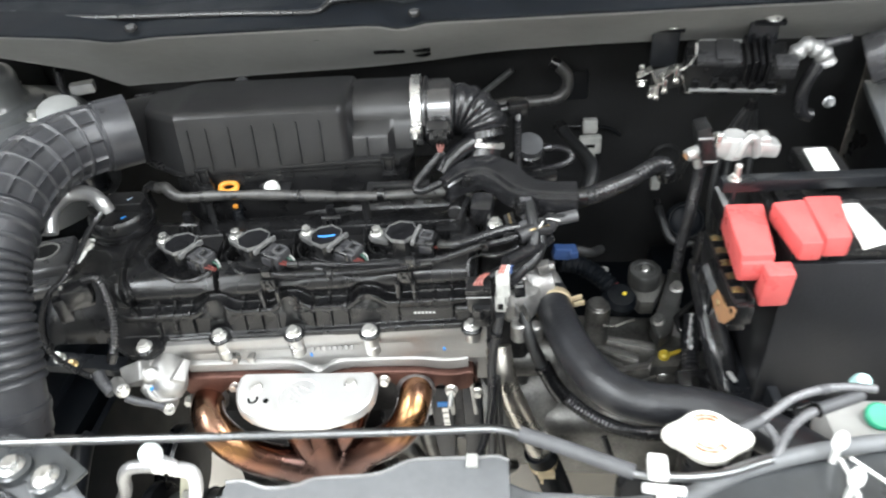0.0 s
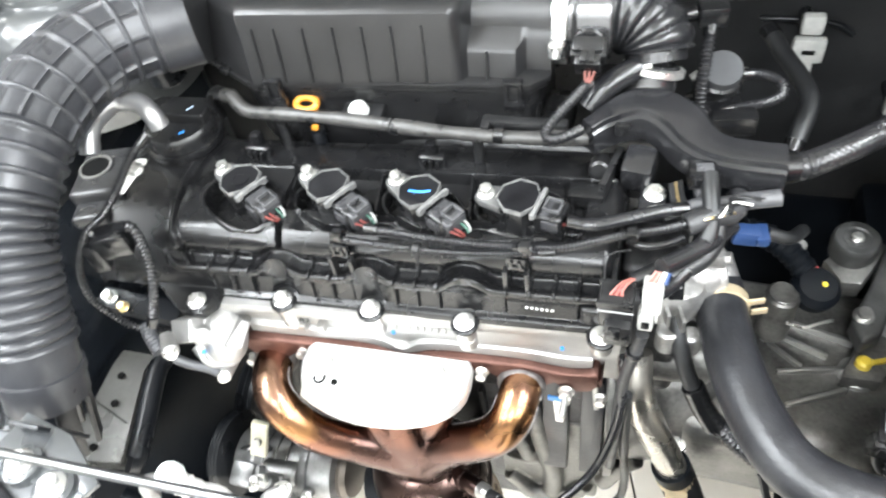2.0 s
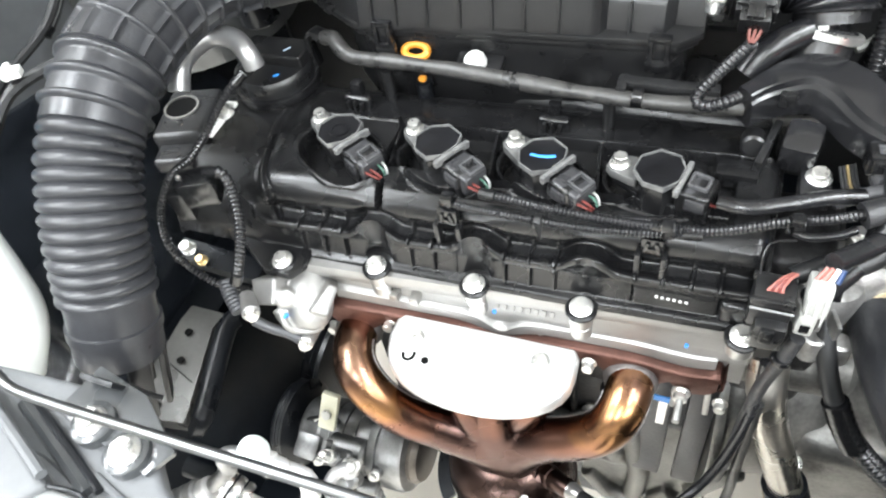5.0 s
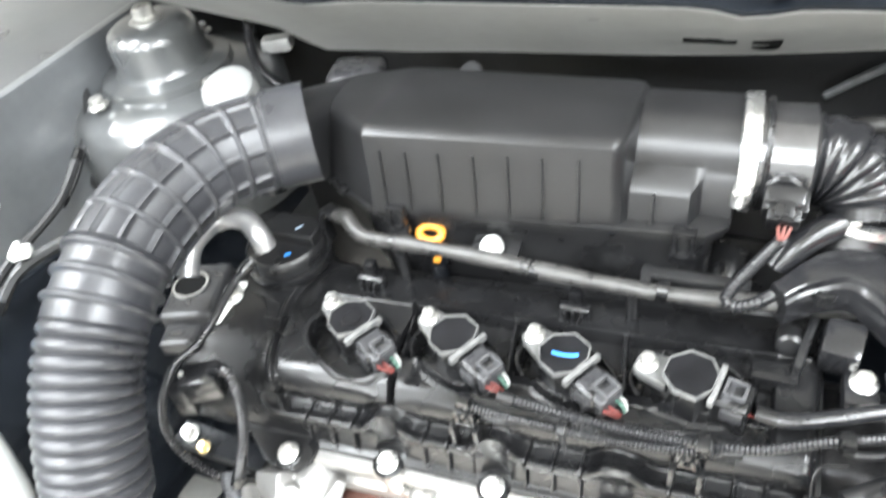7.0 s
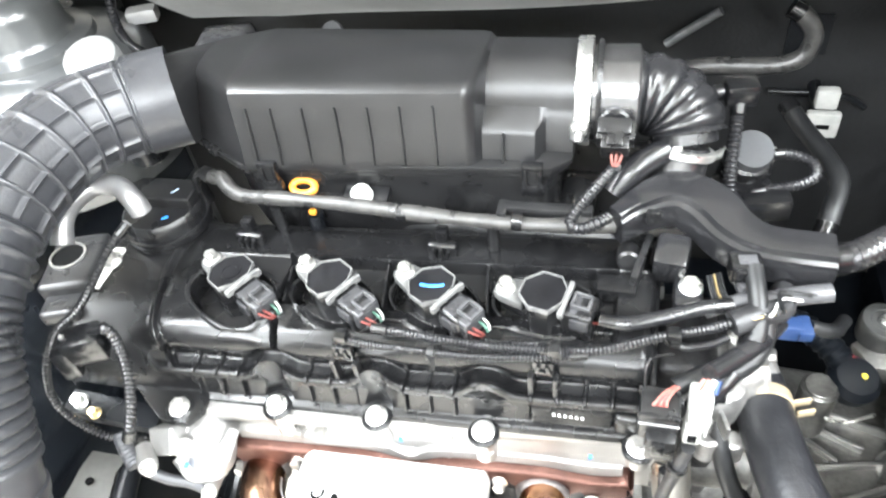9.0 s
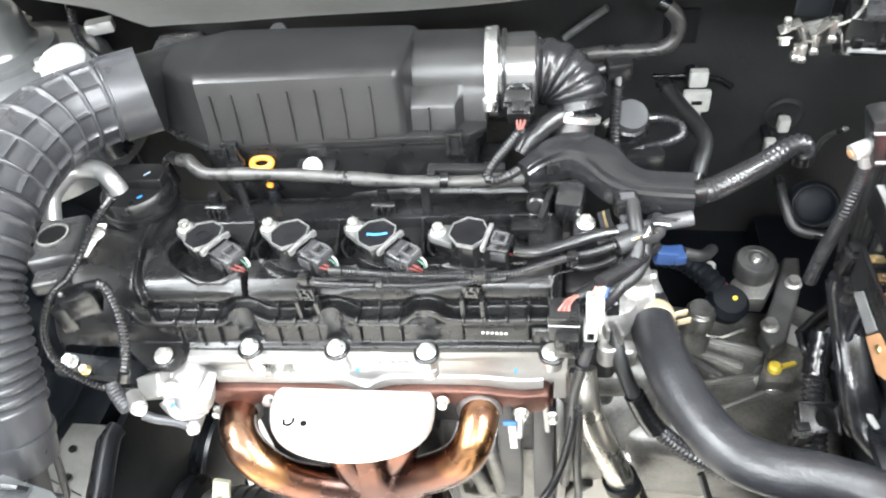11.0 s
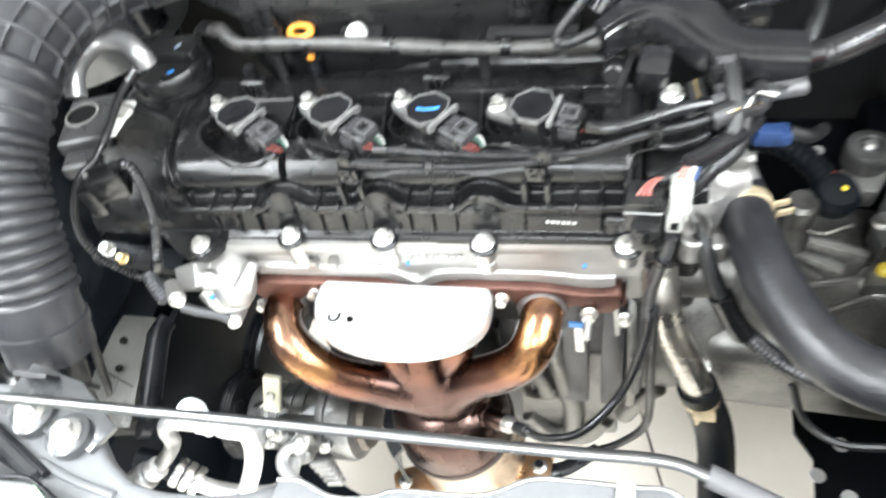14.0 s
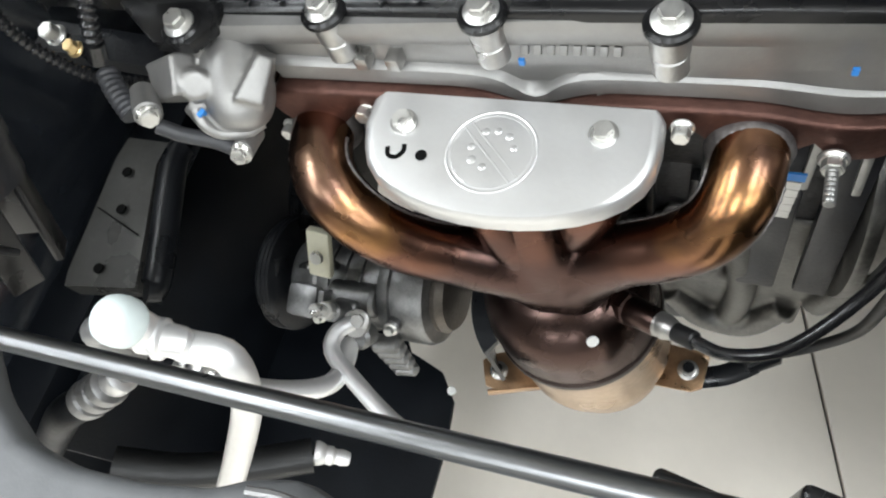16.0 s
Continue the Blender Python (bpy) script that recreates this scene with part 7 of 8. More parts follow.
    part("body", joined(boxat(0.290, 0.190, 0.948, 0.026, 0.022, 0.020, 0.004, rz=10), cyl((0.278, 0.19, 0.948), (0.262, 0.188, 0.944), 0.007, 14, 0.001)), PLASTIC_GLOSS, v)
    part("plug", boxat(0.312, 0.172, 0.893, 0.024, 0.020, 0.022, 0.004), PLASTIC_GLOSS, v)
    part("base", boxat(0.300, 0.150, 0.872, 0.05, 0.03, 0.02, 0.005), PLASTIC_GLOSS, v)
    part("stay", tube([(0.330, 0.20, 0.88), (0.30, 0.21, 0.878), (0.28, 0.2, 0.87)], 0.004, 8), ZINC, v)
    w = single("wiper_strut", tube([(0.2345, 0.431, 0.8515), (0.2540, 0.4275, 0.869), (0.2700, 0.4235, 0.8835), (0.2880, 0.419, 0.8995)], 0.0050, 12), STRIPGREY, "thin grey strut running up under the cowl", "strut")
    # fuse carrier and brackets under the cowl on the battery side
    fc = thing("relay_box", "black relay box hanging under the cowl on a bracket", "relay box")
    rm = pose(0.557, 0.206, 0.984, 18, 0, -8)
    part("case", joined(box(0.118, 0.046, 0.040, rm, 0.005), box(0.126, 0.052, 0.006, rm @ pose(0, 0, -0.022), 0.002)), PLASTIC, fc)
    part("lid", joined(box(0.052, 0.040, 0.010, rm @ pose(-0.022, -0.004, 0.022), 0.004), box(0.020, 0.036, 0.004, rm @ pose(-0.016, -0.004, 0.0285), 0.0015)), RELAYLID, fc)
    for k in range(4):
        part("ridge", box(0.0050, 0.052, 0.034, rm @ pose(0.010 + 0.0078 * k, -0.003, 0.012 + 0.003 * (k % 2)), 0.0015), PLASTIC_GLOSS, fc)
    part("relay", joined(box(0.026, 0.022, 0.022, rm @ pose(0.054, -0.014, 0.012), 0.003), box(0.020, 0.002, 0.016, rm @ pose(0.054, -0.026, 0.012), 0.001)), RELAYLID, fc)
    for dy, dz, x0, x1 in ((0.016, 0.024, -0.045, 0.006), (-0.026, -0.016, -0.052, 0.050)):
        part("rail", box(x1 - x0, 0.004, 0.004, rm @ pose((x0 + x1) / 2, dy, dz), 0.001), PALE_STEEL if dz > 0 else GREY_PLASTIC, fc)
    for k in range(5):
        part("lid_clip", box(0.009, 0.007, 0.012, rm @ pose(-0.046 + 0.022 * k, -0.026, -0.006), 0.002), PLASTIC_GLOSS, fc)
    for p in ((0.4830, 0.2481, 1.0257), (0.5917, 0.2192, 1.0393)):
        part("bracket", joined(boxat(p[0] - 0.004, p[1] - 0.004, p[2] - 0.025, 0.034, 0.006, 0.06, 0.003, rz=-10), boxat(p[0], p[1] - 0.006, p[2], 0.036, 0.020, 0.006, 0.002, rz=-10, rx=25)), STEEL_DARK, fc)
        part("bolt", bolt((p[0], p[1] - 0.016, p[2] + 0.006), (0, -0.5, 1), 0.007, 0.006), ZINC, fc)
    vb = thing("valve_bracket", "bright zinc bracket with small bolts and pipe ends", "bracket")
    def strap(pts, wide):
        """A flat strip bent along pts in the upright plane, wide in y."""
        out = []
        for (ax, az), (bx, bz) in zip(pts, pts[1:]):
            run = math.hypot(bx - ax, bz - az)
            out.append(box(run + 0.002, wide, 0.0024, pose((ax + bx) / 2, 0.198, (az + bz) / 2, 0, -math.degrees(math.atan2(bz - az, bx - ax)), 0), 0.0008))
        return joined(*out)

    part("plate", strap([(0.4390, 0.9805), (0.4553, 0.9885), (0.4618, 0.9713), (0.4680, 0.9710)], 0.015), BRACKETZINC, vb)
    part("plate", strap([(0.4676, 0.9770), (0.4815, 0.9885), (0.4923, 0.9790), (0.4985, 0.9590), (0.5050, 0.9570)], 0.017), BRACKETZINC, vb)
    part("back_plate", boxat(0.478, 0.206, 0.972, 0.040, 0.003, 0.030, 0.002, ry=-12), MOUNTGREY, vb)
    for q, tall in (((0.4562, 0.9600), 0.015), ((0.4623, 0.9590), 0.019), ((0.4716, 0.9680), 0.020), ((0.4840, 0.9820), 0.024)):
        part("tab", joined(boxat(q[0], 0.193, q[1], 0.0062, 0.009, tall, 0.0015), boxat(q[0], 0.188, q[1] - tall * 0.3, 0.0080, 0.004, 0.005, 0.001)), BRACKETZINC, vb)
    part("bolt", bolt((0.4425, 0.190, 0.9775), (0, -0.5, -1), 0.0050, 0.006), ZINC, vb)
    part("stud", cyl((0.4425, 0.192, 0.982), (0.4420, 0.192, 0.9965), 0.0034, 12, 0.0008), ZINC, vb)
    part("pipe_end", tube([(0.488, 0.195, 0.986), (0.498, 0.190, 0.994), (0.504, 0.188, 1.010), (0.503, 0.190, 1.022)], 0.0018, 8), ZINC, vb)
    hp = thing("heater_pipe", "grey pipe joint with a bent rubber hose", "pipe")
    part("joint", tube([(0.6186, 0.200, 0.9883), (0.6300, 0.200, 1.0040), (0.6400, 0.200, 1.0075), (0.6580, 0.198, 0.9960), (0.6640, 0.196, 0.9840)], lambda s, t, a: 0.0100 + 0.0014 * math.sin(s * 520), 18, 0.002), JOINTGREY, hp, "pale grey crimped joint")
    part("hose", tube([(0.6540, 0.196, 0.9860), (0.6450, 0.194, 0.9680), (0.6400, 0.192, 0.9480), (0.6440, 0.190, 0.9260), (0.6560, 0.190, 0.9200)], 0.0085, 14), SATIN, hp)
    part("stub", tube([(0.6480, 0.205, 1.003), (0.668, 0.200, 1.012), (0.684, 0.198, 1.016)], 0.0055, 12), DARKTUBE, hp)
    part("clip", bolt((0.6790, 0.1985, 0.9330), (0, -1, 0.3), 0.0052, 0.006), STRIPGREY, hp)
    rb = single("brake_reservoir", lathe([(0.03, 0), (0.032, 0.004), (0.032, 0.045), (0.026, 0.05)], frame_to((0.7163, 0.2091, 0.9816), (0.6, -0.2, 0.3)), 24), DARKTUBE, "grey cylinder end beside the wing", "cylinder")
    for k in range(4):
        loom("cable_drop", "black cables dropping behind the battery", [(0.5833, 0.1913, 0.9432), (0.56 + 0.012 * k, 0.20, 0.88), (0.55 + 0.014 * k, 0.18, 0.80), (0.56 + 0.01 * k, 0.17, 0.70)], 0.005, RUBBER, seg=8)


JOINTGREY = material("pale_grey_crimped_metal", (0.34, 0.34, 0.335), 0.4, 0.5, 0.25, 90, 0.3, 300)
BRACKETZINC = material("zinc_bracket_steel", (0.62, 0.61, 0.58), 0.26, 0.95, 0.2, 60, 0.1, 300, 0.1)
RELAYLID = material("grey_smoked_lid", (0.028, 0.028, 0.029), 0.3, 0, 0.15, 40)
bulkhead_items()


MILKYDIM = material("greyed_milky_plastic", (0.16, 0.162, 0.158), 0.45, 0, 0.1, 10, 0.1, 300, 0.08)


# ---- front: radiator support, rod, pipes, compressor ----
LAMPTOP = material("pale_grey_lamp_plastic", (0.22, 0.225, 0.22), 0.3, 0, 0.12, 20, 0.05, 300)
DULLPIPE = material("dull_grey_aluminium", (0.30, 0.30, 0.30), 0.45, 0.8, 0.2, 60, 0.2, 400)
PALEGREEN = material("pale_green_label", (0.22, 0.42, 0.26), 0.5, 0, 0.15, 60)


def front_panel():
    ob = thing("radiator_support", "grey painted radiator support panel with bolts", "radiator support", kind="structure")
    plan = [(-0.60, -0.24), (-0.40, -0.25), (-0.315, -0.268), (-0.24, -0.262), (-0.17, -0.258), (-0.135, -0.276), (-0.1031, -0.3048), (-0.0787, -0.3176), (-0.0536, -0.3206), (-0.0194, -0.3181), (0.0063, -0.3128), (0.0192, -0.3063), (0.0369, -0.3016), (0.0507, -0.3052), (0.09, -0.318), (0.14, -0.312), (0.17, -0.302), (0.20, -0.292), (0.225, -0.286), (0.26, -0.288), (0.285, -0.300), (0.32, -0.302), (0.36, -0.305), (0.42, -0.298), (0.52, -0.285), (0.66, -0.27), (0.90, -0.25), (0.90, -0.42), (-0.60, -0.42)]
    part("top_plate", prism(list(reversed(plan)), 0.828, 0.846, bevel=0.006, seg=3), PAINT_LIGHT, ob)
    lip = [(0.0343, -0.3087), (0.0494, -0.3077), (0.0712, -0.3140), (0.0948, -0.3112), (0.1102, -0.3050), (0.1582, -0.3005), (0.1858, -0.2876), (0.2099, -0.2852), (0.2398, -0.2843), (0.2584, -0.2830), (0.2681, -0.2873), (0.27, -0.40), (0.03, -0.40)]
    part("raised_lip", prism(list(reversed(lip)), 0.846, 0.868, bevel=0.002, seg=2), PAINT_LIGHT, ob)
    part("lip_edge", tube([V(p[0], p[1] - 0.001, 0.8682) for p in lip[:11]], 0.0016, 8, 0.004), DULLPIPE, ob, "lighter grey bead along the lip edge")
    part("lip_clip", boxat(*(0.2378, -0.2898, 0.8700), 0.010, 0.012, 0.004, 0.001), CLIPGREY, ob, "pale clip")
    part("swage", tube([(-0.42, -0.30, 0.845), (-0.30, -0.315, 0.846), (-0.20, -0.32, 0.846), (-0.12, -0.345, 0.846), (-0.06, -0.362, 0.846), (0.05, -0.362, 0.846)], 0.006, 8), PAINT_LIGHT, ob)
    for p in ((-0.1726, -0.2855, 0.8560), (-0.1351, -0.2965, 0.8560)):
        part("tab", lathe([(0.016, -0.010), (0.016, -0.001), (0.0135, 0.0)], Matrix.Translation(p), 28), PAINT, ob)
        part("bolt", bolt(p, (0, 0, 1), 0.0080, 0.006, 1.45), BRIGHT, ob)
    # raised corner bracket, groove lines and a pale lamp top with a green label
    up = [(-0.3106, -0.2789), (-0.2886, -0.2800), (-0.2308, -0.3022), (-0.1633, -0.3334), (-0.1883, -0.3668), (-0.2655, -0.3614), (-0.3410, -0.3042)]
    part("corner_bracket", prism(list(reversed(up)), 0.846, 0.868, bevel=0.006, seg=3), PAINT_LIGHT, ob)
    part("drain_hole", lathe([(0.009, 0), (0.009, 0.001), (0, 0.001)], Matrix.Translation((-0.2529, -0.3336, 0.8685)) @ Matrix.Diagonal((0.7, 1.2, 1, 1)), 20), INK, ob)
    part("fold", tube([(-0.2791, -0.2861, 0.8700), (-0.2243, -0.3063, 0.8700), (-0.1686, -0.3295, 0.8700)], 0.004, 8), PAINT_LIGHT, ob)
    part("groove_line", tube([(-0.2367, -0.2874, 0.8500), (-0.1894, -0.3077, 0.8500), (-0.1467, -0.3266, 0.8490)], 0.0055, 8), PAINT, ob)
    # black raised tube draws the shade inside a groove
    part("groove_line", tube([(-0.2301, -0.2838, 0.8510), (-0.1827, -0.3040, 0.8510), (-0.1389, -0.3235, 0.8500)], 0.003, 8), STEEL_DARK, ob)
    part("swage", tube([(-0.1506, -0.3151, 0.8470), (-0.1182, -0.3239, 0.8470), (-0.0840, -0.3292, 0.8470)], 0.003, 8), PAINT_LIGHT, ob)
    lt = thing("headlamp_top", "pale clear headlamp top with a green label", "headlamp")
    lp = [(-0.2016, -0.3830), (-0.1908, -0.3609), (-0.1794, -0.3384), (-0.1620, -0.3333), (-0.1384, -0.3323), (-0.1019, -0.3477)]
    part("housing", prism(lp, 0.846, 0.862, bevel=0.005, seg=3), LAMPTOP, lt)
    part("edge", tube([(-0.1919, -0.3640, 0.8625), (-0.1798, -0.3387, 0.8625), (-0.1622, -0.3327, 0.8625), (-0.1378, -0.3314, 0.8625), (-0.1068, -0.3435, 0.8625)], 0.0016, 8), STEEL_DARK, lt)
    part("label", prism([(-0.1498, -0.3419), (-0.1317, -0.3347), (-0.1127, -0.3458), (-0.1378, -0.3554)], 0.8622, 0.8628), PALEGREEN, lt, "pale green label")
    hb = thing("hose_bracket", "black steel bracket below the intake hose", "bracket")
    part("plate", prism([(-0.21, -0.285), (-0.115, -0.305), (-0.105, -0.285), (-0.15, -0.255), (-0.20, -0.245)], 0.846, 0.8505, bevel=0.001), PAINT, hb)
    part("upright", boxat(-0.185, -0.25, 0.835, 0.030, 0.004, 0.06, 0.001, rx=20), STEEL_DARK, hb)
    # deck plate seen as a darker slab in front of the battery
    dk = single("headlamp_cover", prism([(0.37, -0.335), (0.46, -0.295), (0.62, -0.262), (0.85, -0.25), (0.85, -0.5), (0.40, -0.5)], 0.846, 0.862, bevel=0.005), PAINT, "dark grey painted panel beside the radiator", "panel", kind="structure")
    ed = single("panel_lip", tube([(0.345, -0.345, 0.852), (0.40, -0.320, 0.860), (0.46, -0.293, 0.864), (0.55, -0.272, 0.866), (0.70, -0.258, 0.866)], 0.007, 12), PAINT_LIGHT, "raised grey lip of the front panel", "panel lip")


front_panel()


def prop_rod():
    ob = thing("bonnet_prop_rod", "grey steel bonnet prop rod lying along the front", "prop rod")
    part("rod", tube([(-0.33, -0.215, 0.985), (-0.285, -0.25, 0.95), (-0.245, -0.275, 0.922), (-0.215, -0.290, 0.904), (-0.19, -0.294, 0.900), (-0.10, -0.292, 0.900), (0.0, -0.289, 0.900), (0.10, -0.286, 0.900), (0.20, -0.283, 0.900), (0.255, -0.281, 0.900), (0.28, -0.287, 0.8995), (0.32, -0.302, 0.8985), (0.365, -0.321, 0.8965), (0.42, -0.318, 0.890), (0.47, -0.30, 0.885)], 0.0035, 16, 0.006), ROD, ob)
    part("sleeve", tube([(0.2775, -0.2855, 0.8996), (0.31, -0.298, 0.8988), (0.3625, -0.3195, 0.8965)], 0.0062, 16), RUBBER_GREY, ob, "grey rubber grip sleeve")
    cl = thing("rod_clip", "white plastic clip that holds the prop rod", "clip")
    part("clip", joined(boxat(0.379, -0.319, 0.902, 0.015, 0.020, 0.010, 0.003, rz=-6), boxat(0.383, -0.330, 0.890, 0.032, 0.006, 0.007, 0.002, rz=-6), boxat(0.3835, -0.338, 0.882, 0.014, 0.010, 0.02, 0.003)), WHITE, cl)
    part("foot", cyl((0.383, -0.335, 0.846), (0.383, -0.335, 0.885), 0.008, 12), STEEL_DARK, cl)


RUBBER_GREY = material("grey_rubber_sleeve", (0.075, 0.076, 0.08), 0.55, 0, 0.15, 60, 0.3, 400)
prop_rod()


def radiator_parts():
    ob = thing("radiator", "black radiator top tank with a cream white cap", "radiator")
    c = V(0.433, -0.264, 0.866)
    plan = []
    for k in range(48):
        a = 2 * math.pi * k / 48
        r = 0.0242 + 0.0130 * max(0, math.cos(a)) ** 14 + 0.0130 * max(0, -math.cos(a)) ** 14
        plan.append((r * math.cos(a), r * math.sin(a)))
    m = pose(c.x, c.y, c.z, 8, 0, -4)
    cap = part("cap", prism(plan, -0.004, 0.004, m, 0.0015), CAPWHITE, ob, "cream white cap with two ears")
    part("crown", lathe([(0.0215, 0.003), (0.0200, 0.0055), (0.0160, 0.0068), (0.0, 0.0072)], m, 36), CAPWHITE, cap)
    # warning print that cannot be read: plain orange bars
    for row, (rad, n, half) in enumerate(((0.0172, 7, 34), (0.0135, 6, 30), (-0.0140, 7, 40), (-0.0172, 9, 42))):
        for k in range(n):
            a = radians(-half + 2 * half * k / (n - 1))
            part("print_bar", box(0.0016 + 0.0007 * ((k * 7 + row) % 3), 0.0026, 0.0004, m @ pose(rad * math.sin(a) * (1 if rad > 0 else -1), rad * math.cos(a), 0.0075 if abs(rad) < 0.015 else 0.0071, 0, 0, -math.degrees(a) if rad > 0 else math.degrees(-a))), ORANGE_INK, cap)
    part("neck", cyl((c.x, c.y, c.z - 0.05), (c.x, c.y, c.z - 0.003), 0.020, 24, 0.002), PLASTIC, ob)
    part("top_tank", boxat(0.47, -0.285, 0.80, 0.22, 0.036, 0.05, 0.008), PLASTIC, ob)
    ov = thing("overflow_hose", "grey rubber overflow hose with a black joint", "hose")
    part("stub", tube([(0.4520, -0.2600, 0.864), (0.4640, -0.2560, 0.867), (0.4800, -0.2500, 0.870)], 0.0050, 14), RUBBER_GREY, ov)
    part("hose", tube([(0.4760, -0.2516, 0.8695), (0.4920, -0.2430, 0.8740), (0.5090, -0.2330, 0.8780), (0.5327, -0.2255, 0.8800), (0.5567, -0.2226, 0.8800), (0.5800, -0.2235, 0.8780)], 0.0038, 14), GREYHOSE, ov)
    part("joint", tube([(0.5330, -0.2258, 0.8800), (0.5400, -0.2243, 0.8802)], 0.0045, 14), RUBBER_GREY, ov)
    lo = thing("overflow_hose", "grey rubber overflow hose with a black joint", "hose")
    part("hose", tube([(0.4800, -0.2860, 0.8680), (0.4842, -0.2813, 0.8700), (0.4925, -0.2690, 0.8710), (0.5009, -0.2590, 0.8710), (0.5120, -0.2490, 0.8710), (0.5249, -0.2414, 0.8710), (0.5400, -0.2360, 0.8710)], 0.0038, 14), GREYHOSE, lo)
    part("joint", cyl((0.5275, -0.2402, 0.8710), (0.5701, -0.2246, 0.8720), 0.0054, 18, 0.0015), RUBBER_GREY, lo)
    part("band", cyl((0.5265, -0.2406, 0.8710), (0.5290, -0.2397, 0.8710), 0.0062, 18, 0.0006), INK, lo)
    part("clip", joined(boxat(0.5180, -0.2350, 0.8690, 0.016, 0.006, 0.008, 0.002, rz=25), boxat(0.5130, -0.2450, 0.8680, 0.006, 0.016, 0.006, 0.002, rz=10)), PLASTIC_GLOSS, lo)
    part("link", tube([(0.4840, -0.2540, 0.868), (0.4870, -0.2660, 0.8685), (0.4860, -0.2760, 0.869)], 0.0032, 10), GREYHOSE, lo)
    bt = thing("coolant_reservoir", "milky reservoir with teal and green caps", "reservoir")
    p = V(0.5950, -0.1760, 0.8309)
    part("cap", lathe([(0.0075, 0), (0.0085, 0.008), (0.0068, 0.013), (0, 0.014)], frame_to(p, (0.2, -0.5, 1)), 20), TEAL, bt)
    q = V(0.6085, -0.2010, 0.8130)
    part("lid", lathe([(0.0125, 0), (0.0132, 0.005), (0.0115, 0.007), (0, 0.007)], frame_to(q, (0.1, -0.4, 1)), 24), GREEN, bt)
    part("tank", boxat(q.x + 0.02, q.y - 0.022, 0.785, 0.13, 0.10, 0.05, 0.014), TANKGREY, bt)
    pn = thing("trim_pin", "white plastic trim pins on the front panel", "trim pin", group="trim pins")
    for uv in ((0.5262, -0.2850, 0.8880), (0.5255, -0.3180, 0.8880)):
        part("pin", lathe([(0.0066, 0), (0.0076, 0.002), (0.0072, 0.004), (0.0042, 0.0050), (0, 0.0055)], frame_to(uv, (-0.5, -0.6, 1)) @ Matrix.Diagonal((0.72, 1.15, 1, 1)), 20), WHITE, pn)
        part("stem", cyl(uv, (uv[0], uv[1], 0.862), 0.0028, 10), WHITE, pn)


    tc = thing("tag_cord", "thin white cord tied to the trim pins", "cord")
    part("cord", tube([(0.5215, -0.2990, 0.8850), (0.5240, -0.3200, 0.8830), (0.5260, -0.3420, 0.8760), (0.5300, -0.3700, 0.8700)], 0.0016, 8), WHITE, tc)
    part("cord", tube([(0.5290, -0.2990, 0.8860), (0.5430, -0.3080, 0.8800), (0.5600, -0.3200, 0.8740)], 0.0016, 8), WHITE, tc)


TANKGREY = material("grey_milky_tank_plastic", (0.34, 0.335, 0.32), 0.45, 0, 0.1, 10, 0.1, 300, 0.08)
CAPWHITE = material("cream_white_cap_paint", (0.82, 0.79, 0.72), 0.35, 0, 0.04, 40)
ORANGE_INK = material("faded_orange_print", (0.42, 0.12, 0.05), 0.5, 0, 0.15, 200)
GREYHOSE = material("light_grey_hose", (0.14, 0.14, 0.145), 0.3, 0, 0.1, 40)
radiator_parts()


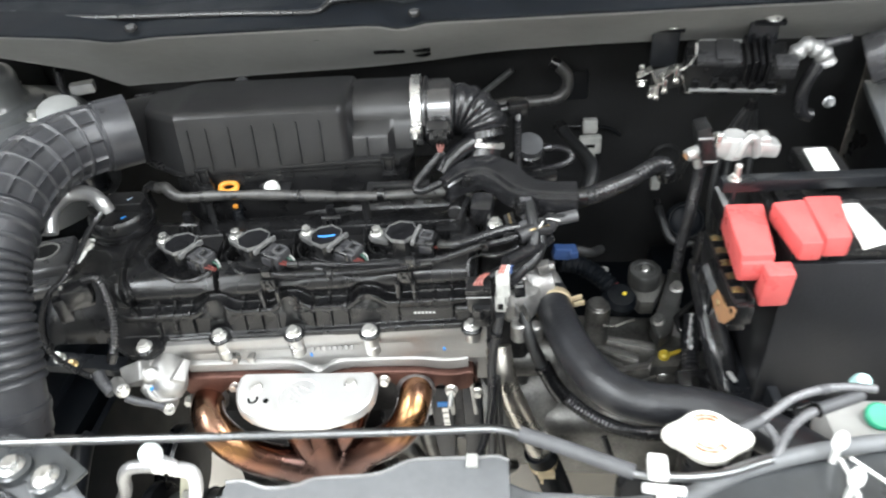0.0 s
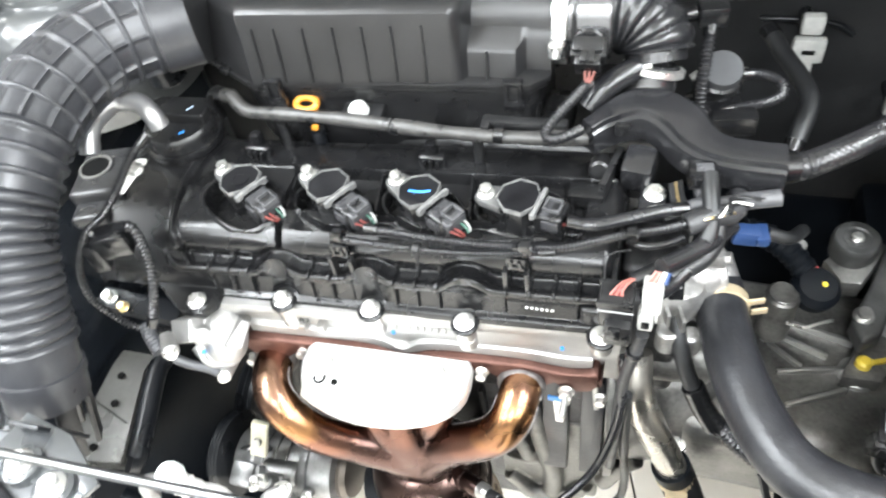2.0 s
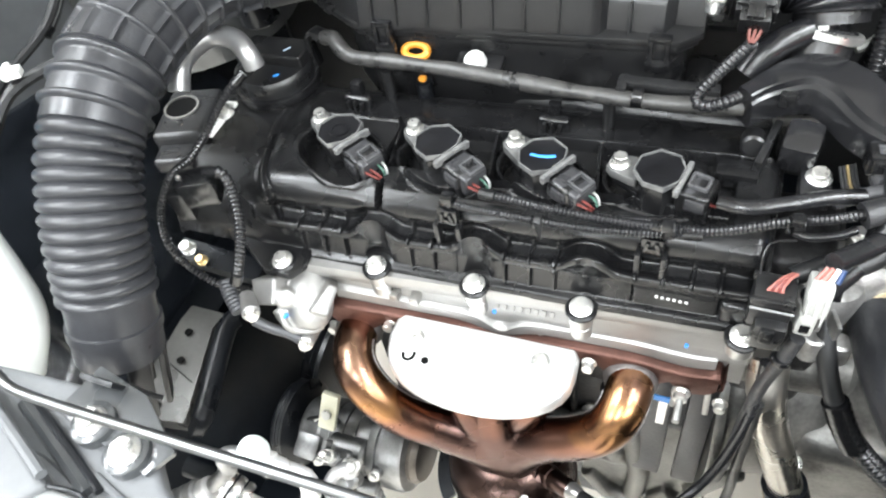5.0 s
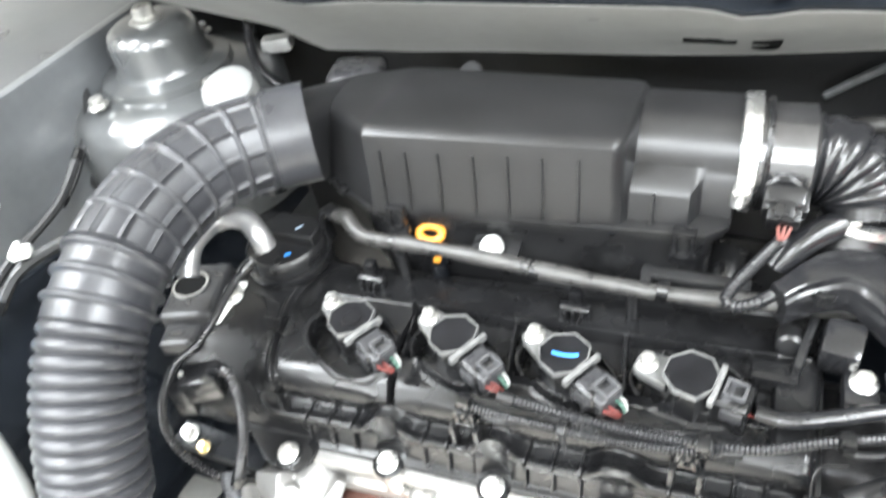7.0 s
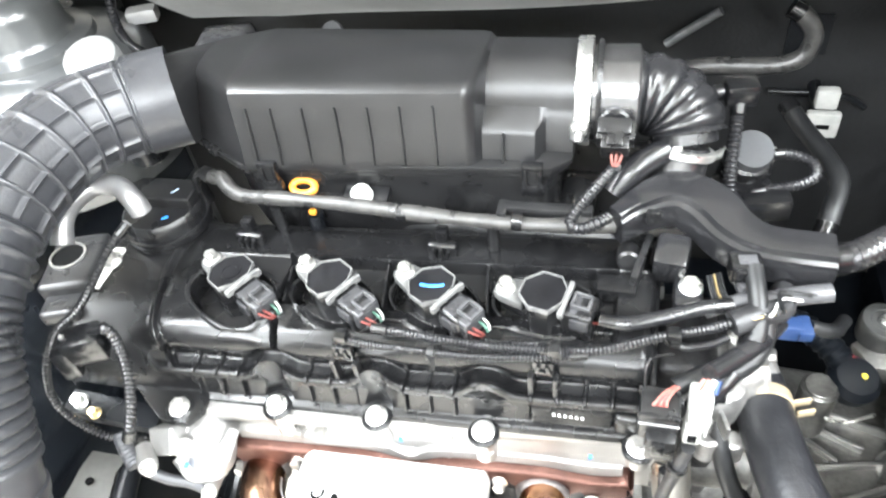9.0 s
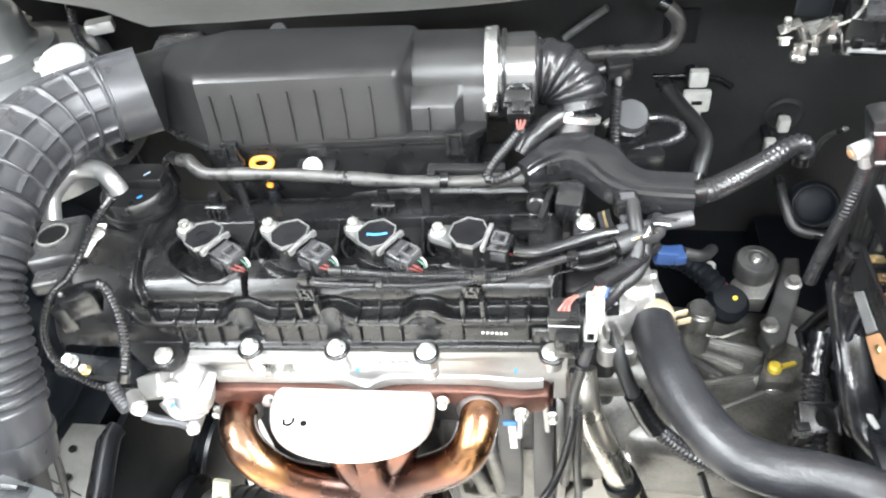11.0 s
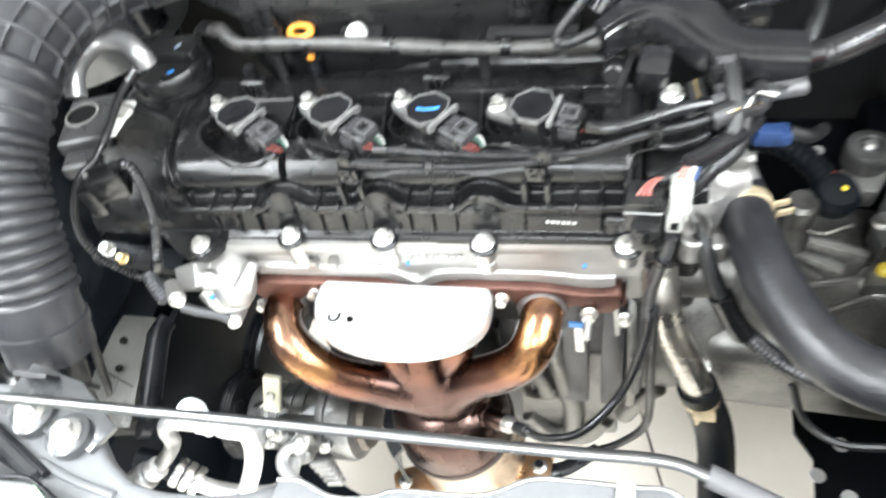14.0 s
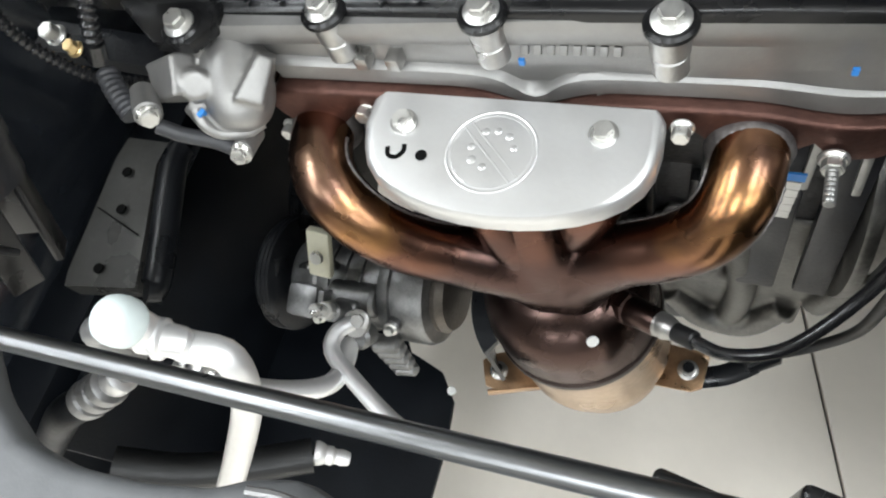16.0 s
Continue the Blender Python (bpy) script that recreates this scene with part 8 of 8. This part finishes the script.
def ac_pipes():
    ob = thing("air_con_pipe", "bright aluminium air-conditioning pipe with a service port", "air-con pipe")
    ob.location = (0.007, -0.003, -0.002)
    c = V(-0.059, -0.264, 0.846)
    part("service_cap", lathe([(0.0088, 0), (0.0098, 0.002), (0.0102, 0.006), (0.0098, 0.0095), (0.0086, 0.0125), (0.0062, 0.0146), (0.0030, 0.0155), (0, 0.0157)], frame_to(c, (-0.25, -0.15, 1)), 28), CAPTEAL, ob, "white and pale teal service port cap")
    part("port", cyl((-0.058, -0.264, 0.83), (-0.059, -0.264, 0.847), 0.0075, 18, 0.001), PIPE, ob)
    part("pipe", tube([(-0.062, -0.266, 0.836), (-0.048, -0.264, 0.834), (-0.0462, -0.2637, 0.8280), (-0.0326, -0.2623, 0.8220), (-0.0292, -0.2673, 0.8100), (-0.0349, -0.2766, 0.7880), (-0.0507, -0.2939, 0.7550), (-0.0746, -0.3193, 0.7100), (-0.0970, -0.3370, 0.6700)], 0.0068, 20, 0.004), PIPE, ob)
    part("collar", lathe([(0.0076, 0), (0.0086, 0.001), (0.0086, 0.0035), (0.0070, 0.005)], frame_to((-0.0555, -0.265, 0.8355), (1, 0.14, -0.25)), 20), PIPE, ob)
    cup, low = V(-0.1350, -0.2755, 0.7540), V(-0.1630, -0.2920, 0.7390)
    part("branch", tube([(-0.059, -0.265, 0.834), (-0.076, -0.2660, 0.8355), (-0.0880, -0.2670, 0.8320), (-0.0955, -0.2680, 0.8200), (-0.1010, -0.2675, 0.8000), (-0.1180, -0.2640, 0.7720), (-0.1270, -0.2680, 0.7600), cup], 0.0062, 16, 0.003), DULLPIPE, ob, "dull grey bent stem")
    run = (low - cup).normalized()
    part("ferrule", lathe([(0.0060, -0.004), (0.0092, -0.002), (0.0092, 0.006), (0.0080, 0.008)], frame_to(cup, run), 24), PIPE, ob)
    for k in range(3):
        part("crimp_ring", lathe([(0.0085, -0.001), (0.0112, 0.001), (0.0116, 0.004), (0.0110, 0.0075), (0.0085, 0.009)], frame_to(cup + run * (0.009 + 0.0095 * k), run), 26), DULLPIPE, ob)
    # hose end coloured near-black for the darkness it runs into
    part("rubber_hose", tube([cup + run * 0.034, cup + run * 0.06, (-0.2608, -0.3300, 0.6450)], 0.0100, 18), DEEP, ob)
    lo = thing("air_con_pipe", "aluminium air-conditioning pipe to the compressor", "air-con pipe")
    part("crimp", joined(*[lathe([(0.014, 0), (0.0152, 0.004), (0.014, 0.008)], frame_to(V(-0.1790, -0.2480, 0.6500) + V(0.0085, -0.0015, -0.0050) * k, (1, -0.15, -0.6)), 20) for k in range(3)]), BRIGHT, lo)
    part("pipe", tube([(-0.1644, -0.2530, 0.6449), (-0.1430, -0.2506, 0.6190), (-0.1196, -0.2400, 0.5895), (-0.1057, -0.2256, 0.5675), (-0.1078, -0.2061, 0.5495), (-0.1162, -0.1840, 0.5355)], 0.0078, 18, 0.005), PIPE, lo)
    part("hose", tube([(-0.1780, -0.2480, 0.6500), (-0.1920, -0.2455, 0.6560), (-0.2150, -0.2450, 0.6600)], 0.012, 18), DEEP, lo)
    up = thing("air_con_pipe", "thin aluminium air-conditioning pipe from the compressor", "air-con pipe")
    part("pipe", tube([(-0.1097, -0.1686, 0.5531), (-0.1189, -0.1828, 0.5598), (-0.1161, -0.1993, 0.5604), (-0.0936, -0.2148, 0.5581), (-0.0646, -0.2320, 0.5542), (-0.0427, -0.2421, 0.5501), (-0.0375, -0.2408, 0.5326)], 0.0068, 18, 0.005), PIPE, up)
    part("eye", joined(lathe([(0.011, 0), (0.0115, 0.003), (0.011, 0.009)], frame_to((-0.1096, -0.1676, 0.5476), (0.1, -0.5, 0.85)), 20), bolt((-0.1050, -0.1680, 0.5567), (0.1, -0.5, 0.85), 0.006, 0.005)), CAST, up)
    fh = thing("lower_hose", "black rubber hose with an aluminium crimp above the shield", "hose")
    part("hose", tube([(-0.2431, -0.3270, 0.5887), (-0.2010, -0.3157, 0.5580), (-0.1606, -0.2956, 0.5335), (-0.1244, -0.2755, 0.5157)], 0.014, 16), RUBBER, fh)
    part("crimp", lathe([(0.0095, 0), (0.0102, 0.003), (0.0088, 0.008), (0.0074, 0.010), (0.0080, 0.015), (0.0060, 0.018), (0.0068, 0.024), (0.0054, 0.030), (0.0, 0.031)], frame_to((-0.1243, -0.2732, 0.5158), V(-0.0962, -0.2687, 0.4983) - V(-0.1243, -0.2732, 0.5158)), 20), PIPE, fh)


CAPTEAL = material("white_teal_cap", (0.78, 0.87, 0.86), 0.4, 0, 0.03, 40)
ac_pipes()


def compressor():
    ob = thing("air_con_compressor", "cast aluminium air-conditioning compressor with ribs and bolts", "compressor")
    z, y = 0.505, -0.118
    ax = V(1, 0.02, 0.10).normalized()
    o = V(-0.198, y, z - 0.008)
    part("front_head", joined(lathe([(0.026, 0), (0.036, 0.003), (0.040, 0.010), (0.041, 0.030), (0.038, 0.034)], frame_to(o, ax), 40), boxat(-0.176, y - 0.030, z + 0.012, 0.030, 0.030, 0.040, 0.006, rx=24)), CASTGREY, ob)
    part("body", joined(lathe([(0.038, 0.030), (0.040, 0.036), (0.0395, 0.095), (0.038, 0.10)], frame_to(o, ax), 36),
                        cyl((-0.150, y - 0.026, z + 0.026), (-0.104, y - 0.025, z + 0.030), 0.015, 20, 0.003)), CASTGREY, ob)
    for k in range(3):
        part("rib", lathe([(0.038, 0), (0.0425, 0.0006), (0.0425, 0.0028), (0.038, 0.0034)], frame_to(o + ax * (0.044 + 0.016 * k), ax), 36), CASTGREY, ob)
    part("rear_head", lathe([(0.036, 0), (0.0465, 0.002), (0.0475, 0.005), (0.0475, 0.012), (0.0445, 0.0132), (0.0445, 0.0162), (0.0470, 0.0175), (0.0470, 0.038), (0.0445, 0.043), (0.036, 0.045), (0, 0.046)], frame_to(o + ax * 0.096, ax), 48), CASTGREY, ob)
    part("end_cap", lathe([(0.034, 0.043), (0.035, 0.050), (0.031, 0.056), (0.012, 0.058), (0, 0.058)], frame_to(o + ax * 0.096, ax), 40), ENDCAP, ob, "bronze-grey end cap")
    clutch = part("clutch", lathe([(0.02, 0), (0.052, 0.001), (0.0545, 0.004), (0.0545, 0.017), (0.050, 0.019), (0.0, 0.019)], frame_to(o - ax * 0.026, ax), 48), STEEL_DARK, ob)
    for k in range(3):
        part("groove", lathe([(0.0535, 0), (0.0552, 0.0008), (0.0535, 0.0016)], frame_to(o - ax * (0.022 - 0.0045 * k), ax), 44), STEEL_DARK, clutch)
    part("port_block", joined(boxat(-0.126, y - 0.040, z + 0.034, 0.024, 0.022, 0.022, 0.006, rx=28, seg=3), cyl((-0.126, y - 0.040, z + 0.036), (-0.126, y - 0.052, z + 0.066), 0.0088, 20, 0.002), cyl((-0.108, y - 0.050, z + 0.020), (-0.108, y - 0.062, z + 0.036), 0.010, 20, 0.003), boxat(-0.146, y - 0.036, z + 0.034, 0.006, 0.024, 0.034, 0.002, rx=28)), CASTGREY, ob)
    part("valve_cap", joined(cyl((-0.126, y - 0.052, z + 0.066), (-0.126, y - 0.055, z + 0.075), 0.0078, 6, 0.001), cyl((-0.126, y - 0.055, z + 0.075), (-0.126, y - 0.060, z + 0.090), 0.0050, 8, 0.001)), ZINC, ob)
    # ridged lower lump under the pipe flange
    part("muffler_lump", joined(*[cyl((-0.110 + 0.004 * k, y - 0.054 - 0.003 * k, z + 0.002 - 0.0062 * k), (-0.084 + 0.003 * k, y - 0.050 - 0.003 * k, z + 0.002 - 0.0062 * k), 0.0085 - 0.0006 * k, 20, 0.003) for k in range(5)]), CASTGREY, ob)
    for p in ((-0.158, y - 0.046, z + 0.020), (-0.086, y - 0.046, z + 0.030), (-0.142, y - 0.058, z + 0.002)):
        part("bolt", bolt(p, (0, -0.8, 0.6), 0.0042, 0.005), ZINC, ob)
        part("lug", cyl(V(*p) - V(0, -0.016, 0.012), p, 0.0068, 16, 0.002), CASTGREY, ob)
    tag = thing("cable_tag", "cream plastic connector tag on a bracket", "connector")
    t = V(-0.1475, -0.1261, 0.5803)
    part("tag", boxat(t.x, t.y, t.z, 0.020, 0.008, 0.046, 0.002, rx=-30, ry=8), CREAM, tag)
    part("rivet", lathe([(0.006, 0), (0.0055, 0.003), (0.002, 0.003)], frame_to((t.x + 0.001, t.y - 0.006, t.z + 0.004), (0, -0.75, 0.65)), 14), ZINC, tag)
    part("stay", tube([(t.x, t.y, t.z - 0.015), (t.x - 0.004, t.y + 0.005, t.z - 0.04)], 0.004, 8), STEEL_DARK, tag)
    for k in range(3):
        part("wire", tube([(t.x - 0.008, t.y, t.z - 0.02), (t.x - 0.03 - 0.004 * k, t.y, t.z - 0.04), (t.x - 0.035 - 0.006 * k, t.y - 0.004, t.z - 0.062)], 0.0016, 6), WIRE_WHITE if k == 0 else RUBBER, tag)
    pu = single("crank_pulley", lathe([(0.03, 0), (0.07, 0.002), (0.072, 0.006), (0.066, 0.010), (0.072, 0.014), (0.066, 0.018), (0.072, 0.022), (0.072, 0.028), (0.05, 0.03), (0, 0.03)], frame_to((-0.245, -0.01, 0.46), (1, 0, 0)), 48), STEEL_DARK, "black grooved crankshaft pulley", "pulley")


ENDCAP = material("bronze_grey_end_cap", (0.13, 0.115, 0.10), 0.42, 0.8, 0.3, 40, 0.3, 300)
CASTGREY = material("grey_cast_compressor_aluminium", (0.22, 0.22, 0.218), 0.38, 0.85, 0.35, 60, 0.35, 400, 0.1)
compressor()


def left_side():
    # body rail with a pale steel face
    ob = thing("chassis_rail", "grey steel chassis rail with punched holes beside the engine", "chassis rail", kind="structure")
    a, b, c, d = (V(*p) for p in ((-0.3545, -0.0882, 0.6200), (-0.3092, -0.0876, 0.6200), (-0.2868, -0.1833, 0.6060), (-0.3573, -0.1946, 0.6060)))
    back = V(0.002, 0.022, 0.0)
    fwd = V(0.002, -0.012, -0.002)
    top = loft([[a + back, b + back, b + back + V(0, 0, -0.02), a + back + V(0, 0, -0.02)], [a, b, b + V(0, 0, -0.02), a + V(0, 0, -0.02)], [d, c, c + V(0, 0, -0.02), d + V(0, 0, -0.02)], [d + fwd, c + fwd, c + fwd + V(0, 0, -0.02), d + fwd + V(0, 0, -0.02)]])
    part("top_face", top, RAILSTEEL, ob)
    part("lip", tube([b + back + V(0.012, 0, -0.006), b + V(0.014, 0, -0.006), c + V(0.016, 0, -0.006), c + fwd + V(0.012, 0, 0)], 0.012, 12), STEEL_DARK, ob)
    # rail side near-black, shade put into the colour below the grey top
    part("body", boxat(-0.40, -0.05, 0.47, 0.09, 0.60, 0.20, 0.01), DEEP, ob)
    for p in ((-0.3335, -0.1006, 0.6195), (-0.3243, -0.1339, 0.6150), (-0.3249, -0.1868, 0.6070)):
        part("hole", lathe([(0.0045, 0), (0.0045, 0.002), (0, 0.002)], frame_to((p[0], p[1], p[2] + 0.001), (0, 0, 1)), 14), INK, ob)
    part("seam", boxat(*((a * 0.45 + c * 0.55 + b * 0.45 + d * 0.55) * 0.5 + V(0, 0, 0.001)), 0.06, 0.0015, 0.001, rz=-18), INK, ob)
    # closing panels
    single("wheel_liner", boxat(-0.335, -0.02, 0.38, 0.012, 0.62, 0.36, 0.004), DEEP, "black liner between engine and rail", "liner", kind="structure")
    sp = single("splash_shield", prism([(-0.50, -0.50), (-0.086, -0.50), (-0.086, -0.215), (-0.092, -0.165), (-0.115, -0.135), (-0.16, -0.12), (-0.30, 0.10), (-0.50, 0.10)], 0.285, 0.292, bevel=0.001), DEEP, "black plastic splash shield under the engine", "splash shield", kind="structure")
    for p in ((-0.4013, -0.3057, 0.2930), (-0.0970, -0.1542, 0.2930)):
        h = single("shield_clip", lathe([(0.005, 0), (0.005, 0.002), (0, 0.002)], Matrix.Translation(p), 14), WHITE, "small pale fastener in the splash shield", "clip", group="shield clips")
    # made-up dark block, added to cover bright floor behind the gearbox
    single("subframe", joined(boxat(0.46, 0.30, 0.44, 0.50, 0.30, 0.10, 0.02), boxat(0.60, 0.18, 0.50, 0.14, 0.50, 0.09, 0.02)), DEEP, "black filler block behind the gearbox, hiding the floor", "subframe", kind="structure")
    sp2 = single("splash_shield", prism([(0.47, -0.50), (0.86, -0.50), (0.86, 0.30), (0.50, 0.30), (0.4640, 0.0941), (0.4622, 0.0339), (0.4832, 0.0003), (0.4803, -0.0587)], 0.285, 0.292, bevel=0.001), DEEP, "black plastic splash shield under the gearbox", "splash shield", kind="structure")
    for p in ((0.5177, 0.0227, 0.2930), (0.5197, -0.0483, 0.2930), (0.4848, -0.0240, 0.2930)):
        h = single("shield_clip", lathe([(0.010, 0), (0.010, 0.002), (0, 0.002)], Matrix.Translation(p), 14), WHITE, "small pale fastener in the splash shield", "clip", group="shield clips")
    fan = thing("fan_shroud", "black plastic cooling fan shroud", "fan shroud")
    part("shroud", boxat(0.40, -0.285, 0.55, 0.34, 0.012, 0.46, 0.005), PLASTIC, fan)
    for q, wd in (((0.1612, -0.2566, 0.7198), 0.044), ((0.2144, -0.2439, 0.7083), 0.026)):
        part("fin", boxat(q[0], q[1], q[2] - 0.06, wd, 0.010, 0.12, 0.005, rz=-10, seg=4), SATIN, fan)


RAILSTEEL = material("grey_steel_rail", (0.105, 0.103, 0.097), 0.32, 0.6, 0.2, 12, 0.2, 200)
left_side()


def left_upper():
    # strut turret
    st = thing("strut_turret", "grey painted suspension turret with a domed top mount", "strut turret")
    c = V(-0.4435, 0.2272, 0.9772)
    part("dome", lathe([(0.13, -0.16), (0.125, -0.05), (0.11, -0.03), (0.085, -0.022), (0.075, -0.02)], Matrix.Translation(c), 48), TURRET, st)
    part("mount", lathe([(0.075, -0.024), (0.072, -0.012), (0.055, -0.008), (0.05, 0.0), (0.05, 0.024), (0.046, 0.034), (0.036, 0.040), (0.02, 0.041), (0, 0.041)], Matrix.Translation(c), 44), TURRET, st)
    part("nut", bolt(c + V(0, 0, 0.040), (0, 0, 1), 0.012, 0.012, 1.5), ZINC, st)
    for a in (250, 340, 100):
        p = c + V(0.088 * math.cos(radians(a)), 0.088 * math.sin(radians(a)), -0.018)
        part("bolt", bolt(p, (0, 0, 1), 0.008, 0.008), ZINC, st)
    w = thing("brake_fluid_reservoir", "black reservoir neck with a round grey-white cap", "reservoir")
    p = V(-0.2884, 0.1454, 0.9894)
    part("cap", lathe([(0.026, -0.010), (0.027, 0), (0.025, 0.008), (0.019, 0.012), (0, 0.013)], frame_to(p, (0.1, -0.35, 1)), 36), MILKYDIM, w)
    part("neck", cyl(p + V(0, 0.012, -0.12), p + V(0, 0.005, -0.008), 0.021, 28, 0.002), STEEL_DARK, w)
    r = single("reservoir", boxat(*((-0.2413, 0.2914, 0.9252)), 0.065, 0.05, 0.03, 0.014, rz=12, seg=3), DARKTUBE, "dark grey fluid reservoir behind the filter box", "reservoir")
    # white washer bottle in the front corner
    b = thing("washer_bottle", "milky white washer bottle with a bright blue cap", "washer bottle")
    pts = [(-0.3760, -0.1681, 0.9261), (-0.3712, -0.1905, 0.8879), (-0.3599, -0.2061, 0.8488), (-0.3498, -0.2214, 0.8146), (-0.3467, -0.2533, 0.7851)]
    part("body", tube(pts, lambda s, t, a: 0.024 + 0.014 * math.sin(math.pi / 2 * min(1, s / t * 1.35)), 28, 0.006, squash=0.75), MILKY, b)
    part("neck", tube([(-0.3794, -0.1630, 0.9446), (-0.3752, -0.1717, 0.9227)], 0.020, 22), MILKY, b)
    part("cap", lathe([(0.017, 0), (0.0175, 0.008), (0.014, 0.012), (0, 0.013)], frame_to((-0.3799, -0.1602, 0.9473), (0.3, -0.2, 1)), 24), BLUECAP, b)
    # engine mount bracket with a round hole, bright pipe and sensor
    m = thing("engine_mount", "cast engine mount arm with a round eye", "engine mount")
    q = V(-0.2745, -0.005, 0.883)
    arm = joined(boxat(0, 0, 0, 0.050, 0.066, 0.022, 0.006, seg=3), boxat(-0.004, -0.040, -0.008, 0.034, 0.03, 0.016, 0.005, seg=3))
    bmesh.ops.transform(arm, matrix=pose(q.x + 0.006, q.y - 0.002, q.z - 0.0115, 0, 0, 17), verts=arm.verts)
    part("arm", arm, MOUNTBLACK, m)
    part("eye", lathe([(0.0145, 0), (0.0145, 0.0006), (0, 0.0006)], Matrix.Translation(q), 26), INK, m)
    part("eye_rim", lathe([(0.0145, 0), (0.0165, 0.0), (0.0165, 0.002), (0.0145, 0.002), (0.0145, 0)], Matrix.Translation(q), 26), CAST, m)
    pp = thing("coolant_tube", "pale aluminium tube curving behind the filler cap", "pipe")
    part("tube", tube([(-0.240, -0.028, 0.925), (-0.2425, -0.014, 0.938), (-0.2445, 0.002, 0.941), (-0.237, 0.025, 0.943), (-0.216, 0.031, 0.940), (-0.200, 0.024, 0.931), (-0.196, 0.022, 0.920)], 0.0092, 18, 0.004), TUBEGREY, pp)
    sn = thing("cam_sensor", "pale sensor tongue with a small bolt at the cover's corner", "sensor")
    s0, s1 = V(-0.2140, -0.002, 0.897), V(-0.2090, -0.050, 0.901)
    part("tongue", box((s1 - s0).length, 0.010, 0.004, Matrix.Translation((s0 + s1) / 2) @ (s1 - s0).to_track_quat("X", "Z").to_matrix().to_4x4(), 0.0015), WHITE, sn)
    part("bolt", bolt((-0.2085, -0.020, 0.9015), (0, -0.2, 1), 0.006, 0.008), ZINC, sn)
    # looms on the chain end
    loom("cover_loom", "corrugated conduit over the round end of the cover", [(-0.1704, -0.0996, 0.9148), (-0.1549, -0.0991, 0.9161), (-0.1482, -0.1056, 0.8982), (-0.1425, -0.1205, 0.8771), (-0.1403, -0.1388, 0.8584), (-0.1474, -0.1445, 0.8407)], 0.0048, None, 0.0036, 10)
    loom("cover_loom", "taped wire round the chain cover", [(-0.1763, -0.0146, 0.9432), (-0.1894, -0.0329, 0.9307), (-0.2001, -0.0576, 0.9120), (-0.2129, -0.0736, 0.8964), (-0.2281, -0.0887, 0.8854), (-0.2340, -0.1122, 0.8610), (-0.2246, -0.1271, 0.8366), (-0.1992, -0.1292, 0.8069), (-0.1830, -0.1180, 0.7850), (-0.1660, -0.1000, 0.7650)], 0.0040, None, 0.0036, seg=10)
    sb = thing("sensor_block", "black sensor plugged into the chain cover", "sensor")
    p = V(-0.1811, -0.1029, 0.8996)
    part("body", joined(boxat(p.x, p.y, p.z, 0.030, 0.022, 0.026, 0.004, rz=25), boxat(p.x - 0.014, p.y - 0.012, p.z - 0.01, 0.014, 0.012, 0.03, 0.003, rz=25)), PLASTIC_GLOSS, sb)
    part("pin", boxat(p.x - 0.012, p.y - 0.006, p.z + 0.008, 0.003, 0.003, 0.016, 0.0005, ry=15), ZINC, sb)
    # wires on the wing
    loom("wing_cable", "thin black cable clipped to the inner wing", [(-0.5354, 0.1804, 0.9834), (-0.5099, 0.1646, 0.9627), (-0.4927, 0.1298, 0.9372), (-0.4808, 0.0797, 0.9103), (-0.4777, 0.0489, 0.8993)], 0.0045, RUBBER, seg=8)
    loom("wing_cable", "thin black cable crossing the inner wing", [(-0.4201, 0.0640, 0.9668), (-0.4160, 0.0118, 0.9410), (-0.4218, -0.0540, 0.9261), (-0.4325, -0.1042, 0.9008), (-0.4369, -0.1370, 0.8844)], 0.0045, RUBBER, seg=8)
    loom("wing_cable", "black cable running behind the hose", [(-0.3305, 0.0265, 0.9144), (-0.3860, -0.0028, 0.9209), (-0.4151, -0.0512, 0.9179), (-0.4226, -0.0892, 0.8970)], 0.006, RUBBER, seg=8)
    for uv in ((-0.4092, -0.0460, 0.9345), (-0.4518, -0.0264, 0.9614)):
        c1 = thing("cable_clip", "small white plastic cable clip on the wing", "clip", group="wing cable clips")
        part("clip", joined(boxat(*uv, 0.018, 0.012, 0.008, 0.002, rz=30), boxat(uv[0] - 0.006, uv[1], uv[2], 0.006, 0.018, 0.010, 0.002, rz=30)), WHITE, c1)
    loom("cowl_conduit", "corrugated conduit dropping from the cowl", [(-0.3624, 0.2911, 0.9940), (-0.3548, 0.2695, 0.9702), (-0.3396, 0.2545, 0.9479), (-0.3086, 0.2437, 0.9349)], 0.006, None, 0.0045, 10)
    hb = thing("hydraulic_block", "bright metal fitting behind the hose", "fitting")
    z = V(-0.3493, 0.3079, 0.9519)
    part("block", boxat(*z, 0.035, 0.02, 0.016, 0.004, rz=20), SHINY, hb)


TUBEGREY = material("satin_grey_aluminium_tube", (0.38, 0.38, 0.38), 0.36, 0.8, 0.1, 30, 0.05, 500, 0.06)
MOUNTBLACK = material("satin_black_cast_arm", (0.030, 0.030, 0.031), 0.33, 0.3, 0.3, 50, 0.3, 300)
TURRET = material("grey_turret_paint", (0.072, 0.075, 0.076), 0.34, 0.3, 0.12, 12, 0.15, 300, 0.08, coat=0.8)
BLUECAP = material("bright_blue_cap", (0.02, 0.35, 0.62), 0.4, 0, 0.06, 40)
left_upper()
